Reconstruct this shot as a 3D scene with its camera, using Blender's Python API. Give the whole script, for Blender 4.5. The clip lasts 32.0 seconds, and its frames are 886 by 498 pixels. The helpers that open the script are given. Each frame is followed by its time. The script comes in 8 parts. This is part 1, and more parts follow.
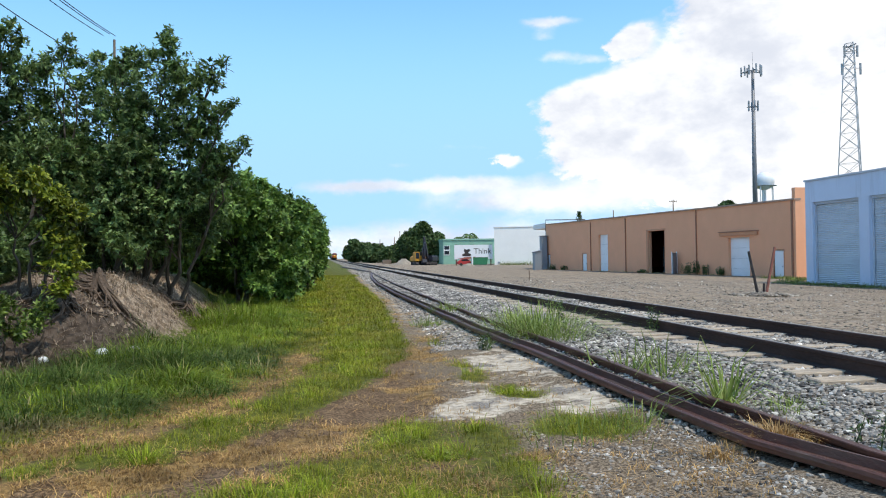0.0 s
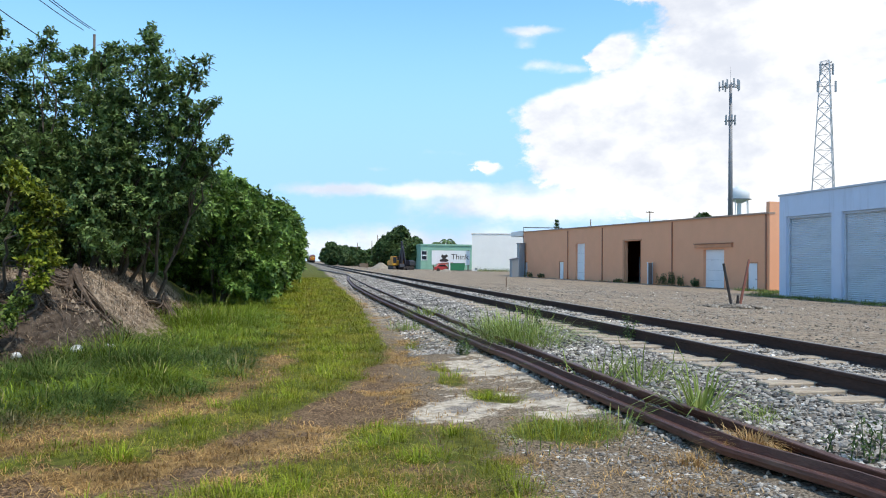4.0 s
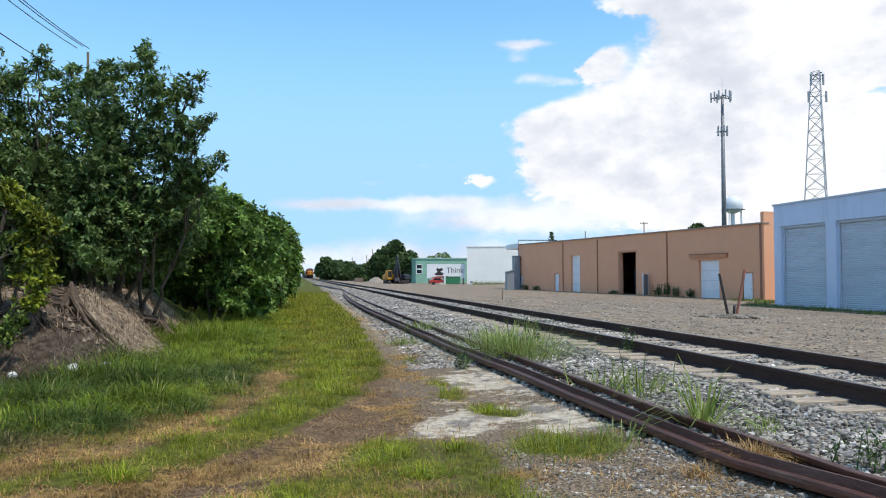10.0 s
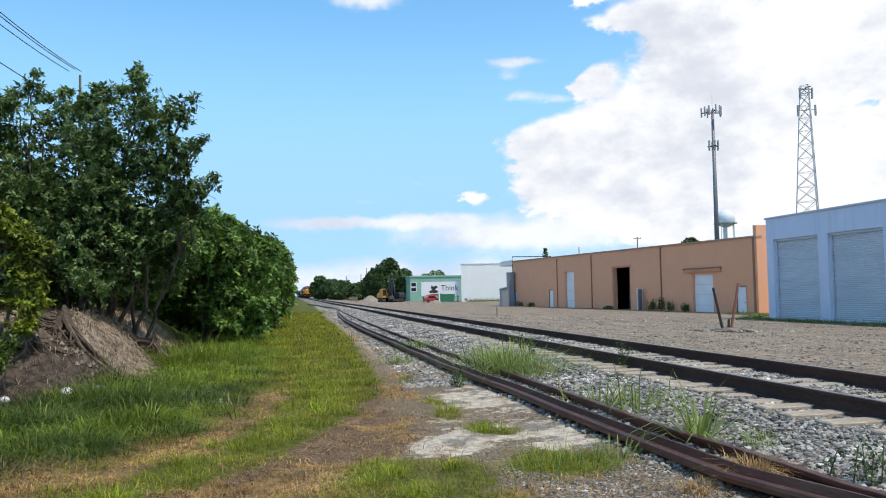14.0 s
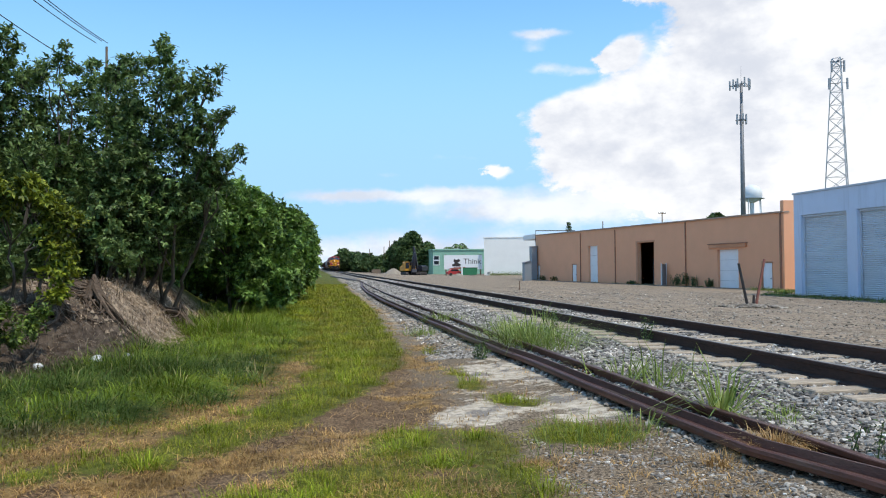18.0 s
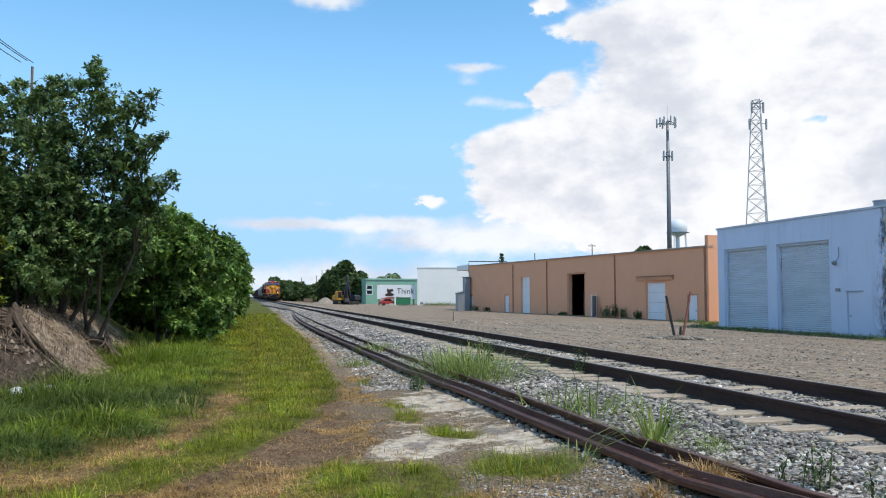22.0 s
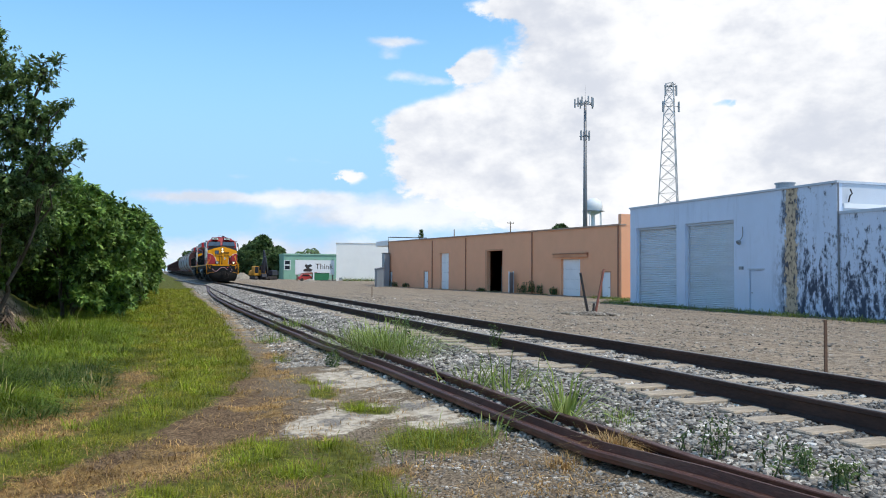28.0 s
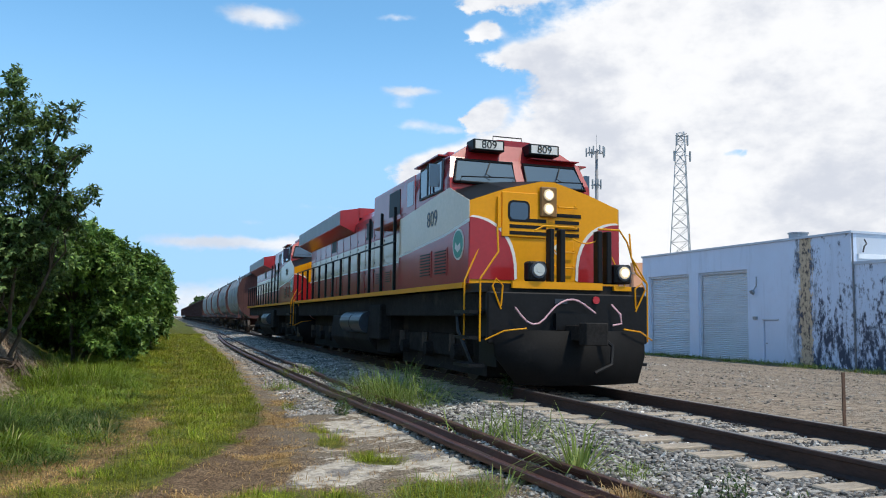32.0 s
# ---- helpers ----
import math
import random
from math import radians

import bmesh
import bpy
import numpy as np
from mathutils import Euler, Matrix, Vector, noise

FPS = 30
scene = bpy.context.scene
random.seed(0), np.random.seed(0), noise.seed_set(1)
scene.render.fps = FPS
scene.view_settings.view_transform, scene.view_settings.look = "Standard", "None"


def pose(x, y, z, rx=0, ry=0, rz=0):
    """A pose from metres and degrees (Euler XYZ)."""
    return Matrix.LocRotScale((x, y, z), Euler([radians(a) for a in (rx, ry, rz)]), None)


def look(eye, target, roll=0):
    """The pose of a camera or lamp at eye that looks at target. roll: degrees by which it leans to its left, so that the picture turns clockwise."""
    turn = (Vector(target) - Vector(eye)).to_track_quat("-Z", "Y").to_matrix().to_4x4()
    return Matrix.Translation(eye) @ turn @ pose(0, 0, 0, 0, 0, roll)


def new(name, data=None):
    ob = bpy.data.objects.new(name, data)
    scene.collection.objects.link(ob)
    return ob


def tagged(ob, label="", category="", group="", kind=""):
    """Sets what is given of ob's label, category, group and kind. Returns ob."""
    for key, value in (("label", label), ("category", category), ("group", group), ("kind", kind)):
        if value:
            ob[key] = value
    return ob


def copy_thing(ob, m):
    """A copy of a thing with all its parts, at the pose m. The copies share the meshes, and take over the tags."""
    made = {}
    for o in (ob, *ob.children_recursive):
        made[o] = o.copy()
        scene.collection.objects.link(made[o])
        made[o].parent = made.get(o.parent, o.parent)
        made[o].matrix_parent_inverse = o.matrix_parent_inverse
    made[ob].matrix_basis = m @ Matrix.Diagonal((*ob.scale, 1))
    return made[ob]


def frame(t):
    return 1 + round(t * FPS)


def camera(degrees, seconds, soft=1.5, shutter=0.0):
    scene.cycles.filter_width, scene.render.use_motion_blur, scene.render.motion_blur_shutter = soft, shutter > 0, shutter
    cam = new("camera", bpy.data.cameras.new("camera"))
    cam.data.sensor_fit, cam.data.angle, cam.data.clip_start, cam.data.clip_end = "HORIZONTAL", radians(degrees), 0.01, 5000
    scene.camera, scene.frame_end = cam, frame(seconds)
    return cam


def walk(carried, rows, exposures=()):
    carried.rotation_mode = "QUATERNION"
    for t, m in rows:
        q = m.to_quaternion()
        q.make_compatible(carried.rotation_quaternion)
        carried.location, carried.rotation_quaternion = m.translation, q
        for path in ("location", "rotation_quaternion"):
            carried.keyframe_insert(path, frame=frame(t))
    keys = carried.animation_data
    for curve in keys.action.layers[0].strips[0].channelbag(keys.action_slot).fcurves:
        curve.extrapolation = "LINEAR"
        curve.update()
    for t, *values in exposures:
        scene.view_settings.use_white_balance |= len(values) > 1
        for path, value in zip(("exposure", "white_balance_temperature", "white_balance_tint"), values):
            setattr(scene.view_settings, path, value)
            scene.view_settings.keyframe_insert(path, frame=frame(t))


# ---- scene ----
cam = camera(58.2, 32.0, 1.05)
PATH = [
    (0, (0.054, -0.095, 1.438), (0.346, 1.883, 1.457), -0.9),
    (0.5, (0.027, -0.107, 1.433), (0.213, 1.884, 1.47), -0.5),
    (1, (-0.003, -0.137, 1.422), (0.14, 1.858, 1.455), -0.9),
    (1.5, (-0.03, -0.136, 1.428), (0.104, 1.859, 1.456), -1.0),
    (2, (-0.027, -0.122, 1.43), (0.174, 1.867, 1.465), -0.4),
    (2.5, (-0.013, -0.117, 1.432), (0.257, 1.864, 1.455), -0.4),
    (3, (0.021, -0.122, 1.435), (0.328, 1.854, 1.463), 0.2),
    (3.5, (0.018, -0.133, 1.429), (0.365, 1.836, 1.46), 0.4),
    (5.5, (-0.045, -0.112, 1.429), (0.301, 1.857, 1.464), 0.6),
    (6, (-0.04, -0.118, 1.426), (0.31, 1.851, 1.476), -0.0),
    (6.5, (-0.037, -0.111, 1.433), (0.347, 1.852, 1.48), -0.6),
    (7, (-0.035, -0.082, 1.422), (0.332, 1.883, 1.485), -0.3),
    (7.5, (-0.05, -0.12, 1.436), (0.304, 1.848, 1.484), -0.4),
    (8, (-0.036, -0.1, 1.434), (0.325, 1.866, 1.502), -0.4),
    (8.5, (-0.033, -0.109, 1.428), (0.325, 1.858, 1.499), -0.1),
    (9, (-0.044, -0.105, 1.429), (0.315, 1.862, 1.47), 0.1),
    (9.5, (-0.034, -0.106, 1.428), (0.328, 1.86, 1.471), 0.0),
    (10, (-0.036, -0.1, 1.43), (0.325, 1.866, 1.496), -0.2),
    (10.5, (-0.032, -0.111, 1.431), (0.334, 1.854, 1.506), -0.3),
    (11, (-0.026, -0.115, 1.432), (0.343, 1.849, 1.511), -0.7),
    (11.5, (-0.051, -0.161, 1.438), (0.337, 1.799, 1.529), -0.6),
    (12, (-0.032, -0.111, 1.441), (0.35, 1.849, 1.546), -1.1),
    (12.5, (-0.043, -0.125, 1.439), (0.299, 1.843, 1.545), -1.0),
    (13, (-0.035, -0.117, 1.437), (0.32, 1.848, 1.547), -1.0),
    (13.5, (-0.033, -0.116, 1.434), (0.318, 1.85, 1.55), -0.7),
    (14, (-0.033, -0.111, 1.436), (0.343, 1.851, 1.546), -1.0),
    (14.5, (-0.035, -0.108, 1.432), (0.334, 1.855, 1.541), -0.7),
    (16.5, (-0.048, -0.122, 1.426), (0.291, 1.848, 1.488), -0.6),
    (17, (-0.056, -0.144, 1.426), (0.269, 1.829, 1.484), -0.7),
    (17.5, (-0.055, -0.139, 1.426), (0.27, 1.833, 1.477), -0.7),
    (18, (-0.057, -0.136, 1.426), (0.262, 1.838, 1.47), -0.5),
    (18.5, (-0.055, -0.129, 1.429), (0.281, 1.842, 1.478), -0.5),
    (19, (-0.072, -0.135, 1.429), (0.304, 1.828, 1.489), -0.5),
    (19.5, (-0.089, -0.123, 1.426), (0.305, 1.837, 1.486), -0.4),
    (20, (-0.135, -0.124, 1.429), (0.292, 1.829, 1.489), 0.0),
    (20.5, (-0.132, -0.117, 1.442), (0.353, 1.821, 1.528), 0.1),
    (21, (-0.099, -0.164, 1.453), (0.371, 1.777, 1.56), 0.2),
    (21.5, (-0.104, -0.217, 1.455), (0.363, 1.725, 1.565), 0.2),
    (22, (-0.124, -0.151, 1.445), (0.359, 1.787, 1.563), -0.0),
    (22.5, (-0.098, -0.142, 1.444), (0.353, 1.804, 1.551), -0.2),
    (23, (-0.117, -0.158, 1.442), (0.326, 1.791, 1.529), 0.5),
    (23.5, (-0.083, -0.136, 1.442), (0.512, 1.773, 1.481), 0.1),
    (24, (-0.07, -0.137, 1.439), (0.598, 1.748, 1.481), -0.7),
    (24.5, (-0.088, -0.166, 1.444), (0.586, 1.717, 1.494), -0.6),
    (25, (-0.08, -0.152, 1.452), (0.594, 1.73, 1.5), -0.3),
    (25.5, (-0.066, -0.154, 1.444), (0.615, 1.725, 1.504), -0.1),
    (27.5, (-0.084, -0.157, 1.446), (0.61, 1.718, 1.503), -0.0),
    (28, (-0.096, -0.168, 1.453), (0.58, 1.713, 1.511), 0.3),
    (28.5, (-0.091, -0.154, 1.447), (0.57, 1.732, 1.514), 0.1),
    (29, (-0.083, -0.14, 1.45), (0.563, 1.752, 1.523), 0.1),
    (29.5, (-0.085, -0.136, 1.448), (0.551, 1.758, 1.524), 0.1),
    (30, (-0.08, -0.134, 1.45), (0.546, 1.764, 1.528), 0.3),
    (30.5, (-0.074, -0.129, 1.454), (0.567, 1.763, 1.537), -0.1),
    (31, (-0.082, -0.127, 1.458), (0.567, 1.762, 1.554), 0.6),
    (31.5, (-0.086, -0.139, 1.46), (0.56, 1.748, 1.603), 0.5),
    (32, (-0.088, -0.134, 1.461), (0.558, 1.751, 1.637), 0.8),
]
walk(cam, [(t, look(e, g, r)) for t, e, g, r in PATH], [(0, 0.28), (2, 0.32), (5.5, 0.30), (9, 0.22), (19, 0.20), (23, 0.14), (24.5, 0.15), (29, 0.17), (32, 0.12)])

# ---- light ----
SUN_EL, SUN_AZ = radians(62), radians(143)   # azimuth clockwise from +y: behind the viewer, to the right
sun = new("sun", bpy.data.lights.new("sun", "SUN"))
sun.data.energy, sun.data.angle, sun.data.color = 2.75, radians(0.6), (1.0, 0.90, 0.75)
sd = Vector((math.sin(SUN_AZ) * math.cos(SUN_EL), math.cos(SUN_AZ) * math.cos(SUN_EL), math.sin(SUN_EL)))
sun.matrix_world = look(sd * 50, (0, 0, 0))


def make_world():
    w = bpy.data.worlds.new("sky")
    scene.world = w
    w.use_nodes = True
    nt = w.node_tree
    n, l = nt.nodes, nt.links
    n.clear()
    out, bg = n.new("ShaderNodeOutputWorld"), n.new("ShaderNodeBackground")
    sky = n.new("ShaderNodeTexSky")
    sky.sky_type, sky.sun_disc = "NISHITA", False
    sky.sun_elevation, sky.sun_rotation = SUN_EL, SUN_AZ
    sky.altitude, sky.air_density, sky.dust_density, sky.ozone_density = 0, 1.0, 0.6, 2.0
    tc = n.new("ShaderNodeTexCoord")
    sep = n.new("ShaderNodeSeparateXYZ")
    l.new(tc.outputs["Generated"], sep.inputs[0])

    def m(op, a, b=None, c=None):
        k = n.new("ShaderNodeMath")
        k.operation = op
        for q, v in enumerate((a, b, c)):
            if v is None:
                continue
            if isinstance(v, (int, float)):
                k.inputs[q].default_value = v
            else:
                l.new(v, k.inputs[q])
        return k.outputs[0]

    x, y, z = sep.outputs
    az = m("MULTIPLY", m("ARCTAN2", x, y), 180 / math.pi)
    el = m("MULTIPLY", m("ARCSINE", z), 180 / math.pi)
    comb = n.new("ShaderNodeCombineXYZ")
    l.new(m("MULTIPLY", az, 0.1), comb.inputs[0])
    l.new(m("MULTIPLY", el, 0.16), comb.inputs[1])

    def noi(scale, detail, rough, w_=0.0):
        k = n.new("ShaderNodeTexNoise")
        k.noise_dimensions = "4D"
        k.inputs["W"].default_value = w_
        k.inputs["Scale"].default_value, k.inputs["Detail"].default_value, k.inputs["Roughness"].default_value = scale, detail, rough
        l.new(comb.outputs[0], k.inputs["Vector"])
        return k.outputs["Fac"]

    # billows: the direction is shifted by noise at two sizes before the banks are laid out
    n1, n2, n3 = noi(1.6, 4, 0.5, 1.3), noi(1.6, 4, 0.5, 5.9), noi(5.5, 7, 0.6, 3.1)
    azw = m("ADD", az, m("ADD", m("MULTIPLY", m("SUBTRACT", n1, 0.5), 4.5), m("MULTIPLY", m("SUBTRACT", n3, 0.5), 3.4)))
    elw = m("ADD", el, m("ADD", m("MULTIPLY", m("SUBTRACT", n2, 0.5), 2.6), m("MULTIPLY", m("SUBTRACT", n3, 0.5), 1.5)))
    # cloud banks: azimuth, elevation, half widths, weight
    cumulus = [(46, 18.5, 17, 6.5, 1.5), (33, 17.2, 5.0, 2.6, 1.1), (25.5, 18.6, 3.4, 0.8, 1.0), (20.4, 10.6, 4.4, 1.5, 1.1), (27, 9.6, 7.5, 3.2, 1.3), (38, 9, 10, 5, 1.4), (20.5, 8.0, 3.4, 1.8, 0.9), (27, 5.6, 8, 2.2, 0.95), (38, 4, 12, 3, 1.1), (50, 10, 10, 6, 1.4),
               (39.4, 11.2, 1.9, 0.75, -1.7), (22.0, 14.6, 1.1, 0.75, 0.95), (13.2, 6.6, 0.9, 0.55, 0.75), (21.5, 20.4, 1.4, 0.5, 0.8), (22.8, 22.2, 2.8, 0.6, 0.8)]
    wisps = [(16.4, 16.2, 2.4, 0.42, 0.95), (16, 15.3, 1.3, 0.4, 0.5), (16.8, 13.9, 1.5, 0.42, 0.7), (19.4, 13.5, 1.7, 0.4, 0.62), (3.6, 5.1, 5.6, 0.5, 0.95), (10.5, 5.3, 3.2, 0.6, 0.7), (13, 4.0, 6, 0.8, 0.8),
             (21, 4.6, 6, 1.8, 0.9), (9.3, 7.8, 4.0, 0.32, 0.4), (5.2, 6.6, 1.2, 0.3, 0.4), (5.5, 20.6, 2.7, 0.75, 1.0), (15, 21.2, 1.9, 0.35, 0.62), (4, 1.2, 26, 1.5, 0.8)]
    around = [(88, 22, 24, 18, 1.2), (150, 25, 40, 14, 0.8), (-110, 22, 40, 12, 0.8)]

    def bank(rows, x_, y_):
        tot = None
        for a0, e0, wa, we, k in rows:
            da = m("DIVIDE", m("SUBTRACT", x_, a0), wa)
            de = m("DIVIDE", m("SUBTRACT", y_, e0), we)
            g = m("MULTIPLY", m("EXPONENT", m("MULTIPLY", m("ADD", m("MULTIPLY", da, da), m("MULTIPLY", de, de)), -0.9)), k)
            tot = g if tot is None else m("ADD", tot, g)
        return tot

    def soft(x_, lo, hi, top):
        k = n.new("ShaderNodeMapRange")
        k.interpolation_type = "SMOOTHSTEP"
        l.new(x_, k.inputs[0])
        k.inputs[1].default_value, k.inputs[2].default_value, k.inputs[3].default_value, k.inputs[4].default_value = lo, hi, 0.0, top
        return k.outputs[0]

    heap = m("ADD", bank(cumulus + around, azw, elw), m("MULTIPLY", m("SUBTRACT", n3, 0.5), 0.5))
    thin = m("ADD", bank(wisps, az, m("ADD", el, m("MULTIPLY", m("SUBTRACT", n3, 0.5), 0.9))), m("MULTIPLY", m("SUBTRACT", noi(3.0, 6, 0.6, 9.2), 0.5), 1.1))
    cloud = m("MAXIMUM", soft(heap, 0.36, 0.66, 0.97), soft(thin, 0.25, 0.95, 0.85))
    haze = n.new("ShaderNodeMapRange")
    haze.interpolation_type = "SMOOTHSTEP"
    l.new(el, haze.inputs[0])
    haze.inputs[1].default_value, haze.inputs[2].default_value = 22.0, 5.0
    haze.inputs[3].default_value, haze.inputs[4].default_value = 0.0, 0.88
    # brighter tops, greyer undersides
    shade = n.new("ShaderNodeMix")
    shade.data_type = "RGBA"
    sh_ = n.new("ShaderNodeMapRange")
    sh_.interpolation_type = "SMOOTHSTEP"
    l.new(m("ADD", m("MULTIPLY", noi(1.1, 5, 0.55, 7.7), 0.75), m("MULTIPLY", n3, 0.25)), sh_.inputs[0])
    sh_.inputs[1].default_value, sh_.inputs[2].default_value = 0.38, 0.60
    l.new(sh_.outputs[0], shade.inputs[0])
    shade.inputs[6].default_value, shade.inputs[7].default_value = (7.6, 7.9, 8.7, 1), (10.9, 10.9, 11.0, 1)
    tint = n.new("ShaderNodeMix")
    tint.data_type, tint.blend_type = "RGBA", "MULTIPLY"
    tint.inputs[0].default_value = 1.0
    l.new(sky.outputs[0], tint.inputs[6])
    tint.inputs[7].default_value = (1.52, 2.28, 2.42, 1)
    hz = n.new("ShaderNodeMix")
    hz.data_type = "RGBA"
    l.new(haze.outputs[0], hz.inputs[0])
    l.new(tint.outputs[2], hz.inputs[6])
    hz.inputs[7].default_value = (4.1, 7.0, 11.2, 1)
    mix = n.new("ShaderNodeMix")
    mix.data_type = "RGBA"
    l.new(cloud, mix.inputs[0])
    l.new(hz.outputs[2], mix.inputs[6])
    l.new(shade.outputs[2], mix.inputs[7])
    l.new(mix.outputs[2], bg.inputs[0])
    bg.inputs[1].default_value = 0.085
    l.new(bg.outputs[0], out.inputs[0])


make_world()


# ---- materials ----
def mat(name, base, rough=0.7, metal=0.0, var=0.25, scale=3.0, fine=40.0, bump=0.15, second=None, amount=0.5, sharp=0.15, spec=0.5, stretch=(1, 1, 1), emit=0.0):
    """Two scales of variation round the base colour, a second colour in blotches, and a fine relief."""
    mt = bpy.data.materials.new(name)
    mt.use_nodes = True
    nt = mt.node_tree
    n, l = nt.nodes, nt.links
    b = n["Principled BSDF"]
    b.inputs["Roughness"].default_value, b.inputs["Metallic"].default_value = rough, metal
    b.inputs["Specular IOR Level"].default_value = spec
    tc = n.new("ShaderNodeTexCoord")
    mp = n.new("ShaderNodeMapping")
    mp.inputs["Scale"].default_value = stretch
    l.new(tc.outputs["Object"], mp.inputs[0])

    def noi(s, d=5.0):
        k = n.new("ShaderNodeTexNoise")
        k.inputs["Scale"].default_value, k.inputs["Detail"].default_value, k.inputs["Roughness"].default_value = s, d, 0.65
        l.new(mp.outputs[0], k.inputs["Vector"])
        return k.outputs["Fac"]

    a, f = noi(scale), noi(fine, 3.0)
    mixn = n.new("ShaderNodeMix")
    mixn.data_type = "FLOAT"
    mixn.inputs[0].default_value = 0.45
    l.new(a, mixn.inputs[2])
    l.new(f, mixn.inputs[3])
    ramp = n.new("ShaderNodeValToRGB")
    lo, hi = [max(0.0, c * (1 - var * 1.6)) for c in base], [min(1.0, c * (1 + var * 1.6)) for c in base]
    ramp.color_ramp.elements[0].position, ramp.color_ramp.elements[1].position = 0.28, 0.72
    ramp.color_ramp.elements[0].color, ramp.color_ramp.elements[1].color = (*lo, 1), (*hi, 1)
    l.new(mixn.outputs[0], ramp.inputs[0])
    col = ramp.outputs[0]
    if second:
        s2 = noi(scale * 0.7 + 0.13, 8.0)
        r2 = n.new("ShaderNodeMapRange")
        r2.interpolation_type = "SMOOTHSTEP"
        l.new(s2, r2.inputs[0])
        r2.inputs[1].default_value, r2.inputs[2].default_value = 0.72 - 0.45 * amount, 0.72 - 0.45 * amount + sharp
        mx = n.new("ShaderNodeMix")
        mx.data_type = "RGBA"
        l.new(r2.outputs[0], mx.inputs[0])
        l.new(col, mx.inputs[6])
        mx.inputs[7].default_value = (*second, 1)
        col = mx.outputs[2]
    l.new(col, b.inputs["Base Color"])
    if bump:
        bp = n.new("ShaderNodeBump")
        bp.inputs["Strength"].default_value, bp.inputs["Distance"].default_value = bump, 0.02
        l.new(f, bp.inputs["Height"])
        l.new(bp.outputs[0], b.inputs["Normal"])
    if emit:
        b.inputs["Emission Color"].default_value, b.inputs["Emission Strength"].default_value = (*base, 1), emit
    return mt


M = {}
M["steel_dark"] = mat("steel_dark", (0.046, 0.024, 0.018), 0.85, 0.0, 0.5, 4, 60, 0.1, (0.055, 0.03, 0.02), 0.35, stretch=(1, 0.2, 1))
M["steel_shiny"] = mat("steel_shiny", (0.26, 0.22, 0.19), 0.45, 0.6, 0.2, 6, 60, 0.03, stretch=(1, 0.05, 1))
M["rust"] = mat("rust", (0.105, 0.043, 0.028), 0.5, 0.3, 0.4, 3, 50, 0.25, (0.15, 0.085, 0.058), 0.4, stretch=(1, 0.25, 1))
M["tie"] = mat("tie", (0.40, 0.325, 0.245), 0.85, 0, 0.35, 5, 40, 0.4, (0.17, 0.135, 0.105), 0.4, stretch=(0.3, 2, 1))
M["orange_wall"] = mat("orange_wall", (0.82, 0.405, 0.23), 0.85, 0, 0.05, 0.6, 30, 0.1, (0.72, 0.345, 0.19), 0.3, 0.5)
M["orange_trim"] = mat("orange_trim", (0.60, 0.285, 0.155), 0.8, 0, 0.12, 0.8, 30, 0.1)
M["blue_wall"] = mat("blue_wall", (0.62, 0.70, 0.845), 0.8, 0, 0.05, 0.5, 25, 0.1, (0.48, 0.55, 0.68), 0.4, 0.4)
M["white_wall"] = mat("white_wall", (0.85, 0.84, 0.81), 0.8, 0, 0.05, 0.4, 20, 0.05, (0.74, 0.73, 0.70), 0.3, 0.4)
M["door_white"] = mat("door_white", (0.84, 0.85, 0.87), 0.55, 0, 0.06, 1.0, 20, 0.04, (0.6, 0.6, 0.6), 0.2, 0.4)
M["green_wall"] = mat("green_wall", (0.24, 0.44, 0.34), 0.75, 0, 0.12, 0.4, 10, 0.05)
M["leaf"] = mat("leaf", (0.05, 0.10, 0.028), 0.55, 0, 0.5, 0.9, 9, 0.0, spec=0.35)
M["bark"] = mat("bark", (0.085, 0.068, 0.052), 0.9, 0, 0.35, 6, 40, 0.5, stretch=(1, 1, 0.3))


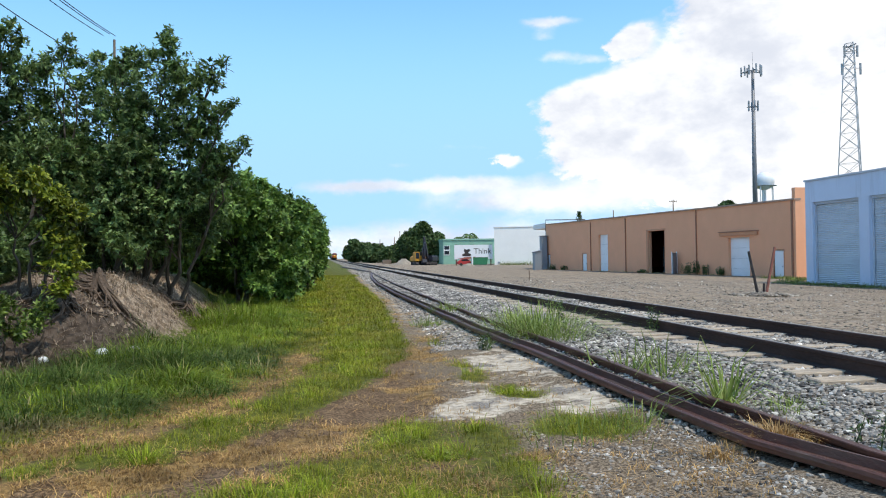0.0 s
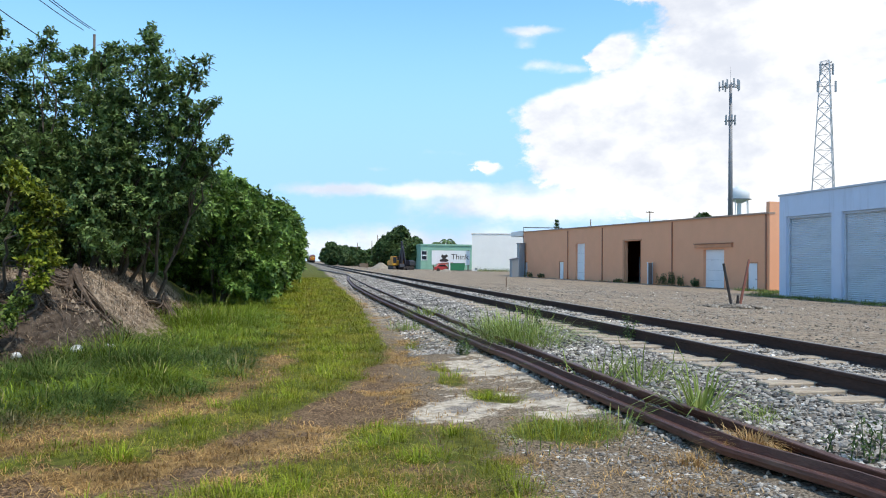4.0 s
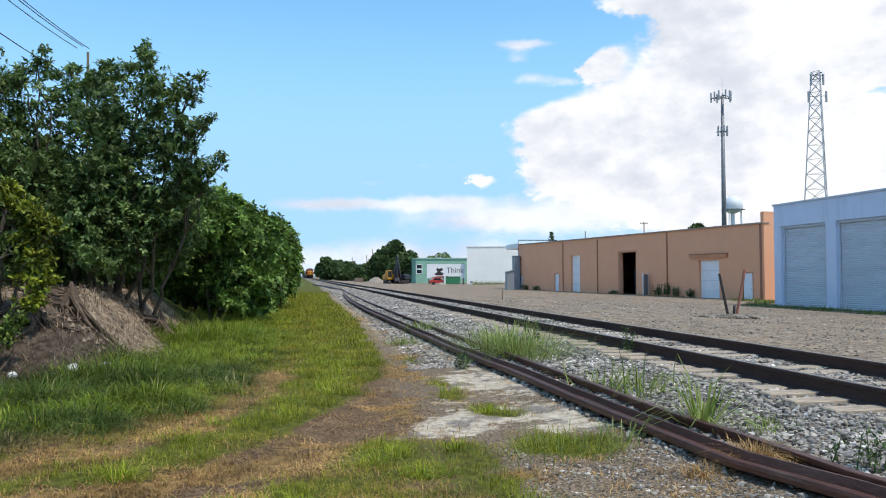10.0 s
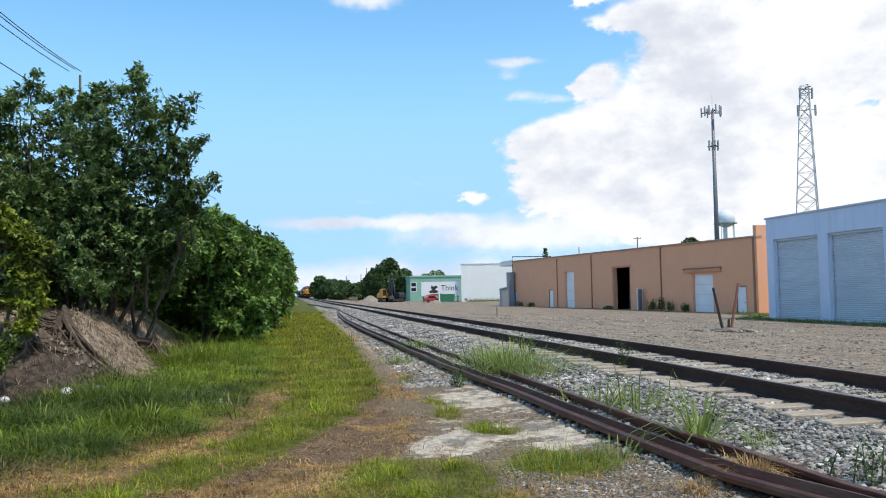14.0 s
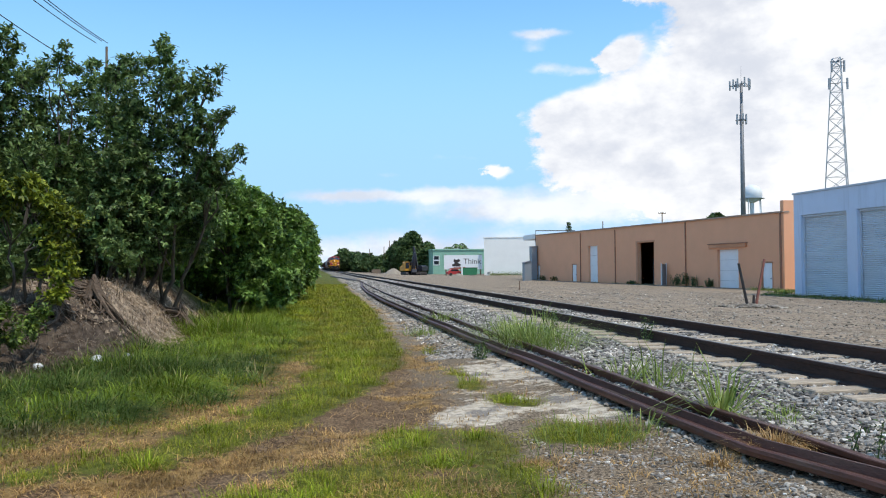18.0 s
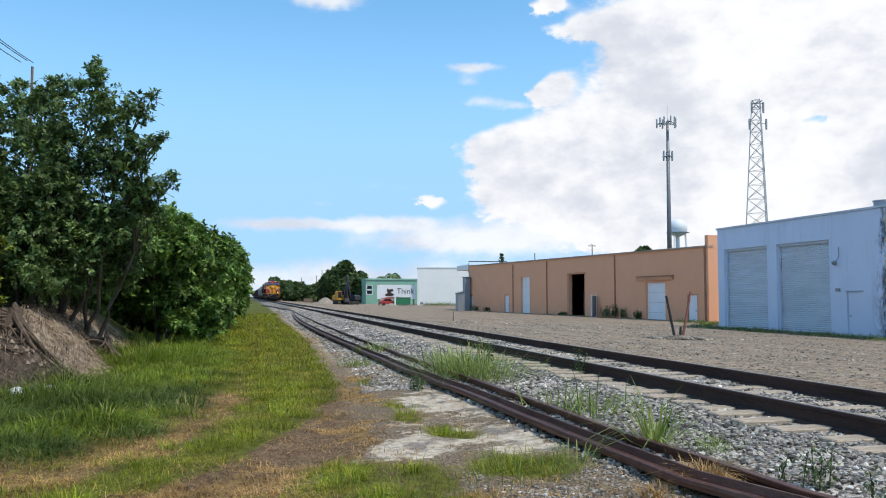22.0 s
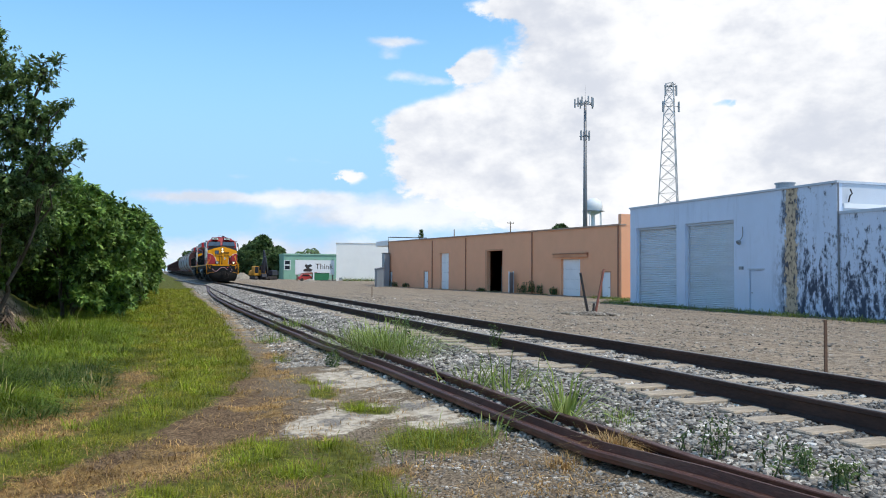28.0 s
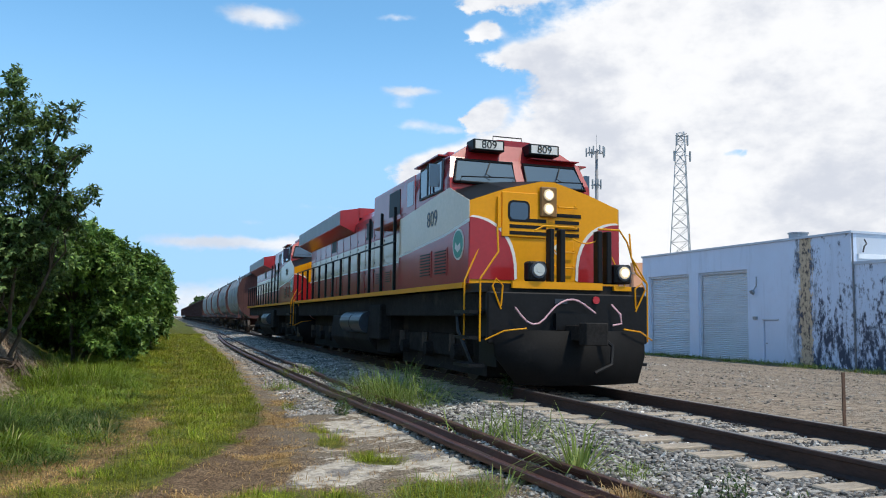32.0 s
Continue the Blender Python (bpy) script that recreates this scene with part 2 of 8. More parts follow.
# ---- mesh helpers ----
class Shape:
    """Lists of points and faces, to gather the pieces of one part."""

    def __init__(self):
        self.v, self.f = [], []

    def add(self, v, f):
        k = len(self.v)
        self.v += [tuple(p) for p in v]
        self.f += [tuple(i + k for i in q) for q in f]
        return self

    def box(self, x0, x1, y0, y1, z0, z1, m=None):
        v = [(x, y, z) for z in (z0, z1) for y in (y0, y1) for x in (x0, x1)]
        if m is not None:
            v = [m @ Vector(p) for p in v]
        return self.add(v, [(0, 2, 3, 1), (4, 5, 7, 6), (0, 1, 5, 4), (2, 6, 7, 3), (0, 4, 6, 2), (1, 3, 7, 5)])

    def rod(self, a, b, r0, r1=None, n=8, caps=True):
        a, b = Vector(a), Vector(b)
        r1 = r0 if r1 is None else r1
        d = (b - a).normalized()
        u = d.orthogonal().normalized()
        w = d.cross(u)
        v = []
        for c, r in ((a, r0), (b, r1)):
            v += [c + r * (math.cos(2 * math.pi * i / n) * u + math.sin(2 * math.pi * i / n) * w) for i in range(n)]
        f = [(i, (i + 1) % n, n + (i + 1) % n, n + i) for i in range(n)]
        if caps:
            f += [tuple(reversed(range(n))), tuple(range(n, 2 * n))]
        return self.add(v, f)

    def pipe(self, pts, r, n=8):
        k, v, f = len(pts), [], []
        P = [Vector(p) for p in pts]
        ref = None
        for i, p in enumerate(P):
            d = (P[min(i + 1, k - 1)] - P[max(i - 1, 0)])
            d = d.normalized() if d.length > 1e-6 else (P[min(i + 1, k - 1)] - p).normalized()
            if ref is None:
                ref = d.orthogonal().normalized()
            ref = (ref - d * ref.dot(d)).normalized()
            up = d.cross(ref)
            rr = r[i] if isinstance(r, (list, tuple)) else r
            v += [p + (ref * math.cos(a) + up * math.sin(a)) * rr for a in (6.2832 * j / n for j in range(n))]
        for i in range(k - 1):
            f += [(i * n + j, i * n + (j + 1) % n, (i + 1) * n + (j + 1) % n, (i + 1) * n + j) for j in range(n)]
        f += [tuple(range(n))[::-1], tuple((k - 1) * n + j for j in range(n))]
        return self.add(v, f)

    def sweep(self, prof, path, closed=True):
        """A profile (across, up) drawn along a path of points on the ground plane."""
        k, v, f = len(prof), [], []
        for i, p in enumerate(path):
            q0, q1 = Vector(path[max(i - 1, 0)]), Vector(path[min(i + 1, len(path) - 1)])
            d = (q1 - q0).normalized()
            side = Vector((d.y, -d.x, 0)).normalized()
            v += [Vector(p) + side * a + Vector((0, 0, h)) for a, h in prof]
        for i in range(len(path) - 1):
            for j in range(k if closed else k - 1):
                a, b = i * k + j, i * k + (j + 1) % k
                f.append((a, b, b + k, a + k))
        if closed:
            f += [tuple(reversed(range(k))), tuple(range((len(path) - 1) * k, len(path) * k))]
        return self.add(v, f)

    def prism(self, prof, lo, hi, axis="y"):
        """A closed outline pushed along an axis; outline in the two other axes, in x, y, z order."""
        k = len(prof)
        put = {"x": lambda a, b, c: (c, a, b), "y": lambda a, b, c: (a, c, b), "z": lambda a, b, c: (a, b, c)}[axis]
        v = [put(a, b, c) for c in (lo, hi) for a, b in prof]
        f = [(i, (i + 1) % k, k + (i + 1) % k, k + i) for i in range(k)] + [tuple(reversed(range(k))), tuple(range(k, 2 * k))]
        return self.add(v, f)


def part(name, shape, material, parent=None, label="", bevel=0.0, smooth=False, at=None):
    """One mesh object from a shape, under its parent if there is one."""
    me = bpy.data.meshes.new(name)
    if isinstance(shape, bpy.types.Mesh):
        me = shape
    else:
        me.from_pydata(shape.v, [], shape.f)
        bm = bmesh.new()
        bm.from_mesh(me)
        bmesh.ops.recalc_face_normals(bm, faces=bm.faces)
        if bevel:
            bmesh.ops.bevel(bm, geom=list(bm.edges), offset=bevel, segments=1, affect="EDGES", profile=0.7, clamp_overlap=True)
        bm.to_mesh(me)
        bm.free()
        me.materials.append(M[material] if isinstance(material, str) else material)
        if smooth:
            for p in me.polygons:
                p.use_smooth = True
    ob = new(name, me)
    if at is not None:
        ob.matrix_world = at
    if parent:
        ob.parent = parent
    if label:
        ob["label"] = label
    return ob


def thing(name, label, category, m=None, group="", kind=""):
    ob = new(name)
    ob.empty_display_size = 0.2
    if m is not None:
        ob.matrix_world = m
    return tagged(ob, label, category, group, kind)


def smooth01(a, b, x):
    t = min(1.0, max(0.0, (x - a) / (b - a)))
    return t * t * (3 - 2 * t)


def lettering(text, size, material, parent, m, name="number"):
    """Letters of the built-in font as a thin mesh."""
    cu = bpy.data.curves.new(name, "FONT")
    cu.body, cu.size, cu.extrude, cu.align_x, cu.align_y = text, size, 0.003, "CENTER", "CENTER"
    tmp = bpy.data.objects.new("tmp_text", cu)
    me = bpy.data.meshes.new_from_object(tmp)
    bpy.data.objects.remove(tmp)
    me.materials.clear()
    me.materials.append(M[material])
    ob = new(name, me)
    ob.matrix_world = m
    if parent:
        ob.parent = parent
    return ob


# ---- ground ----
RAIL_Z, TRACK_X = 0.38, 6.0


def bank_foot(y):
    return -2.35 - 0.04 * max(0.0, y - 13) - 0.5 * max(0.0, 12.2 - y)


RUT_1 = [(-4.2, 5.2), (-2.6, 5.95), (-2.0, 6.45), (-1.4, 7.6), (-0.5, 10.2), (-0.2, 14.7), (0.2, 24.5), (0.5, 45)]
RUT_2 = [(-4.0, 4.2), (-1.6, 5.15), (-0.7, 5.75), (0.05, 6.5), (0.7, 7.9), (1.35, 10.6), (1.8, 14.1), (2.15, 26), (2.4, 60)]
TALL_EDGE = [(7.0, -2.6), (8.0, -1.6), (8.7, -1.1), (10.2, -0.85), (14.8, -0.62), (24.5, -0.3), (40, -0.2)]


def off_line(line, x, y):
    """Distance to a bent line on the ground."""
    best = 99.0
    for (ax, ay), (bx, by) in zip(line, line[1:]):
        if y > by + 2.5 or y < ay - 2.5:
            continue
        dx, dy = bx - ax, by - ay
        t = min(1.0, max(0.0, ((x - ax) * dx + (y - ay) * dy) / (dx * dx + dy * dy)))
        best = min(best, math.hypot(x - ax - t * dx, y - ay - t * dy))
    return best


def line_x(line, y):
    for (ax, ay), (bx, by) in zip(line, line[1:]):
        if y <= by:
            return ax + (bx - ax) * max(0.0, y - ay) / (by - ay)
    return line[-1][0]


def spot(x, y, cx, cy, rx, ry):
    return 1.0 - smooth01(0.55, 1.25, math.hypot((x - cx) / rx, (y - cy) / ry))


def cover(x, y):
    """Shares of green grass, straw and pale sand on the ground; the rest is brown soil."""
    a = noise.noise((x * 1.1, y * 1.1, 2))
    b = noise.noise((x * 3.3, y * 3.3, 7))
    c = noise.noise((x * 0.6 + 5, y * 0.6, 4))
    w = 0.35 * a + 0.22 * b
    d1, d2 = off_line(RUT_1, x, y) + 0.5 * w, off_line(RUT_2, x, y) + 0.6 * w
    k = 1.0 + 0.35 * smooth01(12, 7, y)
    k1 = k + 0.9 * math.exp(-((y - 8.2) / 1.6) ** 2)
    r1 = (1.0 - smooth01(0.14 * k1, 0.42 * k1, d1)) * (0.8 + 0.6 * c) * (0.25 + 0.75 * smooth01(15.5, 10.5, y + 2 * w))
    r2 = 1.0 - smooth01(0.24 * k, 0.50 * k, d2)
    right = x + 0.5 * w - (line_x(RUT_2, y) if y > 5.2 else max(line_x(RUT_2, y), 1.4))
    green = (1.0 - max(r1, r2)) * (1.0 - smooth01(-0.05, 0.2, right))
    green *= 0.7 + 0.3 * smooth01(4.6, 6.8, y + 1.5 * w) if y < 9 else 1.0
    for q in ((0.9, 6.1, 0.7, 0.9), (0.2, 5.3, 0.6, 0.45), (2.15, 6.35, 0.62, 0.5), (1.15, 5.2, 0.35, 0.25), (1.77, 9.2, 0.14, 0.45), (1.92, 8.3, 0.2, 0.3), (1.8, 10.3, 0.12, 0.4), (2.1, 8.0, 0.3, 0.2), (1.9, 13.2, 0.15, 0.6)):
        green = max(green, spot(x + 0.4 * w, y + 0.4 * w, *q) * (0.8 + 0.5 * b))
    straw = max(0.8 * r1, 0.85 * smooth01(-0.05, 0.3, a + 0.6 * b) * r2, 0.9 * smooth01(6.6, 5.2, y) * smooth01(-0.05, 0.3, b + 0.5 * a) * smooth01(1.6, 0.8, x))
    for q in ((0.44, 5.15, 0.35, 0.22), (1.35, 5.38, 0.25, 0.16), (-1.25, 7.6, 0.6, 0.32), (-2.3, 6.4, 0.6, 0.28), (0.25, 6.45, 0.4, 0.2), (-0.15, 13.2, 0.4, 1.1), (-0.75, 7.0, 0.3, 0.25), (0.8, 4.9, 0.5, 0.2)):
        straw = max(straw, spot(x + 0.3 * w, y + 0.3 * w, *q))
    straw = min(1.0, 1.2 * straw) * (1.0 - 0.6 * green)
    sand = smooth01(0.35, 0.95, right + 0.5 * w) * smooth01(6.2, 7.6, y + 1.5 * w) * (0.35 + 0.6 * max(smooth01(-0.25, 0.2, a + 0.5 * b), 0.75 * smooth01(13, 17, y))) 
    sand *= 1.0 - green
    return max(0.0, min(1.0, green)), max(0.0, min(1.0, straw)), max(0.0, min(1.0, sand))


def ground_z(x, y):
    z = 0.02 * noise.noise((x * 0.9, y * 0.9, 0)) + 0.012 * noise.noise((x * 3.1, y * 3.1, 3))
    z *= smooth01(80, 20, y) if y > 20 else 1
    if 3 < y < 14 and x < 3:
        z += (0.016 * noise.noise((x * 7, y * 7, 6)) + 0.022 * max(0.0, noise.noise((x * 4.2, y * 4.2, 12)) - 0.1)) * smooth01(14, 8, y)
    # bank with the trees
    d = bank_foot(y) - x
    if d > 0:
        up = smooth01(0, 1.7, d) * (0.93 * smooth01(11.4, 13.6, y) * smooth01(34, 22, y) * smooth01(-7.0, -4.9, x) + 0.20)
        z += up + (0.13 * noise.noise((x * 1.5, y * 1.5, 9)) + 0.07 * noise.noise((x * 4.5, y * 4.5, 2))) * smooth01(0, 1, d)
    # wheel ruts
    if y < 40:
        for line, deep in ((RUT_1, 0.03), (RUT_2, 0.045)):
            z -= deep * math.exp(-(off_line(line, x, y) / 0.3) ** 2)
    # ballast bed and the lot beyond it
    if x > 2.2:
        bed = 0.07 * smooth01(2.3, 3.2, x) + 0.11 * smooth01(3.6, 4.7, x) * 1.0
        if x > 7.2:
            bed -= 0.20 * smooth01(7.3, 8.6, x) + 0.33 * smooth01(8.4, 24, x)
        z = z * (1 if x < 4 or x > 8 else 0.25) + bed
    return z


def make_ground():
    xs = np.concatenate([-np.geomspace(1500, 12, 26), np.arange(-11.5, -4.4, 0.16), np.arange(-4.4, 3.4, 0.085), np.arange(3.4, 10.01, 0.15), np.geomspace(10.4, 1500, 44)])
    ys = np.concatenate([-np.geomspace(1500, 4, 16), np.arange(-3.5, 2, 0.5), np.arange(2, 13, 0.1), np.arange(13, 22, 0.18), np.geomspace(22.2, 2600, 110)])
    nx, ny = len(xs), len(ys)
    v = [(x, y, ground_z(x, y)) for y in ys for x in xs]
    f = [(j * nx + i, j * nx + i + 1, (j + 1) * nx + i + 1, (j + 1) * nx + i) for j in range(ny - 1) for i in range(nx - 1)]
    me = bpy.data.meshes.new("ground")
    me.from_pydata(v, [], f)
    for p in me.polygons:
        p.use_smooth = True
    kinds = me.attributes.new("cover", "FLOAT_COLOR", "POINT")
    cols = []
    for x, y, z in v:
        cols += [*(cover(x, y) if -20 < x < 3.6 and -40 < y < 90 else (0.9, 0.1, 0.0)), 1.0]
    kinds.data.foreach_set("color", cols)
    me.materials.append(ground_material())
    tagged(new("ground", me), "worn grass, pale sand and grey gravel beside the railway", "ground", kind="structure")


def ground_material():
    mt = bpy.data.materials.new("ground")
    mt.use_nodes = True
    nt = mt.node_tree
    n, l = nt.nodes, nt.links
    b = n["Principled BSDF"]
    b.inputs["Roughness"].default_value = 0.95
    b.inputs["Specular IOR Level"].default_value = 0.15
    tc = n.new("ShaderNodeTexCoord")
    sep = n.new("ShaderNodeSeparateXYZ")
    l.new(tc.outputs["Object"], sep.inputs[0])
    X, Y, Z = sep.outputs

    def m(op, a, c=None):
        k = n.new("ShaderNodeMath")
        k.operation = op
        for q, v in enumerate((a, c)):
            if v is None:
                continue
            if isinstance(v, (int, float)):
                k.inputs[q].default_value = v
            else:
                l.new(v, k.inputs[q])
        return k.outputs[0]

    def noi(s, d=6.0, sy=1.0):
        k = n.new("ShaderNodeTexNoise")
        k.inputs["Scale"].default_value, k.inputs["Detail"].default_value, k.inputs["Roughness"].default_value = s, d, 0.62
        if sy != 1.0:
            mp = n.new("ShaderNodeMapping")
            mp.inputs["Scale"].default_value = (1, sy, 1)
            l.new(tc.outputs["Object"], mp.inputs[0])
            l.new(mp.outputs[0], k.inputs["Vector"])
        else:
            l.new(tc.outputs["Object"], k.inputs["Vector"])
        return k.outputs["Fac"]

    def ramp(x, a, c):
        k = n.new("ShaderNodeMapRange")
        k.interpolation_type = "SMOOTHSTEP"
        if isinstance(x, (int, float)):
            k.inputs[0].default_value = x
        else:
            l.new(x, k.inputs[0])
        k.inputs[1].default_value, k.inputs[2].default_value = a, c
        return k.outputs[0]

    def mix(fac, a, c):
        k = n.new("ShaderNodeMix")
        k.data_type = "RGBA"
        l.new(fac, k.inputs[0])
        for q, v in ((6, a), (7, c)):
            if isinstance(v, tuple):
                k.inputs[q].default_value = (*v, 1)
            else:
                l.new(v, k.inputs[q])
        return k.outputs[2]

    n1, n2, n3, n4 = noi(0.55), noi(2.3), noi(9.0, 4), noi(45.0, 3)
    wob = m("MULTIPLY", m("SUBTRACT", n2, 0.5), 1.6)
    xw = m("ADD", X, wob)
    speck = ramp(n4, 0.35, 0.68)
    soil = mix(ramp(n3, 0.3, 0.7), mix(speck, (0.045, 0.027, 0.015), (0.18, 0.112, 0.062)), mix(speck, (0.09, 0.058, 0.034), (0.31, 0.205, 0.118)))
    straw = mix(ramp(n3, 0.35, 0.7), (0.15, 0.090, 0.036), (0.36, 0.235, 0.095))
    green = mix(ramp(n3, 0.3, 0.7), (0.052, 0.060, 0.011), (0.145, 0.150, 0.028))
    at = n.new("ShaderNodeAttribute")
    at.attribute_name = "cover"
    sc = n.new("ShaderNodeSeparateColor")
    l.new(at.outputs["Color"], sc.inputs[0])
    fray = m("MULTIPLY", m("SUBTRACT", m("ADD", m("MULTIPLY", n3, 0.6), m("MULTIPLY", noi(22.0, 4), 0.4)), 0.5), 2.2)
    is_green, is_straw, is_sand = (ramp(m("ADD", q, fray), 0.3, 0.7) for q in sc.outputs[:3])
    sand = mix(ramp(n3, 0.3, 0.7), (0.36, 0.295, 0.22), (0.64, 0.56, 0.45))
    sand = mix(ramp(n2, 0.50, 0.60), sand, mix(speck, (0.15, 0.13, 0.11), (0.32, 0.285, 0.25)))
    rubbly = mix(speck, (0.065, 0.047, 0.031), (0.33, 0.255, 0.178))
    soil = mix(ramp(xw, 0.9, 1.5), soil, rubbly)
    grav = mix(ramp(noi(16.0, 5), 0.36, 0.62), mix(speck, (0.058, 0.048, 0.039), (0.24, 0.208, 0.172)), mix(speck, (0.125, 0.107, 0.088), (0.44, 0.39, 0.325)))
    lawn = mix(is_green, mix(is_straw, mix(is_sand, soil, sand), straw), green)
    streak = noi(1.4, 5, 0.12)
    clod = ramp(noi(7.0, 6), 0.38, 0.62)
    lot = mix(clod, mix(speck, (0.085, 0.063, 0.044), (0.23, 0.18, 0.132)), mix(speck, (0.21, 0.165, 0.122), (0.46, 0.385, 0.30)))
    lot = mix(ramp(streak, 0.40, 0.62), lot, mix(clod, mix(speck, (0.13, 0.095, 0.066), (0.28, 0.218, 0.16)), (0.38, 0.30, 0.22)))
    far = mix(ramp(n1, 0.4, 0.6), (0.05, 0.07, 0.025), (0.11, 0.11, 0.06))
    xs_ = m("SUBTRACT", xw, m("MULTIPLY", m("MAXIMUM", m("SUBTRACT", Y, 14.0), 0.0), 0.012))
    c = mix(m("MULTIPLY", ramp(m("ADD", xs_, m("MULTIPLY", wob, 0.4)), 1.55, 2.0), ramp(Y, 13, 18)), lawn, mix(ramp(n2, 0.42, 0.6), sand, grav))
    c = mix(ramp(xw, 2.7, 3.4), c, grav)
    c = mix(ramp(xw, 7.9, 8.9), c, lot)
    c = mix(ramp(xw, 48, 60), c, far)
    # bank earth: tan clods far off, nearer brown darkened for shade under the trees
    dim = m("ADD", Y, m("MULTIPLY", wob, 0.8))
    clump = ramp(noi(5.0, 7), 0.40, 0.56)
    bare_shaded = mix(m("MULTIPLY", ramp(n2, 0.33, 0.50), ramp(dim, 13.0, 13.9)), mix(ramp(n3, 0.35, 0.65), (0.045, 0.033, 0.025), (0.11, 0.085, 0.066)), mix(clump, mix(speck, (0.10, 0.068, 0.046), (0.22, 0.16, 0.11)), mix(speck, (0.24, 0.18, 0.125), (0.52, 0.42, 0.315))))
    c = mix(m("MULTIPLY", ramp(m("MULTIPLY", X, -1.0), 2.65, 3.0), m("MULTIPLY", ramp(Y, 9, 11.5), ramp(m("MULTIPLY", Y, -1.0), -27, -21))), c, bare_shaded)
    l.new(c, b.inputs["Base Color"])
    bp = n.new("ShaderNodeBump")
    bp.inputs["Strength"].default_value, bp.inputs["Distance"].default_value = 0.6, 0.03
    l.new(m("ADD", n4, m("MULTIPLY", n3, 0.8)), bp.inputs["Height"])
    l.new(bp.outputs[0], b.inputs["Normal"])
    return mt


make_ground()


# ---- railway ----
def rail_profile():
    return [(-0.07, -0.18), (0.07, -0.18), (0.07, -0.165), (0.012, -0.145), (0.012, -0.045), (0.036, -0.035), (0.036, -0.006), (0.03, 0.0),
            (-0.03, 0.0), (-0.036, -0.006), (-0.036, -0.035), (-0.012, -0.045), (-0.012, -0.145), (-0.07, -0.165)]


def make_track():
    tr = thing("railway_track", "main railway track with dark steel rails on weathered sleepers in grey ballast", "railway track", kind="structure")
    ys = [-120, 0] + list(range(10, 200, 10)) + [300, 500, 900]
    for x in (5.25, 6.755):
        r = part("rail", Shape().sweep(rail_profile(), [(x, y, RAIL_Z) for y in ys]), "steel_dark", tr)
        part("rail_head", Shape().sweep([(-0.028, 0.001), (0.028, 0.001), (0.026, 0.004), (-0.026, 0.004)], [(x, y, RAIL_Z) for y in ys]), "steel_shiny", r, "worn bright running surface")
    rng = random.Random(3)
    tie = None
    for i in range(-24, 180):
        y = 0.35 + 0.5 * i
        if tie is None:
            tie = part("sleeper", Shape().box(-1.3, 1.3, -0.11, 0.11, -0.15, 0.0), "tie", tr, bevel=0.012)
        else:
            tie = part("sleeper", tie.data, None, tr)
        tie.matrix_world = pose(TRACK_X + rng.uniform(-0.14, 0.14), y + rng.uniform(-0.04, 0.04), 0.222 + rng.uniform(-0.02, 0.01), 0, 0, rng.uniform(-1.5, 1.5))
    return tr


track = make_track()


def make_loose_rails():
    # an old rail on its side, head towards the grass, foot edge up
    side = [(-0.095, 0.05), (-0.098, 0.08), (-0.09, 0.103), (-0.075, 0.112), (-0.058, 0.108), (-0.047, 0.083), (0.055, 0.08), (0.075, 0.138), (0.09, 0.14), (0.09, 0.0), (0.075, 0.002), (0.055, 0.06), (-0.045, 0.06), (-0.055, 0.033)]
    pa = [(3.62, 2.0), (3.3, 3.4), (3.17, 4.1), (3.0, 5.05), (2.92, 6.8), (2.88, 8.3), (2.86, 10.7), (2.76, 14.1), (2.72, 18), (2.68, 22.6), (2.62, 30.2), (2.7, 42), (3.05, 53), (3.7, 64), (3.86, 69)]
    pb = [(3.80, 2.4), (3.62, 3.4), (3.47, 4.5), (3.42, 5.6), (3.36, 6.6), (3.34, 9.6), (3.33, 12.5), (3.28, 17), (3.28, 27), (3.36, 39), (3.62, 54), (3.9, 66), (3.86, 70)]
    pc = [(3.9, 70.5), (3.7, 82), (3.0, 104), (2.3, 122)]

    def path(p, dz):
        out = []
        for (x0, y0), (x1, y1) in zip(p, p[1:]):
            k = max(1, int((y1 - y0) / 1.0))
            for q in range(k):
                a = q / k
                x, y = x0 + (x1 - x0) * a, y0 + (y1 - y0) * a
                out.append((x, y, max(ground_z(x, y), 0.03) + dz))
        return out
    r = part("loose_rail", Shape().sweep(side, path(pa, 0.0)), "rust")
    for x, y in ((2.9, 7.5), (2.84, 11.8), (2.74, 16.0)):
        z = max(ground_z(x, y), 0.03)
        part("joint_bar", Shape().box(x - 0.05, x + 0.055, y - 0.35, y + 0.35, z + 0.076, z + 0.094), "steel_dark", r)
    tagged(r, "rusty old steel rail lying on its side in sand", "rail", "loose rails beside the track")
    up = [(a, h + 0.175) for a, h in rail_profile()]
    r = part("loose_rail", Shape().sweep(up, path(pb, -0.07)), "rust")
    for x, y in ((3.46, 4.6), (3.34, 9.6), (3.30, 15.0), (3.28, 22.0)):
        z = max(ground_z(x, y), 0.03)
        jb = part("joint_bar", Shape().box(x - 0.045, x - 0.014, y - 0.32, y + 0.32, z - 0.02, z + 0.055), "steel_dark", r)
        for q in (-0.24, -0.08, 0.08, 0.24):
            part("bolt", Shape().rod((x - 0.045, y + q, z + 0.02), (x - 0.075, y + q, z + 0.02), 0.018, 0.018, 6), "rust", jb)
    tagged(r, "dark rusty old rail half sunk in ballast", "rail", "loose rails beside the track")
    r = part("loose_rail", Shape().sweep(side, path(pc, 0.0)), "rust")
    tagged(r, "distant rusty rail bent along the gravel edge", "rail", "loose rails beside the track")


make_loose_rails()


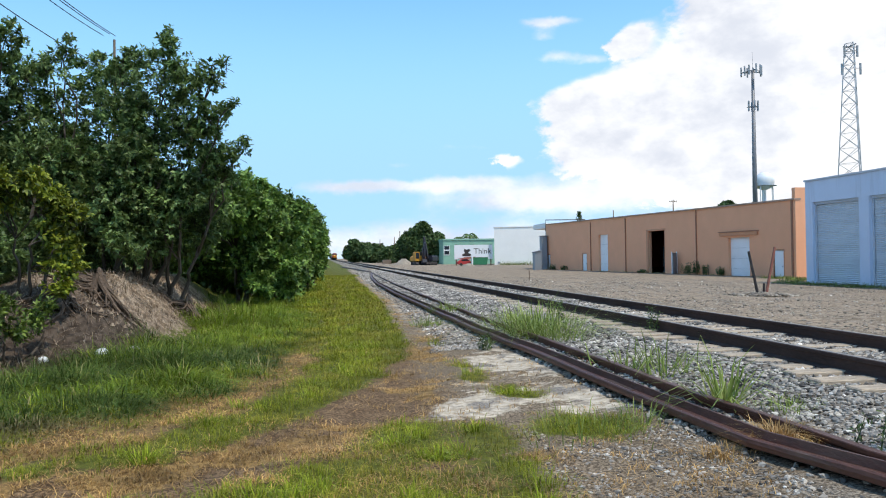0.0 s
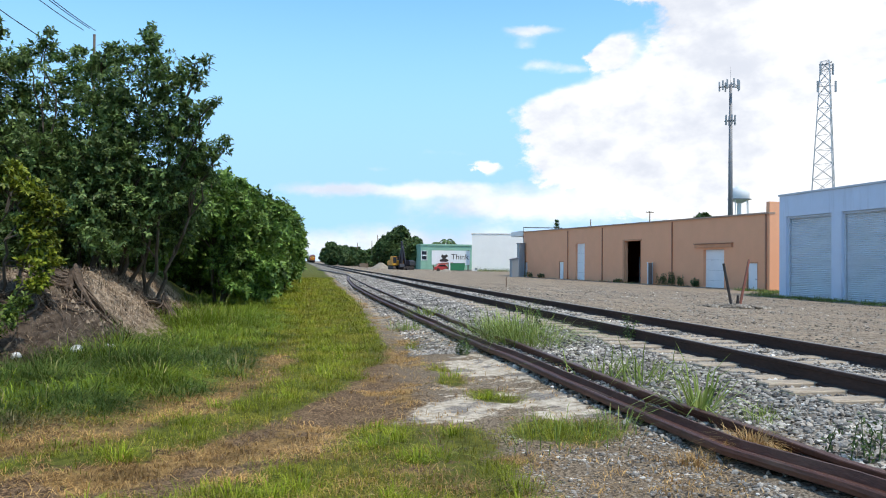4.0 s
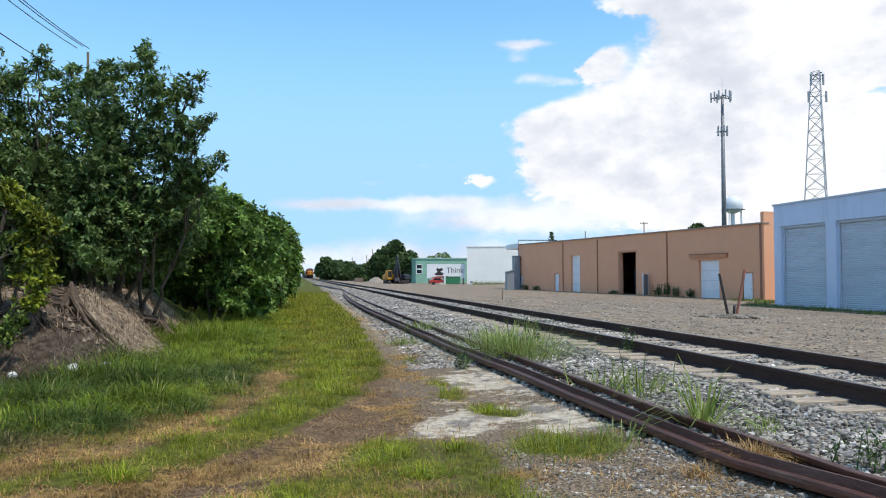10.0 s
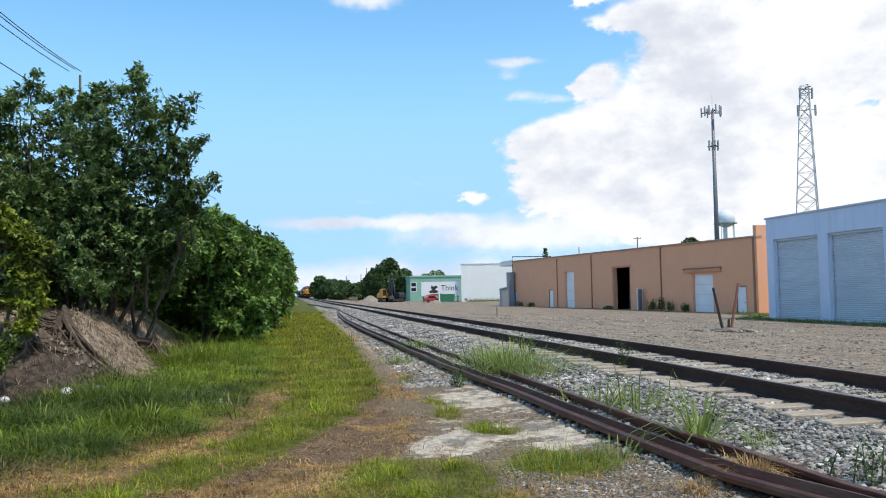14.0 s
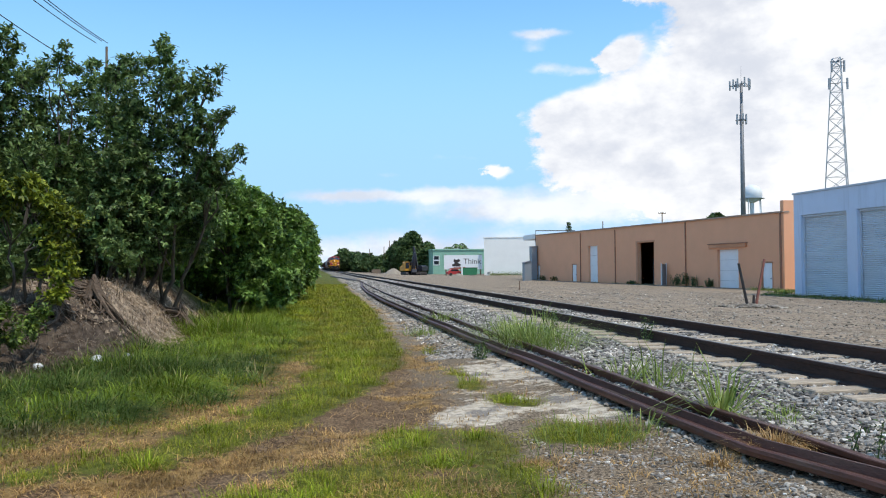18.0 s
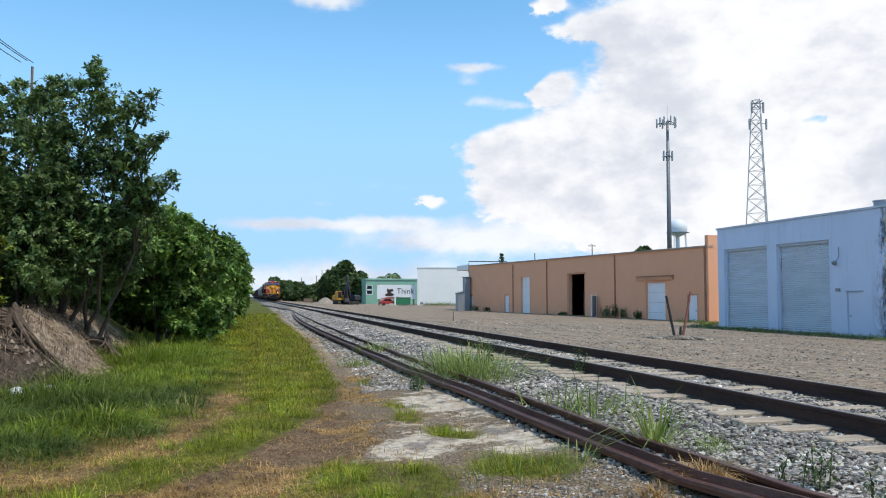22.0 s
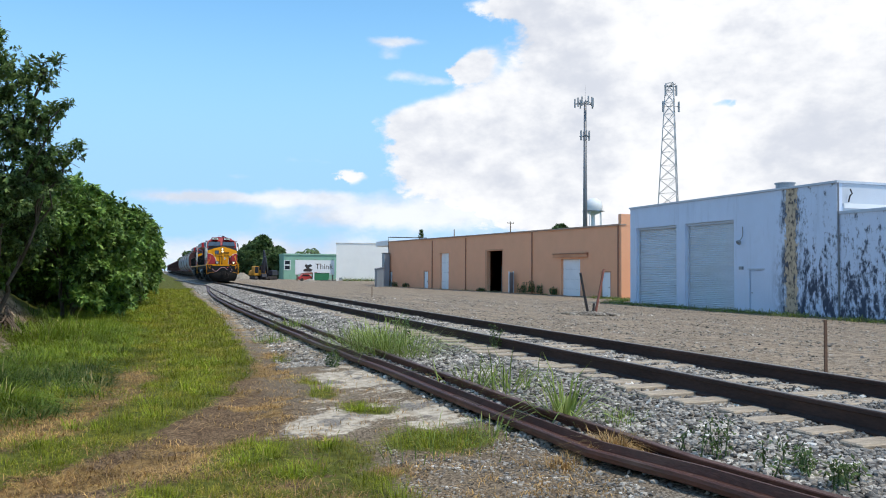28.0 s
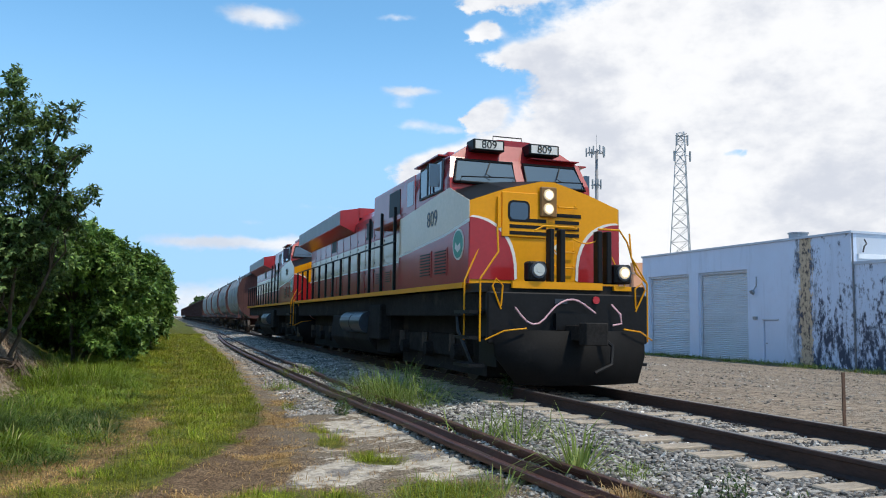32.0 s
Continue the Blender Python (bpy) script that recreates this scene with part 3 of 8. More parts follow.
# ---- plants ----
def quad_mesh(name, V, material, mats=None, idx=None):
    """Many small four-cornered leaves in one mesh; V has four points a leaf."""
    me = bpy.data.meshes.new(name)
    n = len(V) // 4
    me.vertices.add(n * 4)
    me.vertices.foreach_set("co", np.asarray(V, dtype=np.float32).ravel())
    me.loops.add(n * 4)
    me.loops.foreach_set("vertex_index", np.arange(n * 4, dtype=np.int32))
    me.polygons.add(n)
    me.polygons.foreach_set("loop_start", np.arange(0, n * 4, 4, dtype=np.int32))
    for mm in (mats or [material]):
        me.materials.append(M[mm])
    if idx is not None:
        me.polygons.foreach_set("material_index", np.asarray(idx, dtype=np.int32))
    me.update(calc_edges=True)
    me.validate()
    return me


def leaves(rng, centres, radii, per, size, droop=0.25, aspect=0.42, flat=0.5):
    """Leaf corners round cluster centres, turned every way with their faces leaning up and out."""
    n = len(centres)
    C = np.repeat(centres, per, 0)
    R = np.repeat(radii, per, 0)[:, None]
    d = rng.normal(size=(n * per, 3))
    d /= np.linalg.norm(d, axis=1)[:, None]
    r = rng.random((n * per, 1)) ** 0.45
    P = C + d * R * r * np.array([1, 1, flat])
    ax = d * 0.7 + rng.normal(size=d.shape) * 0.6 + np.array([0, 0, -droop])
    ax /= np.linalg.norm(ax, axis=1)[:, None]
    nr = rng.normal(size=d.shape) * 0.5 + np.array([0, 0, 1.1]) + d * 0.35
    sd_ = np.cross(ax, nr)
    sd_ /= np.linalg.norm(sd_, axis=1)[:, None] + 1e-9
    up = np.cross(sd_, ax)
    L = size * (0.6 + 0.8 * rng.random((n * per, 1)))
    W = L * aspect
    V = np.empty((n * per, 4, 3))
    V[:, 0] = P
    V[:, 1] = P + ax * L * 0.45 + sd_ * W * 0.5 + up * L * 0.06
    V[:, 2] = P + ax * L
    V[:, 3] = P + ax * L * 0.45 - sd_ * W * 0.5 + up * L * 0.06
    return V.reshape(-1, 3)


def leaf_material(name, lo, hi, dry=None, thin=0.16):
    mt = bpy.data.materials.new(name)
    mt.use_nodes = True
    nt = mt.node_tree
    n, l = nt.nodes, nt.links
    b = n["Principled BSDF"]
    b.inputs["Roughness"].default_value = 0.5
    b.inputs["Specular IOR Level"].default_value = 0.1 if thin > 0.29 else 0.35
    g = n.new("ShaderNodeNewGeometry")
    r = n.new("ShaderNodeValToRGB")
    r.color_ramp.elements[0].color, r.color_ramp.elements[1].color = (*lo, 1), (*hi, 1)
    if dry:
        e = r.color_ramp.elements.new(0.93)
        e.color = (*hi, 1)
        r.color_ramp.elements[-1].color = (*dry, 1)
    l.new(g.outputs["Random Per Island"], r.inputs[0])
    tc = n.new("ShaderNodeTexCoord")
    k = n.new("ShaderNodeTexNoise")
    k.inputs["Scale"].default_value = 1.3
    l.new(tc.outputs["Object"], k.inputs["Vector"])
    mr = n.new("ShaderNodeMapRange")
    l.new(k.outputs["Fac"], mr.inputs[0])
    mr.inputs[1].default_value, mr.inputs[2].default_value, mr.inputs[3].default_value, mr.inputs[4].default_value = 0.3, 0.7, 0.55, 1.45
    mx = n.new("ShaderNodeVectorMath")
    mx.operation = "SCALE"
    l.new(r.outputs[0], mx.inputs[0])
    l.new(mr.outputs[0], mx.inputs["Scale"])
    l.new(mx.outputs[0], b.inputs["Base Color"])
    tr = n.new("ShaderNodeBsdfTranslucent")
    l.new(mx.outputs[0], tr.inputs[0])
    ms = n.new("ShaderNodeMixShader")
    ms.inputs[0].default_value = thin
    l.new(b.outputs[0], ms.inputs[1])
    l.new(tr.outputs[0], ms.inputs[2])
    l.new(ms.outputs[0], n["Material Output"].inputs[0])
    return mt


M["leaf_tree"] = leaf_material("leaf_tree", (0.040, 0.080, 0.026), (0.215, 0.315, 0.095), None, 0.28)
M["leaf_hedge"] = leaf_material("leaf_hedge", (0.038, 0.095, 0.024), (0.255, 0.405, 0.085), None, 0.26)
M["leaf_vine"] = leaf_material("leaf_vine", (0.035, 0.065, 0.010), (0.29, 0.33, 0.028), None, 0.25)
M["leaf_low"] = leaf_material("leaf_low", (0.025, 0.055, 0.012), (0.17, 0.245, 0.035), None, 0.25)
M["leaf_weed"] = leaf_material("leaf_weed", (0.04, 0.07, 0.022), (0.15, 0.21, 0.06), None, 0.25)
M["leaf_far"] = leaf_material("leaf_far", (0.04, 0.078, 0.028), (0.13, 0.20, 0.065))
M["grass"] = leaf_material("grass", (0.11, 0.13, 0.011), (0.325, 0.355, 0.034), (0.44, 0.33, 0.12), 0.3)
M["grass_tall"] = leaf_material("grass_tall", (0.085, 0.135, 0.016), (0.26, 0.335, 0.042), (0.42, 0.36, 0.17), 0.3)
M["straw_pale"] = leaf_material("straw_pale", (0.30, 0.17, 0.06), (0.56, 0.37, 0.15))
M["straw"] = leaf_material("straw", (0.19, 0.10, 0.035), (0.66, 0.42, 0.15), None, 0.25)


def limb(sh, rng, p, d, length, r, depth, tips):
    """A bent, tapering branch that forks."""
    k = 4
    for i in range(k):
        d = (d + Vector(rng.normal(size=3) * 0.16) + Vector((0, 0, 0.05))).normalized()
        q = p + d * (length / k)
        sh.rod(p, q, r * (1 - 0.6 * i / k), r * (1 - 0.6 * (i + 1) / k), 6 if depth > 1 else 4, False)
        p = q
        if depth and i >= 1:
            for _ in range(2 if depth > 1 else 1):
                e = (d * 0.7 + Vector(rng.normal(size=3) * 0.75) + Vector((0, 0, 0.15))).normalized()
                limb(sh, rng, p, e, length * (0.45 + 0.2 * rng.random()), r * 0.45, depth - 1, tips)
    tips.append(p)


def whorls(rng, tips, axes, per, size, aspect=0.44, back=0.2):
    """Leaf corners round shoot tips: each shoot carries a ring of narrow leaves that spread from its axis and droop."""
    n = len(tips)
    A = np.repeat(axes / (np.linalg.norm(axes, axis=1)[:, None] + 1e-9), per, 0)
    P = np.repeat(tips, per, 0) - A * (back * rng.random((n * per, 1)) ** 1.5)
    d = rng.normal(size=(n * per, 3))
    d -= A * (d * A).sum(1)[:, None]
    d /= np.linalg.norm(d, axis=1)[:, None] + 1e-9
    ax = d * 0.85 + A * (0.25 + 0.75 * rng.random((n * per, 1))) + np.array([0, 0, -0.22])
    ax /= np.linalg.norm(ax, axis=1)[:, None]
    nr = A + np.array([0, 0, 0.7]) + rng.normal(size=ax.shape) * 0.35
    sd_ = np.cross(ax, nr)
    sd_ /= np.linalg.norm(sd_, axis=1)[:, None] + 1e-9
    up = np.cross(sd_, ax)
    L = size * (0.6 + 0.7 * rng.random((n * per, 1)))
    W = L * aspect
    V = np.empty((n * per, 4, 3))
    V[:, 0] = P
    V[:, 1] = P + ax * L * 0.5 + sd_ * W * 0.5 + up * L * 0.07
    V[:, 2] = P + ax * L - up * L * 0.08
    V[:, 3] = P + ax * L * 0.5 - sd_ * W * 0.5 + up * L * 0.07
    return V.reshape(-1, 3)


def lobe_shoots(rng, lobes, per_area, fill=0.22):
    """Shoot tips and directions on the skins of leafy lobes (centre, radius), with some inside them."""
    T, A = [], []
    near = []
    for x, y, z, r in lobes:
        # small sprays that break the round outline
        for _ in range(5 if r > 0.25 else 0):
            d = rng.normal(size=3) + np.array([0, 0, 0.35])
            d /= np.linalg.norm(d)
            near.append((x + d[0] * r * 1.05, y + d[1] * r * 1.05, z + d[2] * r * 0.95, r * (0.22 + 0.2 * rng.random())))
    for x, y, z, r in list(lobes) + near:
        n = max(8, int(per_area * 12.6 * r * r))
        d = rng.normal(size=(n, 3)) + np.array([0, 0, 0.25])
        d /= np.linalg.norm(d, axis=1)[:, None]
        k = np.where(rng.random(n) < fill, 0.35 + 0.45 * rng.random(n), 0.78 + 0.5 * rng.random(n) ** 1.4)[:, None]
        T.append(np.array([x, y, z]) + d * r * k * np.array([1.0, 1.0, 0.86]))
        A.append(d + rng.normal(size=(n, 3)) * 0.35 + np.array([0, 0, 0.3]))
    return np.concatenate(T), np.concatenate(A)


def bent(sh, rng, p, q, r0, r1, sag=0.12, k=5):
    """A tapering branch from p to q with a few bends."""
    p, q = Vector(p), Vector(q)
    L, pts = (q - p).length, [p]
    for i in range(1, k + 1):
        t = i / k
        pts.append(p.lerp(q, t) + Vector(rng.normal(size=3) * L * 0.035) * (1 if i < k else 0) + Vector((0, 0, L * sag * math.sin(math.pi * t))))
    sh.pipe(pts, [r0 + (r1 - r0) * i / k for i in range(k + 1)], 6)


def lobed_tree(x, y, lobes, seed, label, leaf=0.105, per=14, per_area=32, kind_="leaf_tree", stems=3, name="tree", group="trees on the bank", thick=0.05, fork=0.42, twigs=True):
    """A tree with bent stems, a branch to every leafy lobe, and twigs that end in whorls of leaves."""
    rng = np.random.default_rng(seed)
    base = ground_z(x, y) - 0.05
    o = thing(name, label, name.replace("_", " "), pose(x, y, base), group)
    L = [(a - x, b - y, c - base, r) for a, b, c, r in lobes]
    cx, cy = sum(q[0] for q in L) / len(L), sum(q[1] for q in L) / len(L)
    top = max(q[2] for q in L)
    heads = []
    for k in range(stems):
        a = 6.283 * k / stems + rng.random()
        h = top * (fork + 0.12 * rng.random())
        p, q = Vector((0.16 * math.cos(a), 0.16 * math.sin(a), 0)), Vector((cx * 0.55 + 0.42 * math.cos(a), cy * 0.55 + 0.42 * math.sin(a), h))
        sh = Shape()
        bent(sh, rng, p, q, thick, thick * 0.6, 0.0)
        heads.append((q, sh))
    for a, b, c, r in L:
        q, sh = min(heads, key=lambda e: (e[0] - Vector((a, b, c))).length + 0.6 * rng.random())
        start = q if c > q.z else Vector((q.x * 0.6, q.y * 0.6, q.z * 0.55))
        bent(sh, rng, start, (a, b, c), thick * 0.42, 0.012)
    for q, sh in heads:
        part("trunk", sh, "bark", o)
    T, A = lobe_shoots(rng, L, per_area)
    ok = T[:, 2] > 0.12
    T, A = T[ok], A[ok]
    crown = part("crown", quad_mesh("crown", whorls(rng, T, A, per, leaf), kind_), None, o)
    if twigs:
        tw = Shape()
        pick = rng.permutation(len(T))[:len(T) // 7]
        for i in pick:
            d = A[i] / np.linalg.norm(A[i])
            tw.rod(T[i] - d * 0.34 - np.array([0, 0, 0.05]), T[i] - d * 0.05, 0.007, 0.003, 3, False)
        tagged(part("twig_work", tw, "bark", crown), kind="stuff")
    return o


TREES = "dense dark green broadleaf tree on the earth bank"
lobed_tree(-3.9, 18.4, [(-3.06, 16.8, 5.72, 0.30), (-3.04, 16.8, 6.12, 0.13), (-3.34, 17.0, 5.05, 0.70), (-2.55, 16.7, 5.16, 0.46), (-2.16, 16.5, 5.25, 0.24), (-1.96, 16.4, 5.45, 0.15), (-2.72, 16.8, 4.40, 0.48)], 11, "tall dark green tree with open pointed sprays of leaves", per=12, per_area=22)
lobed_tree(-3.4, 18.8, [(-2.2, 16.7, 4.38, 0.30), (-1.9, 16.5, 4.50, 0.20), (-1.76, 16.4, 4.62, 0.12), (-2.95, 17.2, 3.62, 0.72), (-1.72, 17.2, 3.80, 0.22), (-1.58, 17.2, 3.98, 0.13), (-2.17, 17.4, 3.66, 0.36), (-3.3, 17.4, 2.9, 0.62), (-3.5, 17.2, 2.2, 0.55), (-2.6, 17.2, 3.95, 0.42), (-2.3, 17.6, 3.35, 0.45), (-2.75, 17.4, 3.0, 0.45), (-2.45, 18.4, 2.75, 0.45), (-2.6, 18.6, 2.2, 0.42)], 12, "dark green tree with long leafy shoots leaning over the grass", fork=0.34, per=12, per_area=24)
lobed_tree(-4.3, 18.3, [(-4.41, 18.0, 5.30, 0.60), (-4.83, 18.2, 5.55, 0.42), (-4.07, 17.6, 5.60, 0.30), (-4.05, 17.6, 5.92, 0.13), (-3.86, 17.6, 4.30, 0.70), (-4.55, 18.0, 4.22, 0.72), (-5.3, 18.4, 4.85, 0.55), (-5.41, 18.0, 3.97, 0.55), (-3.5, 17.2, 4.2, 0.5), (-4.3, 17.2, 4.7, 0.45)], 13, TREES, per=12, per_area=20)
lobed_tree(-4.5, 17.9, [(-4.25, 18.0, 3.25, 0.77), (-3.9, 16.9, 3.5, 0.6), (-3.57, 17.2, 2.62, 0.62), (-4.4, 16.8, 2.75, 0.6), (-4.0, 16.6, 1.9, 0.42), (-4.92, 18.4, 2.6, 0.65), (-3.0, 18.8, 2.2, 0.6), (-3.9, 17.6, 1.95, 0.55), (-5.3, 17.6, 3.1, 0.6), (-4.6, 17.3, 2.3, 0.5)], 14, TREES, fork=0.5)
lobed_tree(-5.6, 17.4, [(-5.45, 17.0, 5.35, 0.44), (-5.09, 17.0, 5.75, 0.22), (-5.06, 17.0, 6.0, 0.12), (-5.91, 17.0, 5.20, 0.42), (-5.64, 17.4, 4.45, 0.46), (-6.15, 17.0, 4.10, 0.46), (-5.58, 17.0, 3.45, 0.6), (-5.0, 17.2, 3.6, 0.5), (-6.2, 17.2, 3.0, 0.6)], 15, "slender dark green tree with gaps in its crown", per=12, per_area=20)
lobed_tree(-6.6, 16.4, [(-6.0, 16.0, 5.65, 0.38), (-5.82, 16.0, 5.98, 0.18), (-6.32, 16.0, 5.25, 0.48), (-6.87, 16.0, 4.95, 0.52), (-6.6, 16.4, 4.35, 0.50), (-7.09, 16.0, 4.10, 0.5), (-7.29, 16.0, 5.15, 0.45), (-6.88, 16.0, 3.45, 0.55), (-6.2, 16.2, 3.3, 0.5), (-7.6, 16.2, 3.4, 0.7), (-6.35, 16.8, 4.75, 0.5), (-5.9, 17.0, 4.5, 0.45), (-6.5, 16.6, 3.9, 0.5), (-7.0, 17.0, 5.4, 0.45)], 16, TREES, per=12, per_area=24)
lobed_tree(-8.6, 16.2, [(-8.4, 16.0, 5.2, 0.7), (-8.9, 15.8, 4.4, 0.8), (-8.0, 15.8, 4.2, 0.6), (-8.5, 15.6, 3.2, 0.8), (-9.4, 15.8, 3.4, 0.8), (-9.0, 15.4, 2.3, 0.8)], 17, TREES)
lobed_tree(-6.4, 20.6, [(-6.4, 20.4, 3.9, 0.9), (-5.4, 20.2, 3.6, 0.8), (-7.4, 20.4, 3.7, 0.9), (-6.0, 20.0, 2.7, 0.9), (-7.0, 20.0, 2.5, 0.9), (-5.0, 20.0, 2.5, 0.8), (-4.2, 20.4, 3.0, 0.8)], 18, "dark green tree deeper in the thicket", leaf=0.15)
lobed_tree(-9.4, 20.6, [(-9.4, 20.4, 4.6, 1.0), (-8.4, 20.2, 4.0, 0.9), (-10.4, 20.2, 4.2, 1.0), (-9.0, 20.0, 3.0, 1.0), (-10.0, 19.8, 2.8, 1.0), (-8.2, 20.0, 2.5, 0.8)], 19, "dark green tree deeper in the thicket", leaf=0.15)


def make_hedge(name, label, boxes, seed, size=0.14, per=14, mat_="leaf_hedge", lump=0.5, per_area=24, trunks=True):
    """A bushy row: rounded humps made of many leafy lobes, with stems under them."""
    rng = np.random.default_rng(seed)
    x0, y0 = boxes[0][0], boxes[0][1]
    z0 = ground_z(x0, y0)
    o = thing(name, label, name.replace("_", " "), pose(x0, y0, z0), "hedgerow beside the track")
    L = []
    for cx, cy, rx, ry, h in boxes:
        n = max(6, int((rx + ry) * 2.2 * h / (lump * lump * 3.2)))
        for _ in range(n):
            d = rng.normal(size=3)
            d /= np.linalg.norm(d)
            r = lump * (0.7 + 0.6 * rng.random())
            k = 1.0 - 0.75 * r / max(0.5, min(rx, ry, h * 0.5))
            L.append((cx - x0 + d[0] * rx * k, cy - y0 + d[1] * ry * k, h * 0.5 + d[2] * h * 0.5 * k, r))
        L.append((cx - x0, cy - y0, h * 0.5, min(rx, ry, h * 0.5) * 0.7))
        if trunks:
            for _ in range(4):
                px, py = cx - x0 + rng.normal() * rx * 0.4, cy - y0 + rng.normal() * ry * 0.4
                sh = Shape()
                bent(sh, rng, (px, py, -0.1), (px + rng.normal() * 0.25, py + rng.normal() * 0.25, h * 0.6), 0.05, 0.025, 0.0)
                part("stem", sh, "bark", o)
    T, A = lobe_shoots(rng, L, per_area)
    T, A = T[T[:, 2] > 0.06], A[T[:, 2] > 0.06]
    part("crown", quad_mesh("crown", whorls(rng, T, A, per, size, 0.42, 0.2), mat_), None, o)
    return o


make_hedge("undergrowth", "dark leafy undergrowth on top of the bank", [(-5.0, 18.9, 0.9, 1.0, 1.5), (-5.6, 16.8, 0.9, 0.6, 1.2), (-4.6, 21.6, 1.0, 1.2, 1.9)], 29, size=0.12, mat_="leaf_tree", lump=0.35, trunks=False)
make_hedge("undergrowth", "dark tangled undergrowth behind the trees", [(-8.6, 24.5, 2.2, 2.0, 3.0), (-12.0, 22.5, 2.4, 2.2, 3.2)], 20, size=0.2, per=12, mat_="leaf_tree", lump=0.8, per_area=11)
BUSH = "rounded glossy green bush at the edge of the grass"
lobed_tree(-2.5, 25.2, [(-2.07, 24.0, 3.0, 0.70), (-1.25, 26.0, 2.80, 0.66), (-2.75, 24.0, 2.75, 0.75), (-1.64, 24.8, 2.20, 0.78), (-1.48, 24.8, 1.15, 0.72), (-1.05, 25.6, 2.05, 0.55), (-1.0, 25.6, 1.2, 0.5), (-2.1, 24.4, 1.6, 0.6),
            (-3.2, 24.6, 3.2, 0.8), (-3.9, 25.0, 3.0, 0.9), (-2.6, 25.6, 3.45, 0.7), (-1.8, 25.2, 3.25, 0.55), (-1.9, 24.2, 0.75, 0.5), (-1.1, 25.0, 0.6, 0.45), (-3.6, 24.4, 2.3, 0.6), (-3.1, 22.4, 3.55, 0.62), (-2.75, 22.2, 2.75, 0.6), (-2.3, 23.0, 3.05, 0.6), (-3.35, 21.6, 2.65, 0.6), (-3.2, 21.4, 1.95, 0.5), (-1.5, 26.0, 3.5, 0.2), (-0.85, 25.8, 2.75, 0.2), (-2.35, 24.2, 3.75, 0.24), (-1.9, 25.0, 3.75, 0.16), (-0.7, 25.8, 1.9, 0.18), (-1.1, 26.0, 3.3, 0.16)], 21, BUSH, leaf=0.16, per=14, per_area=24, kind_="leaf_hedge", stems=4, name="bush", group="hedgerow beside the track", thick=0.06, twigs=False)
make_hedge("bush", BUSH, [(-2.05, 29.5, 1.6, 2.3, 4.0), (-4.0, 30, 2.0, 2.5, 4.4)], 22, size=0.19, lump=0.6, per_area=17)
make_hedge("bush", BUSH, [(-1.5, 35, 1.6, 2.8, 4.1), (-3.4, 36, 2.2, 3, 4.6)], 23, size=0.22, lump=0.65, per_area=13)
make_hedge("bush", BUSH, [(-1.6, 42, 1.6, 3.5, 4.2), (-3.6, 43, 2.2, 3.5, 4.8)], 24, size=0.26, lump=0.7, per_area=9)
make_hedge("bush", BUSH, [(-1.8, 51, 1.7, 4.5, 4.4), (-1.9, 60, 1.8, 5, 4.6)], 25, size=0.32, per=12, lump=0.8, per_area=6)
make_hedge("bush", BUSH, [(-2.2, 71, 2, 6, 5.0), (-2.2, 83, 2, 7, 5.0)], 26, size=0.4, per=12, lump=0.9, per_area=4)
lobed_tree(-4.5, 13.0, [(-4.92, 12.6, 2.72, 0.30), (-4.37, 12.5, 2.58, 0.28), (-3.98, 12.4, 2.44, 0.24), (-3.75, 12.4, 2.14, 0.28), (-3.80, 12.4, 1.76, 0.25), (-3.76, 12.4, 1.38, 0.25), (-3.78, 12.3, 1.05, 0.2), (-4.67, 12.6, 2.36, 0.24), (-5.4, 12.7, 2.55, 0.3)], 27, "yellow-green climbing vine arching over the thicket", leaf=0.095, per=13, per_area=62, kind_="leaf_vine", name="vine_bush", group="hedgerow beside the track", thick=0.03)
lobed_tree(-5.3, 11.9, [(-5.24, 11.6, 2.5, 0.32), (-5.6, 11.6, 2.2, 0.4), (-5.0, 11.7, 2.2, 0.2), (-5.9, 11.5, 1.7, 0.4), (-5.5, 11.4, 1.4, 0.3)], 38, "green climbing bush beside the vine", leaf=0.09, per=13, per_area=60, kind_="leaf_vine", name="vine_bush", group="hedgerow beside the track", thick=0.03)
lobed_tree(-4.5, 10.0, [(-4.47, 9.8, 1.50, 0.28), (-4.31, 9.8, 1.22, 0.28), (-4.16, 9.6, 0.93, 0.28), (-4.45, 9.6, 0.6, 0.3), (-4.9, 9.8, 1.1, 0.4), (-4.9, 9.7, 0.6, 0.4)], 28, "low green bush at the foot of the bank", leaf=0.085, per=13, per_area=66, kind_="leaf_low", name="vine_bush", group="hedgerow beside the track", thick=0.025)
lobed_tree(-4.1, 11.2, [(-4.09, 10.7, 0.76, 0.24), (-3.85, 11.4, 0.72, 0.2), (-3.76, 11.6, 0.86, 0.13), (-4.35, 10.8, 0.6, 0.26), (-3.95, 11.0, 0.55, 0.2), (-4.3, 11.3, 0.95, 0.2)], 37, "small fresh green bush below the trees", leaf=0.08, per=13, per_area=66, kind_="leaf_low", name="vine_bush", group="hedgerow beside the track", thick=0.02)
make_hedge("undergrowth", "dark shaded bush at the foot of the bank", [(-5.5, 13.6, 0.8, 0.5, 1.0), (-6.6, 13.2, 0.9, 0.6, 1.6), (-7.4, 12.4, 1.0, 0.8, 2.2)], 36, size=0.11, mat_="leaf_tree", lump=0.32, trunks=False)


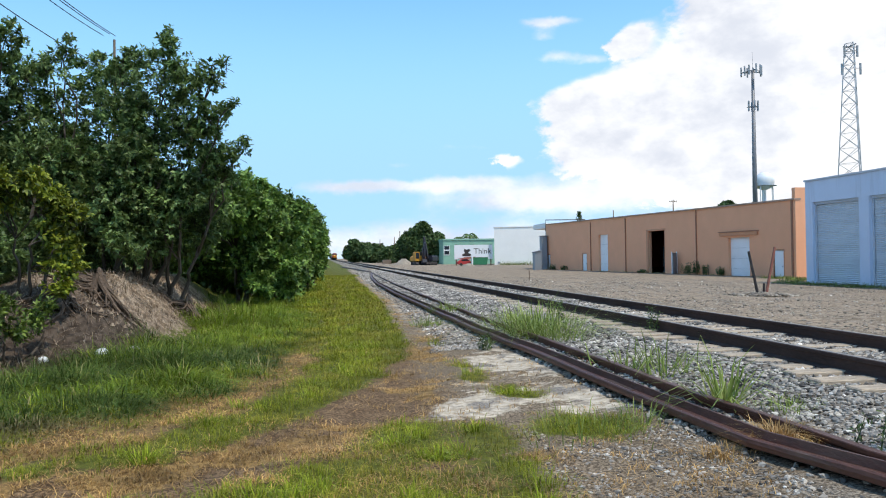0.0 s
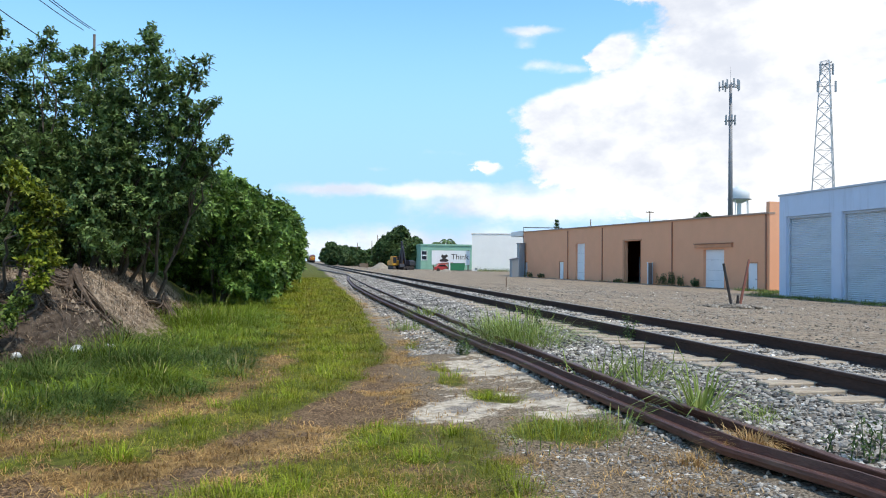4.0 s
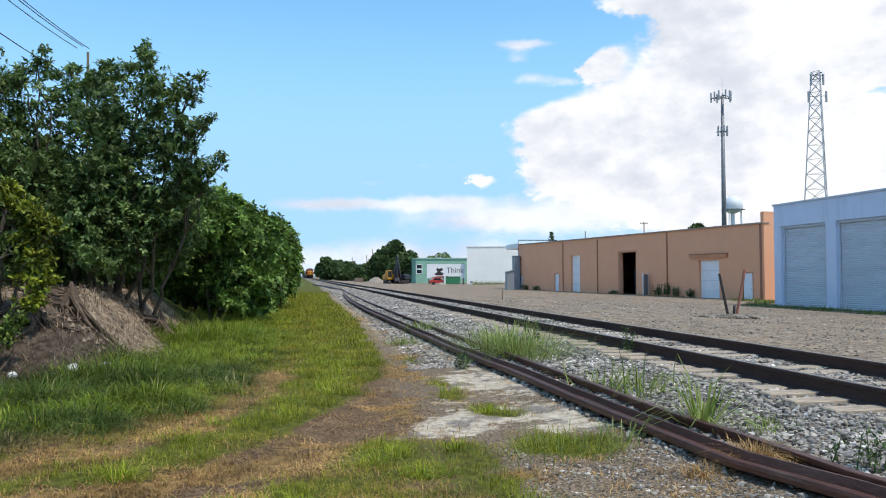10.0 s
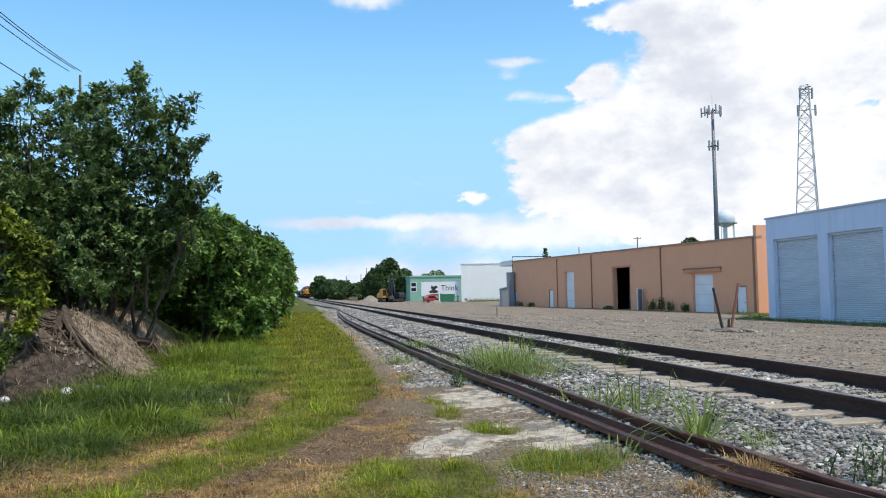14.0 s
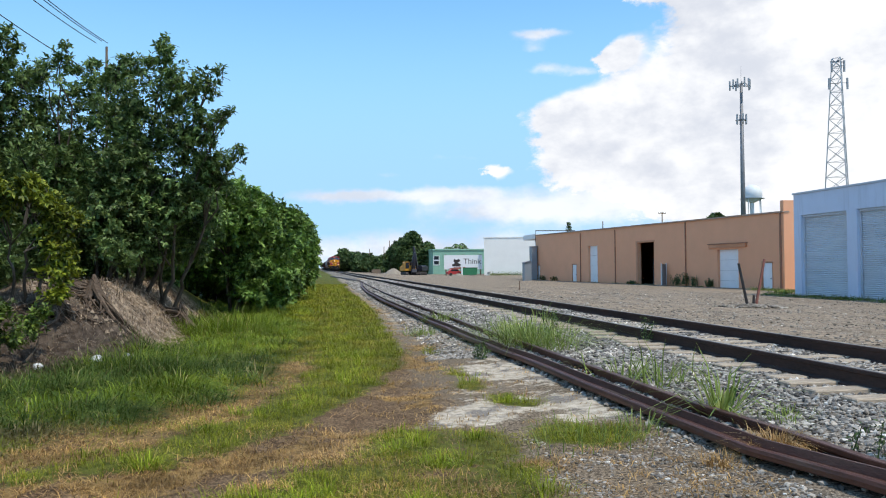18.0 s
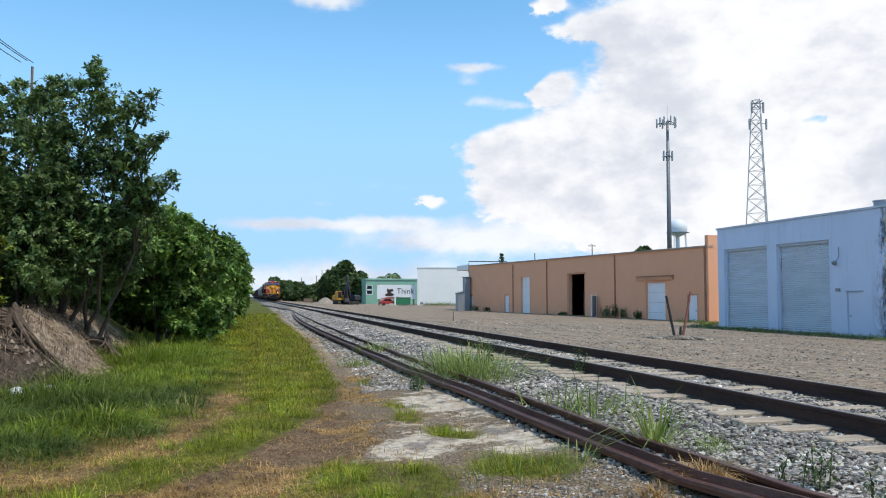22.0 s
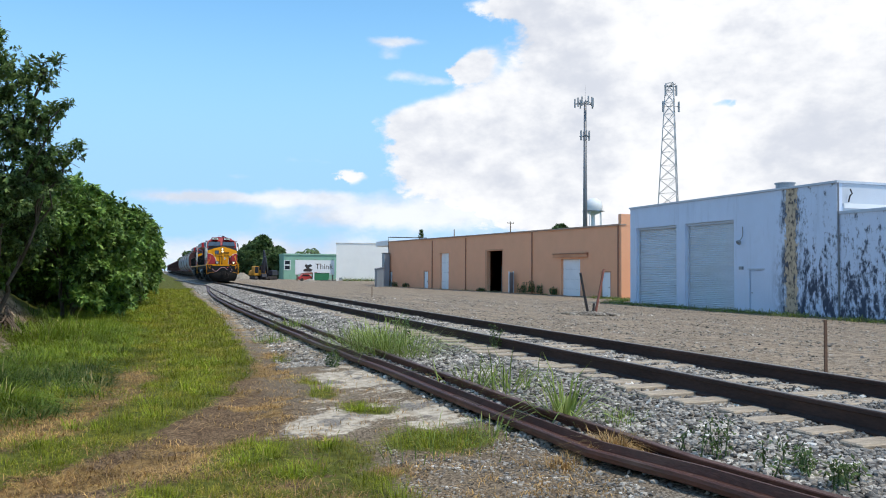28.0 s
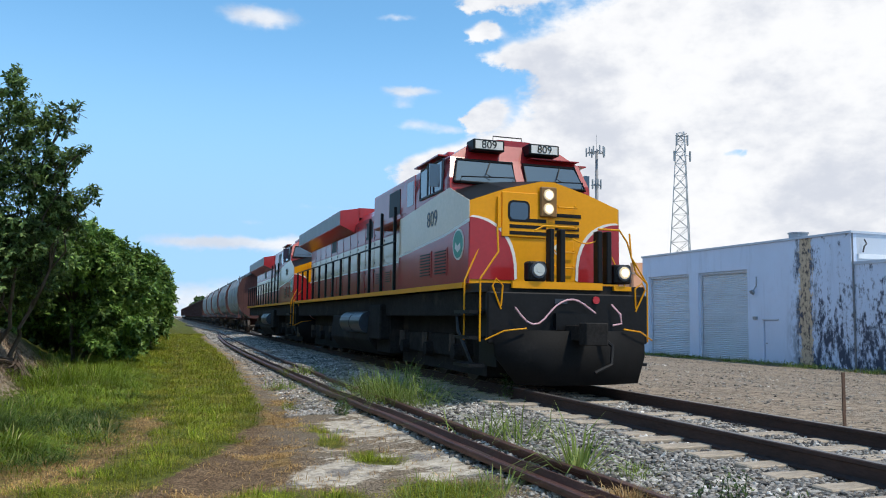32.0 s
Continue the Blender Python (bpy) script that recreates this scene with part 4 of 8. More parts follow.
def arched(name, rng, P, h, w, lean, material, out=None):
    """Grass blades on the points P: two-piece strips that arch over; out gives each one's direction."""
    n = len(P)
    a = rng.random(n) * 6.283 if out is None else np.arctan2(out[:, 1], out[:, 0]) + rng.normal(size=n) * 0.5
    dirs = np.stack([np.cos(a), np.sin(a), np.zeros(n)], 1)
    side = np.stack([-np.sin(a), np.cos(a), np.zeros(n)], 1)
    H = (h * (0.5 + rng.random(n)))[:, None]
    k = (lean * (0.15 + 0.85 * rng.random(n)))[:, None]
    ww = (np.zeros(n) + w)[:, None]
    up = np.array([0, 0, 1.0])
    V = np.empty((n, 5, 3))
    V[:, 0] = P - up * 0.015 - side * ww
    V[:, 1] = P - up * 0.015 + side * ww
    mid = P + up * H * np.maximum(0.6 - 0.14 * k, 0.16) + dirs * H * k * 0.36
    V[:, 2], V[:, 3] = mid - side * ww * 0.8, mid + side * ww * 0.8
    V[:, 4] = P + up * H * np.maximum(1.0 - 0.5 * k, 0.05) + dirs * H * k
    me = bpy.data.meshes.new(name)
    me.vertices.add(n * 5)
    me.vertices.foreach_set("co", V.astype(np.float32).ravel())
    L = (np.array([0, 1, 3, 2, 2, 3, 4])[None] + 5 * np.arange(n)[:, None]).ravel()
    me.loops.add(n * 7)
    me.loops.foreach_set("vertex_index", L.astype(np.int32))
    me.polygons.add(n * 2)
    me.polygons.foreach_set("loop_start", (np.array([0, 4])[None] + 7 * np.arange(n)[:, None]).ravel().astype(np.int32))
    me.materials.append(M[material])
    me.update(calc_edges=True)
    me.validate()
    return me


def blades(rng, P, h, w, lean=0.5):
    """Short stiff strips as narrow kites, on the points P."""
    n = len(P)
    a = rng.random(n) * 6.283
    dirs = np.stack([np.cos(a), np.sin(a), np.zeros(n)], 1)
    side = np.stack([-np.sin(a), np.cos(a), np.zeros(n)], 1)
    H = (h * (0.5 + rng.random(n)))[:, None]
    k = (lean * rng.random(n))[:, None]
    up = np.array([0, 0, 1.0])
    V = np.empty((n, 4, 3))
    V[:, 0] = P - up * 0.02
    V[:, 1] = P + up * H * 0.55 + dirs * H * k * 0.35 + side * w
    V[:, 2] = P + up * H * (1 - 0.35 * k) + dirs * H * k
    V[:, 3] = P + up * H * 0.55 + dirs * H * k * 0.35 - side * w
    return V.reshape(-1, 3)


def tufts(rng, C, R, per):
    """Points scattered round the tuft centres C, on the ground, with the direction away from the centre."""
    d = rng.normal(size=(len(C) * per, 2)) * np.repeat(R, per)[:, None]
    XY = np.repeat(C, per, 0) + d
    P = np.array([(x, y, ground_z(x, y)) for x, y in XY])
    return P, d


def scatter_grass():
    rng = np.random.default_rng(5)
    lush, thin, dry = [], [], []
    while len(lush) + len(thin) < 15000:
        y = 3.6 + 62 * rng.random() ** 2.6
        x = -4.6 + 7.4 * rng.random()
        if x < bank_foot(y) + 0.1:
            continue
        g, st, sa = cover(x, y)
        p = noise.noise((x * 1.7, y * 1.7, 21))
        if rng.random() < g * 1.15 - 0.1 - 0.5 * smooth01(0.1, -0.35, noise.noise((x * 2.6, y * 2.6, 44))) * smooth01(14, 8, y):
            (lush if p > -0.05 else thin).append((x, y))
        elif rng.random() < 0.9 * st + 0.07 and len(dry) < 9000:
            dry.append((x, y))
    for name, pts, mat_, hh, label in (("lawn_grass", lush, "grass", 0.095, "short bright green tufted grass"), ("lawn_grass", thin, "grass_thin", 0.07, "short yellowish patchy grass")):
        C = np.array(pts)
        P, d = tufts(rng, C, 0.035 + 0.05 * rng.random(len(C)), 15)
        far = np.clip(P[:, 1] / 12, 0.6, 2.4)
        h = hh * np.repeat(0.6 + 0.8 * rng.random(len(C)), 15) * (0.75 + 0.25 * far)
        tagged(new(name, arched(name, rng, P, h, 0.003 * far, 2.0, mat_, d)), label, "grass", kind="stuff")
    # coarser tufts that stand out of the short grass
    big = [p for p in lush if p[1] < 13 and rng.random() < 0.05]
    C = np.array(big)
    P, d = tufts(rng, C, 0.03 + 0.05 * rng.random(len(C)), 46)
    h = np.repeat(0.09 + 0.09 * rng.random(len(C)), 46)
    tagged(new("grass_tufts", arched("grass_tufts", rng, P, h, 0.0034, 1.9, "grass_tuft", d)), "coarse bright green grass tufts in the lawn", "grass", kind="stuff")
    C = np.array(dry)
    P, d = tufts(rng, C, 0.05 + 0.06 * rng.random(len(C)), 13)
    tagged(new("dry_grass", arched("dry_grass", rng, P + np.array([0, 0, 0.012]), np.full(len(P), 0.042), 0.0028, 4.2, "straw")), "flattened dry straw-coloured grass", "grass", kind="stuff")
    tall, high = [], []
    while len(tall) < 5200:
        y = 6.7 + 40 * rng.random() ** 1.9
        e = np.interp(y, [q[0] for q in TALL_EDGE], [q[1] for q in TALL_EDGE])
        f = bank_foot(y)
        u = rng.random()
        x = e - (e - f + 0.45) * u + 0.12 * rng.normal()
        lump = 0.42 + 1.25 * noise.noise((x * 1.2, y * 0.9, 1))
        lump += 0.55 * math.exp(-(((x + 1.8) / 0.5) ** 2 + ((y - 18) / 2.0) ** 2)) + 0.4 * math.exp(-(((x + 2.6) / 0.5) ** 2 + ((y - 11.6) / 0.9) ** 2))
        if lump < 0.12 or (y > 13.4 and y < 17.4 and x < f + 0.1):
            continue
        tall.append((x, y))
        high.append(max(0.09, (0.04 + 0.17 * u + 0.20 * lump) * (0.5 + 0.5 * smooth01(6.5, 9.0, y))))
    C, hC = np.array(tall), np.array(high)
    parched = np.array([noise.noise((x * 1.1, y * 1.1, 17)) + 0.9 * smooth01(8.2, 6.8, y) for x, y in C]) > 0.62
    P, d = tufts(rng, C, 0.05 + 0.09 * rng.random(len(C)), 16)
    shade = np.array([noise.noise((x * 0.9, y * 0.7, 31)) + 0.4 * smooth01(11.5, 16, y) - 0.08 for x, y in C])
    for name, pick, mat_, label in (("tall_grass", (shade > 0.02) & ~parched, "grass_tall", "tall fresh green grass along the foot of the bank"), ("tall_grass", (shade <= 0.02) & ~parched, "grass_deep", "tall deep green grass and fine weeds by the bank"), ("tall_grass", parched, "grass_parched", "half dry brownish grass at the foot of the bank")):
        q = np.repeat(pick, 16)
        tagged(new(name, arched(name, rng, P[q], np.repeat(hC, 16)[q], 0.0055, 3.2, mat_, d[q])), label, "grass", kind="stuff")


M["grass_tuft"] = leaf_material("grass_tuft", (0.13, 0.19, 0.012), (0.36, 0.42, 0.04), (0.46, 0.38, 0.14), 0.3)
M["grass_thin"] = leaf_material("grass_thin", (0.15, 0.145, 0.02), (0.38, 0.345, 0.05), (0.46, 0.33, 0.13), 0.3)
M["grass_parched"] = leaf_material("grass_parched", (0.12, 0.11, 0.035), (0.30, 0.25, 0.10), (0.42, 0.33, 0.17), 0.25)
M["grass_deep"] = leaf_material("grass_deep", (0.042, 0.078, 0.019), (0.145, 0.20, 0.045), (0.36, 0.30, 0.15), 0.3)
M["grass_weed"] = leaf_material("grass_weed", (0.13, 0.19, 0.04), (0.30, 0.37, 0.10), (0.46, 0.42, 0.20), 0.3)
scatter_grass()


def weed(x, y, h, n, w, label, spread, mat_="grass_weed", lean=1.7, seed=1, name="weed"):
    rng = np.random.default_rng(seed)
    P = np.stack([rng.normal(size=n) * spread, rng.normal(size=n) * spread, np.zeros(n)], 1)
    ob = new(name, arched(name, rng, P, np.full(n, h * 0.95), w, lean, mat_, P[:, :2]))
    ob.matrix_world = pose(x, y, ground_z(x, y) + 0.01)
    return tagged(ob, label, "plant", "weeds by the rails", "stuff")


weed(-2.45, 11.3, 0.46, 520, 0.004, "feathery dark green grass mound at the foot of the bank", 0.30, "grass_deep", 2.6, 41)
weed(-2.0, 11.0, 0.40, 420, 0.004, "feathery dark green grass mound at the foot of the bank", 0.28, "grass_deep", 2.6, 42)
weed(-2.9, 11.2, 0.36, 320, 0.004, "feathery dark green grass mound at the foot of the bank", 0.26, "grass_deep", 2.6, 43)
weed(-1.85, 17.7, 0.72, 300, 0.006, "tall bright green grass clump below the bush", 0.28, "grass_tall", 2.0, 44)
weed(-1.4, 18.2, 0.62, 260, 0.006, "tall bright green grass clump below the bush", 0.28, "grass_tall", 2.0, 45)
weed(-2.2, 17.2, 0.55, 220, 0.006, "tall bright green grass clump below the bush", 0.25, "grass_tall", 2.0, 46)
weed(3.55, 12.9, 0.72, 330, 0.0055, "broad clump of fresh green grass in the ballast", 0.30, seed=1, lean=2.4)
weed(3.80, 12.2, 0.6, 120, 0.0055, "clump of fresh green grass in the ballast", 0.20, seed=2, lean=2.4)
weed(3.66, 13.7, 0.70, 160, 0.0055, "clump of light green grass in the ballast", 0.26, seed=18, lean=2.4)
weed(3.62, 14.6, 0.5, 140, 0.0055, "clump of light green grass in the ballast", 0.30, seed=13)
weed(3.56, 8.9, 0.48, 40, 0.007, "thin grass clump beside the rusty rail", 0.13, seed=3)
weed(3.68, 8.2, 0.54, 40, 0.007, "thin arching grass clump in the ballast", 0.11, seed=4)
weed(3.98, 8.4, 0.34, 28, 0.006, "sparse pale grass in the ballast", 0.15, seed=14)
weed(3.50, 6.45, 0.60, 40, 0.009, "arching broad-bladed grass tuft by the rusty rail", 0.05, seed=5, lean=2.2)
weed(3.62, 6.75, 0.48, 22, 0.009, "grass tuft in the ballast", 0.09, seed=6)
weed(3.95, 6.2, 0.10, 120, 0.004, "low sparse weed in the ballast", 0.13, seed=15, lean=1.5)
weed(2.35, 6.2, 0.20, 60, 0.004, "sparse tall grass stems on sand", 0.26, seed=7, lean=1.3)
weed(2.62, 6.15, 0.28, 26, 0.005, "arching grass stems by the rusty rail", 0.12, seed=16, lean=1.5)
weed(2.0, 5.9, 0.17, 50, 0.004, "sparse tall grass stems on sand", 0.24, seed=8, lean=1.3)
weed(3.27, 5.25, 0.17, 620, 0.0035, "dry straw tuft caught between the rails", 0.09, "straw_pale", 1.9, 9, "straw_tuft")
weed(2.78, 5.1, 0.08, 200, 0.0035, "dry straw tuft beside the rusty rail", 0.10, "straw_pale", 1.9, 10, "straw_tuft")
weed(3.1, 19.5, 0.3, 120, 0.007, "grass clump between the rusty rails", 0.3, seed=11)
weed(2.2, 16.5, 0.22, 90, 0.007, "small green weed on pale gravel", 0.2, seed=12)


def leafy_weed(x, y, h, n, seed, label, size=0.07, spread=0.07):
    rng = np.random.default_rng(seed)
    o = thing("leafy_weed", label, "plant", pose(x, y, ground_z(x, y)), "weeds by the rails")
    C = []
    for _ in range(n):
        p = Vector((rng.normal() * spread, rng.normal() * spread, 0))
        d = Vector((rng.normal() * 0.18, rng.normal() * 0.18, 1)).normalized()
        q = p + d * h * (0.6 + 0.4 * rng.random())
        part("stem", Shape().rod(p, q, 0.006, 0.002, 4, False), "leaf", o)
        C += [tuple(p.lerp(q, t)) for t in np.linspace(0.25, 1, 6)]
    C = np.array(C)
    part("leaves", quad_mesh("leaves", leaves(rng, C, np.full(len(C), 0.05), 8, size * 0.8), "leaf_weed"), None, o)


leafy_weed(4.02, 13.2, 0.62, 4, 31, "dark upright leafy weed in the ballast")
leafy_weed(3.78, 4.75, 0.34, 5, 32, "dark leafy weed in the ballast", 0.05, 0.09)
leafy_weed(3.95, 4.2, 0.22, 7, 33, "low dark leafy weed beside the rusty rail", 0.05, 0.16)
leafy_weed(5.12, 11.9, 0.42, 3, 34, "thin leafy weed beside the main rail", 0.06)
leafy_weed(2.5, 11.9, 0.25, 5, 35, "small leafy weed beside the rusty rail", 0.06, 0.1)
leafy_weed(4.05, 3.75, 0.2, 6, 36, "low dark leafy weed in the ballast", 0.05, 0.14)


# ---- ballast stones ----
def stone_mesh():
    rng = np.random.default_rng(77)
    bm = bmesh.new()
    bmesh.ops.create_icosphere(bm, subdivisions=1, radius=1.0)
    base = np.array([v.co for v in bm.verts])
    faces = np.array([[v.index for v in f.verts] for f in bm.faces])
    bm.free()
    P = []
    for _ in range(105000):
        y = 3.0 + 72 * rng.random() ** 2.5
        x = 2.75 + 5.9 * rng.random()
        if abs(x - 5.25) < 0.06 or abs(x - 6.755) < 0.06 or (x < 3.3 and rng.random() < 0.6) or (y < 5.6 and x < 3.5 - 0.12 * (y - 3) and rng.random() < 0.88):
            continue
        if 4.68 < x < 7.3 and abs((y - 0.1) % 0.5 - 0.25) < 0.105 and rng.random() < (0.2 if x > 5.15 else 0.9):
            continue
        P.append((x, y, ground_z(x, y) + (0.028 * rng.random() if 5.3 < x < 6.7 else 0.0), 0.010 + 0.016 * rng.random() ** 1.6 + 0.0009 * y))
    for _ in range(9000):
        y, x = 3.0 + 3.2 * rng.random(), 1.0 + 1.9 * rng.random()
        if cover(x, y)[0] > 0.25 or (noise.noise((x * 2.2, y * 2.2, 8)) + 0.5 * (x - 1.7) < 0.1 and rng.random() < 0.8):
            continue
        P.append((x, y, ground_z(x, y) - 0.006, 0.004 + 0.014 * rng.random() ** 3))
    for _ in range(5000):
        y, x = 4.0 + 42 * rng.random() ** 1.4, 8.3 + 17 * rng.random() ** 1.3
        if noise.noise((x * 0.5, y * 0.5, 8)) + 0.6 * noise.noise((x * 1.6, y * 1.6, 3)) < -0.05 and rng.random() < 0.75:
            continue
        P.append((x, y, ground_z(x, y) - 0.008, 0.012 + 0.02 * rng.random() ** 2.5 + 0.0004 * y))
    for _ in range(9000):
        y, x = 12 + 50 * rng.random() ** 1.8, 1.6 + 1.5 * rng.random()
        if x > line_x(RUT_2, y) + 0.1:
            P.append((x, y, ground_z(x, y) - 0.006, 0.01 + 0.012 * rng.random() ** 2 + 0.0007 * y))
    P = np.array(P)
    n = len(P)
    V = base[None] * (1 + 0.28 * rng.normal(size=(n, 12, 1))) * P[:, 3][:, None, None] * np.array([1.15, 1.0, 0.75])
    a = rng.random(n) * 6.283
    c, s_ = np.cos(a)[:, None], np.sin(a)[:, None]
    V = np.stack([V[..., 0] * c - V[..., 1] * s_, V[..., 0] * s_ + V[..., 1] * c, V[..., 2]], -1) + P[:, None, :3] + np.array([0, 0, 0.006])
    me = bpy.data.meshes.new("ballast_stones")
    F = (faces[None] + 12 * np.arange(n)[:, None, None]).reshape(-1)
    me.vertices.add(n * 12)
    me.vertices.foreach_set("co", V.astype(np.float32).ravel())
    me.loops.add(len(F))
    me.loops.foreach_set("vertex_index", F.astype(np.int32))
    me.polygons.add(len(F) // 3)
    me.polygons.foreach_set("loop_start", np.arange(0, len(F), 3, dtype=np.int32))
    me.polygons.foreach_set("use_smooth", np.zeros(len(F) // 3, dtype=bool))
    me.materials.append(M["stone"])
    me.update(calc_edges=True)
    tagged(new("ballast_stones", me), "broken grey limestone ballast", "gravel", kind="stuff")


M["stone"] = leaf_material("stone", (0.05, 0.042, 0.035), (0.50, 0.455, 0.40), (0.78, 0.74, 0.68))
stone_mesh()


# ---- buildings ----
M["paint_red"] = mat("paint_red", (0.36, 0.014, 0.016), 0.4, 0, 0.12, 0.8, 12, 0.02, (0.30, 0.03, 0.03), 0.3, 0.3, spec=0.3)
M["paint_yellow"] = mat("paint_yellow", (0.80, 0.335, 0.006), 0.4, 0, 0.06, 0.8, 14, 0.02, (0.74, 0.30, 0.012), 0.3, 0.35, spec=0.2)
M["paint_cream"] = mat("paint_cream", (0.62, 0.46, 0.29), 0.42, 0, 0.10, 0.7, 12, 0.02, (0.44, 0.34, 0.22), 0.35, 0.3)
for key in ("paint_red", "paint_yellow", "paint_cream"):
    coat = M[key].node_tree.nodes["Principled BSDF"].inputs
    coat["Coat Weight"].default_value, coat["Coat Roughness"].default_value = (0.08 if key == "paint_yellow" else 0.65), 0.12
M["paint_white"] = mat("paint_white", (0.78, 0.75, 0.70), 0.4, 0, 0.05)
M["paint_black"] = mat("paint_black", (0.010, 0.010, 0.011), 0.5, 0, 0.3, 2, 20, 0.03, spec=0.2)
M["under"] = mat("under", (0.022, 0.020, 0.019), 0.8, 0, 0.5, 2, 25, 0.15, (0.045, 0.038, 0.033), 0.4, spec=0.12)
M["plow"] = mat("plow", (0.007, 0.0068, 0.007), 0.7, 0.0, 0.3, 2.2, 25, 0.08, (0.035, 0.031, 0.028), 0.3, 0.35, spec=0.15)
M["tank"] = mat("tank", (0.06, 0.07, 0.085), 0.42, 0.5, 0.2, 2, 20, 0.03)
M["emblem"] = mat("emblem", (0.06, 0.30, 0.22), 0.45, 0, 0.1)
M["lamp_glow"] = mat("lamp_glow", (1.0, 0.74, 0.38), 0.3, 0, 0.0, emit=2.6)
M["lamp_warm"] = mat("lamp_warm", (0.70, 0.56, 0.36), 0.15, 0.2, 0.0, emit=0.45)
M["headlight_box"] = mat("headlight_box", (0.22, 0.11, 0.03), 0.6, 0, 0.3)
M["lamp_dim"] = mat("lamp_dim", (0.62, 0.60, 0.54), 0.15, 0.3, 0.05)
M["red_lens"] = mat("red_lens", (0.5, 0.03, 0.04), 0.3, 0, 0.1)
M["hose"] = mat("hose", (0.72, 0.42, 0.46), 0.6, 0, 0.15, 6, 40)
M["hopper_grey"] = mat("hopper_grey", (0.33, 0.335, 0.345), 0.55, 0, 0.14, 0.7, 14, 0.04, (0.24, 0.22, 0.21), 0.35, 0.3, stretch=(1, 1, 0.25))
M["hopper_brown"] = mat("hopper_brown", (0.075, 0.026, 0.022), 0.75, 0, 0.3, 0.7, 14, 0.06, (0.045, 0.02, 0.02), 0.4, 0.3, stretch=(1, 1, 0.3))
M["steel_wheel"] = mat("steel_wheel", (0.07, 0.055, 0.045), 0.6, 0.5, 0.3)
M["seam"] = mat("seam", (0.34, 0.155, 0.09), 0.8, 0, 0.3)
M["roof_trim"] = mat("roof_trim", (0.38, 0.27, 0.20), 0.7, 0, 0.25, 1, 20)
M["shutter"] = mat("shutter", (0.57, 0.63, 0.70), 0.5, 0.1, 0.12, 0.9, 20, 0.05, (0.62, 0.55, 0.44), 0.35, 0.3, stretch=(1, 0.3, 2.5))
M["blue_trim"] = mat("blue_trim", (0.50, 0.56, 0.64), 0.7, 0, 0.08)
M["pale_wall"] = mat("pale_wall", (0.52, 0.57, 0.64), 0.8, 0, 0.06, 0.6, 20, 0.05, (0.45, 0.48, 0.54), 0.25, 0.3)
M["metal_grey"] = mat("metal_grey", (0.27, 0.30, 0.33), 0.5, 0.3, 0.12, 0.6, 12, 0.04, (0.22, 0.23, 0.24), 0.35, 0.3)
M["galv"] = mat("galv", (0.20, 0.205, 0.22), 0.55, 0.4, 0.12, 0.8, 12)
M["wood_post"] = mat("wood_post", (0.20, 0.15, 0.11), 0.85, 0, 0.3, 3, 30, 0.3)
M["post_dark"] = mat("post_dark", (0.035, 0.03, 0.03), 0.8, 0, 0.3)
M["post_red"] = mat("post_red", (0.30, 0.11, 0.075), 0.7, 0, 0.3)
M["post_rust"] = mat("post_rust", (0.13, 0.075, 0.05), 0.8, 0.2, 0.3, 5, 40, 0.2)


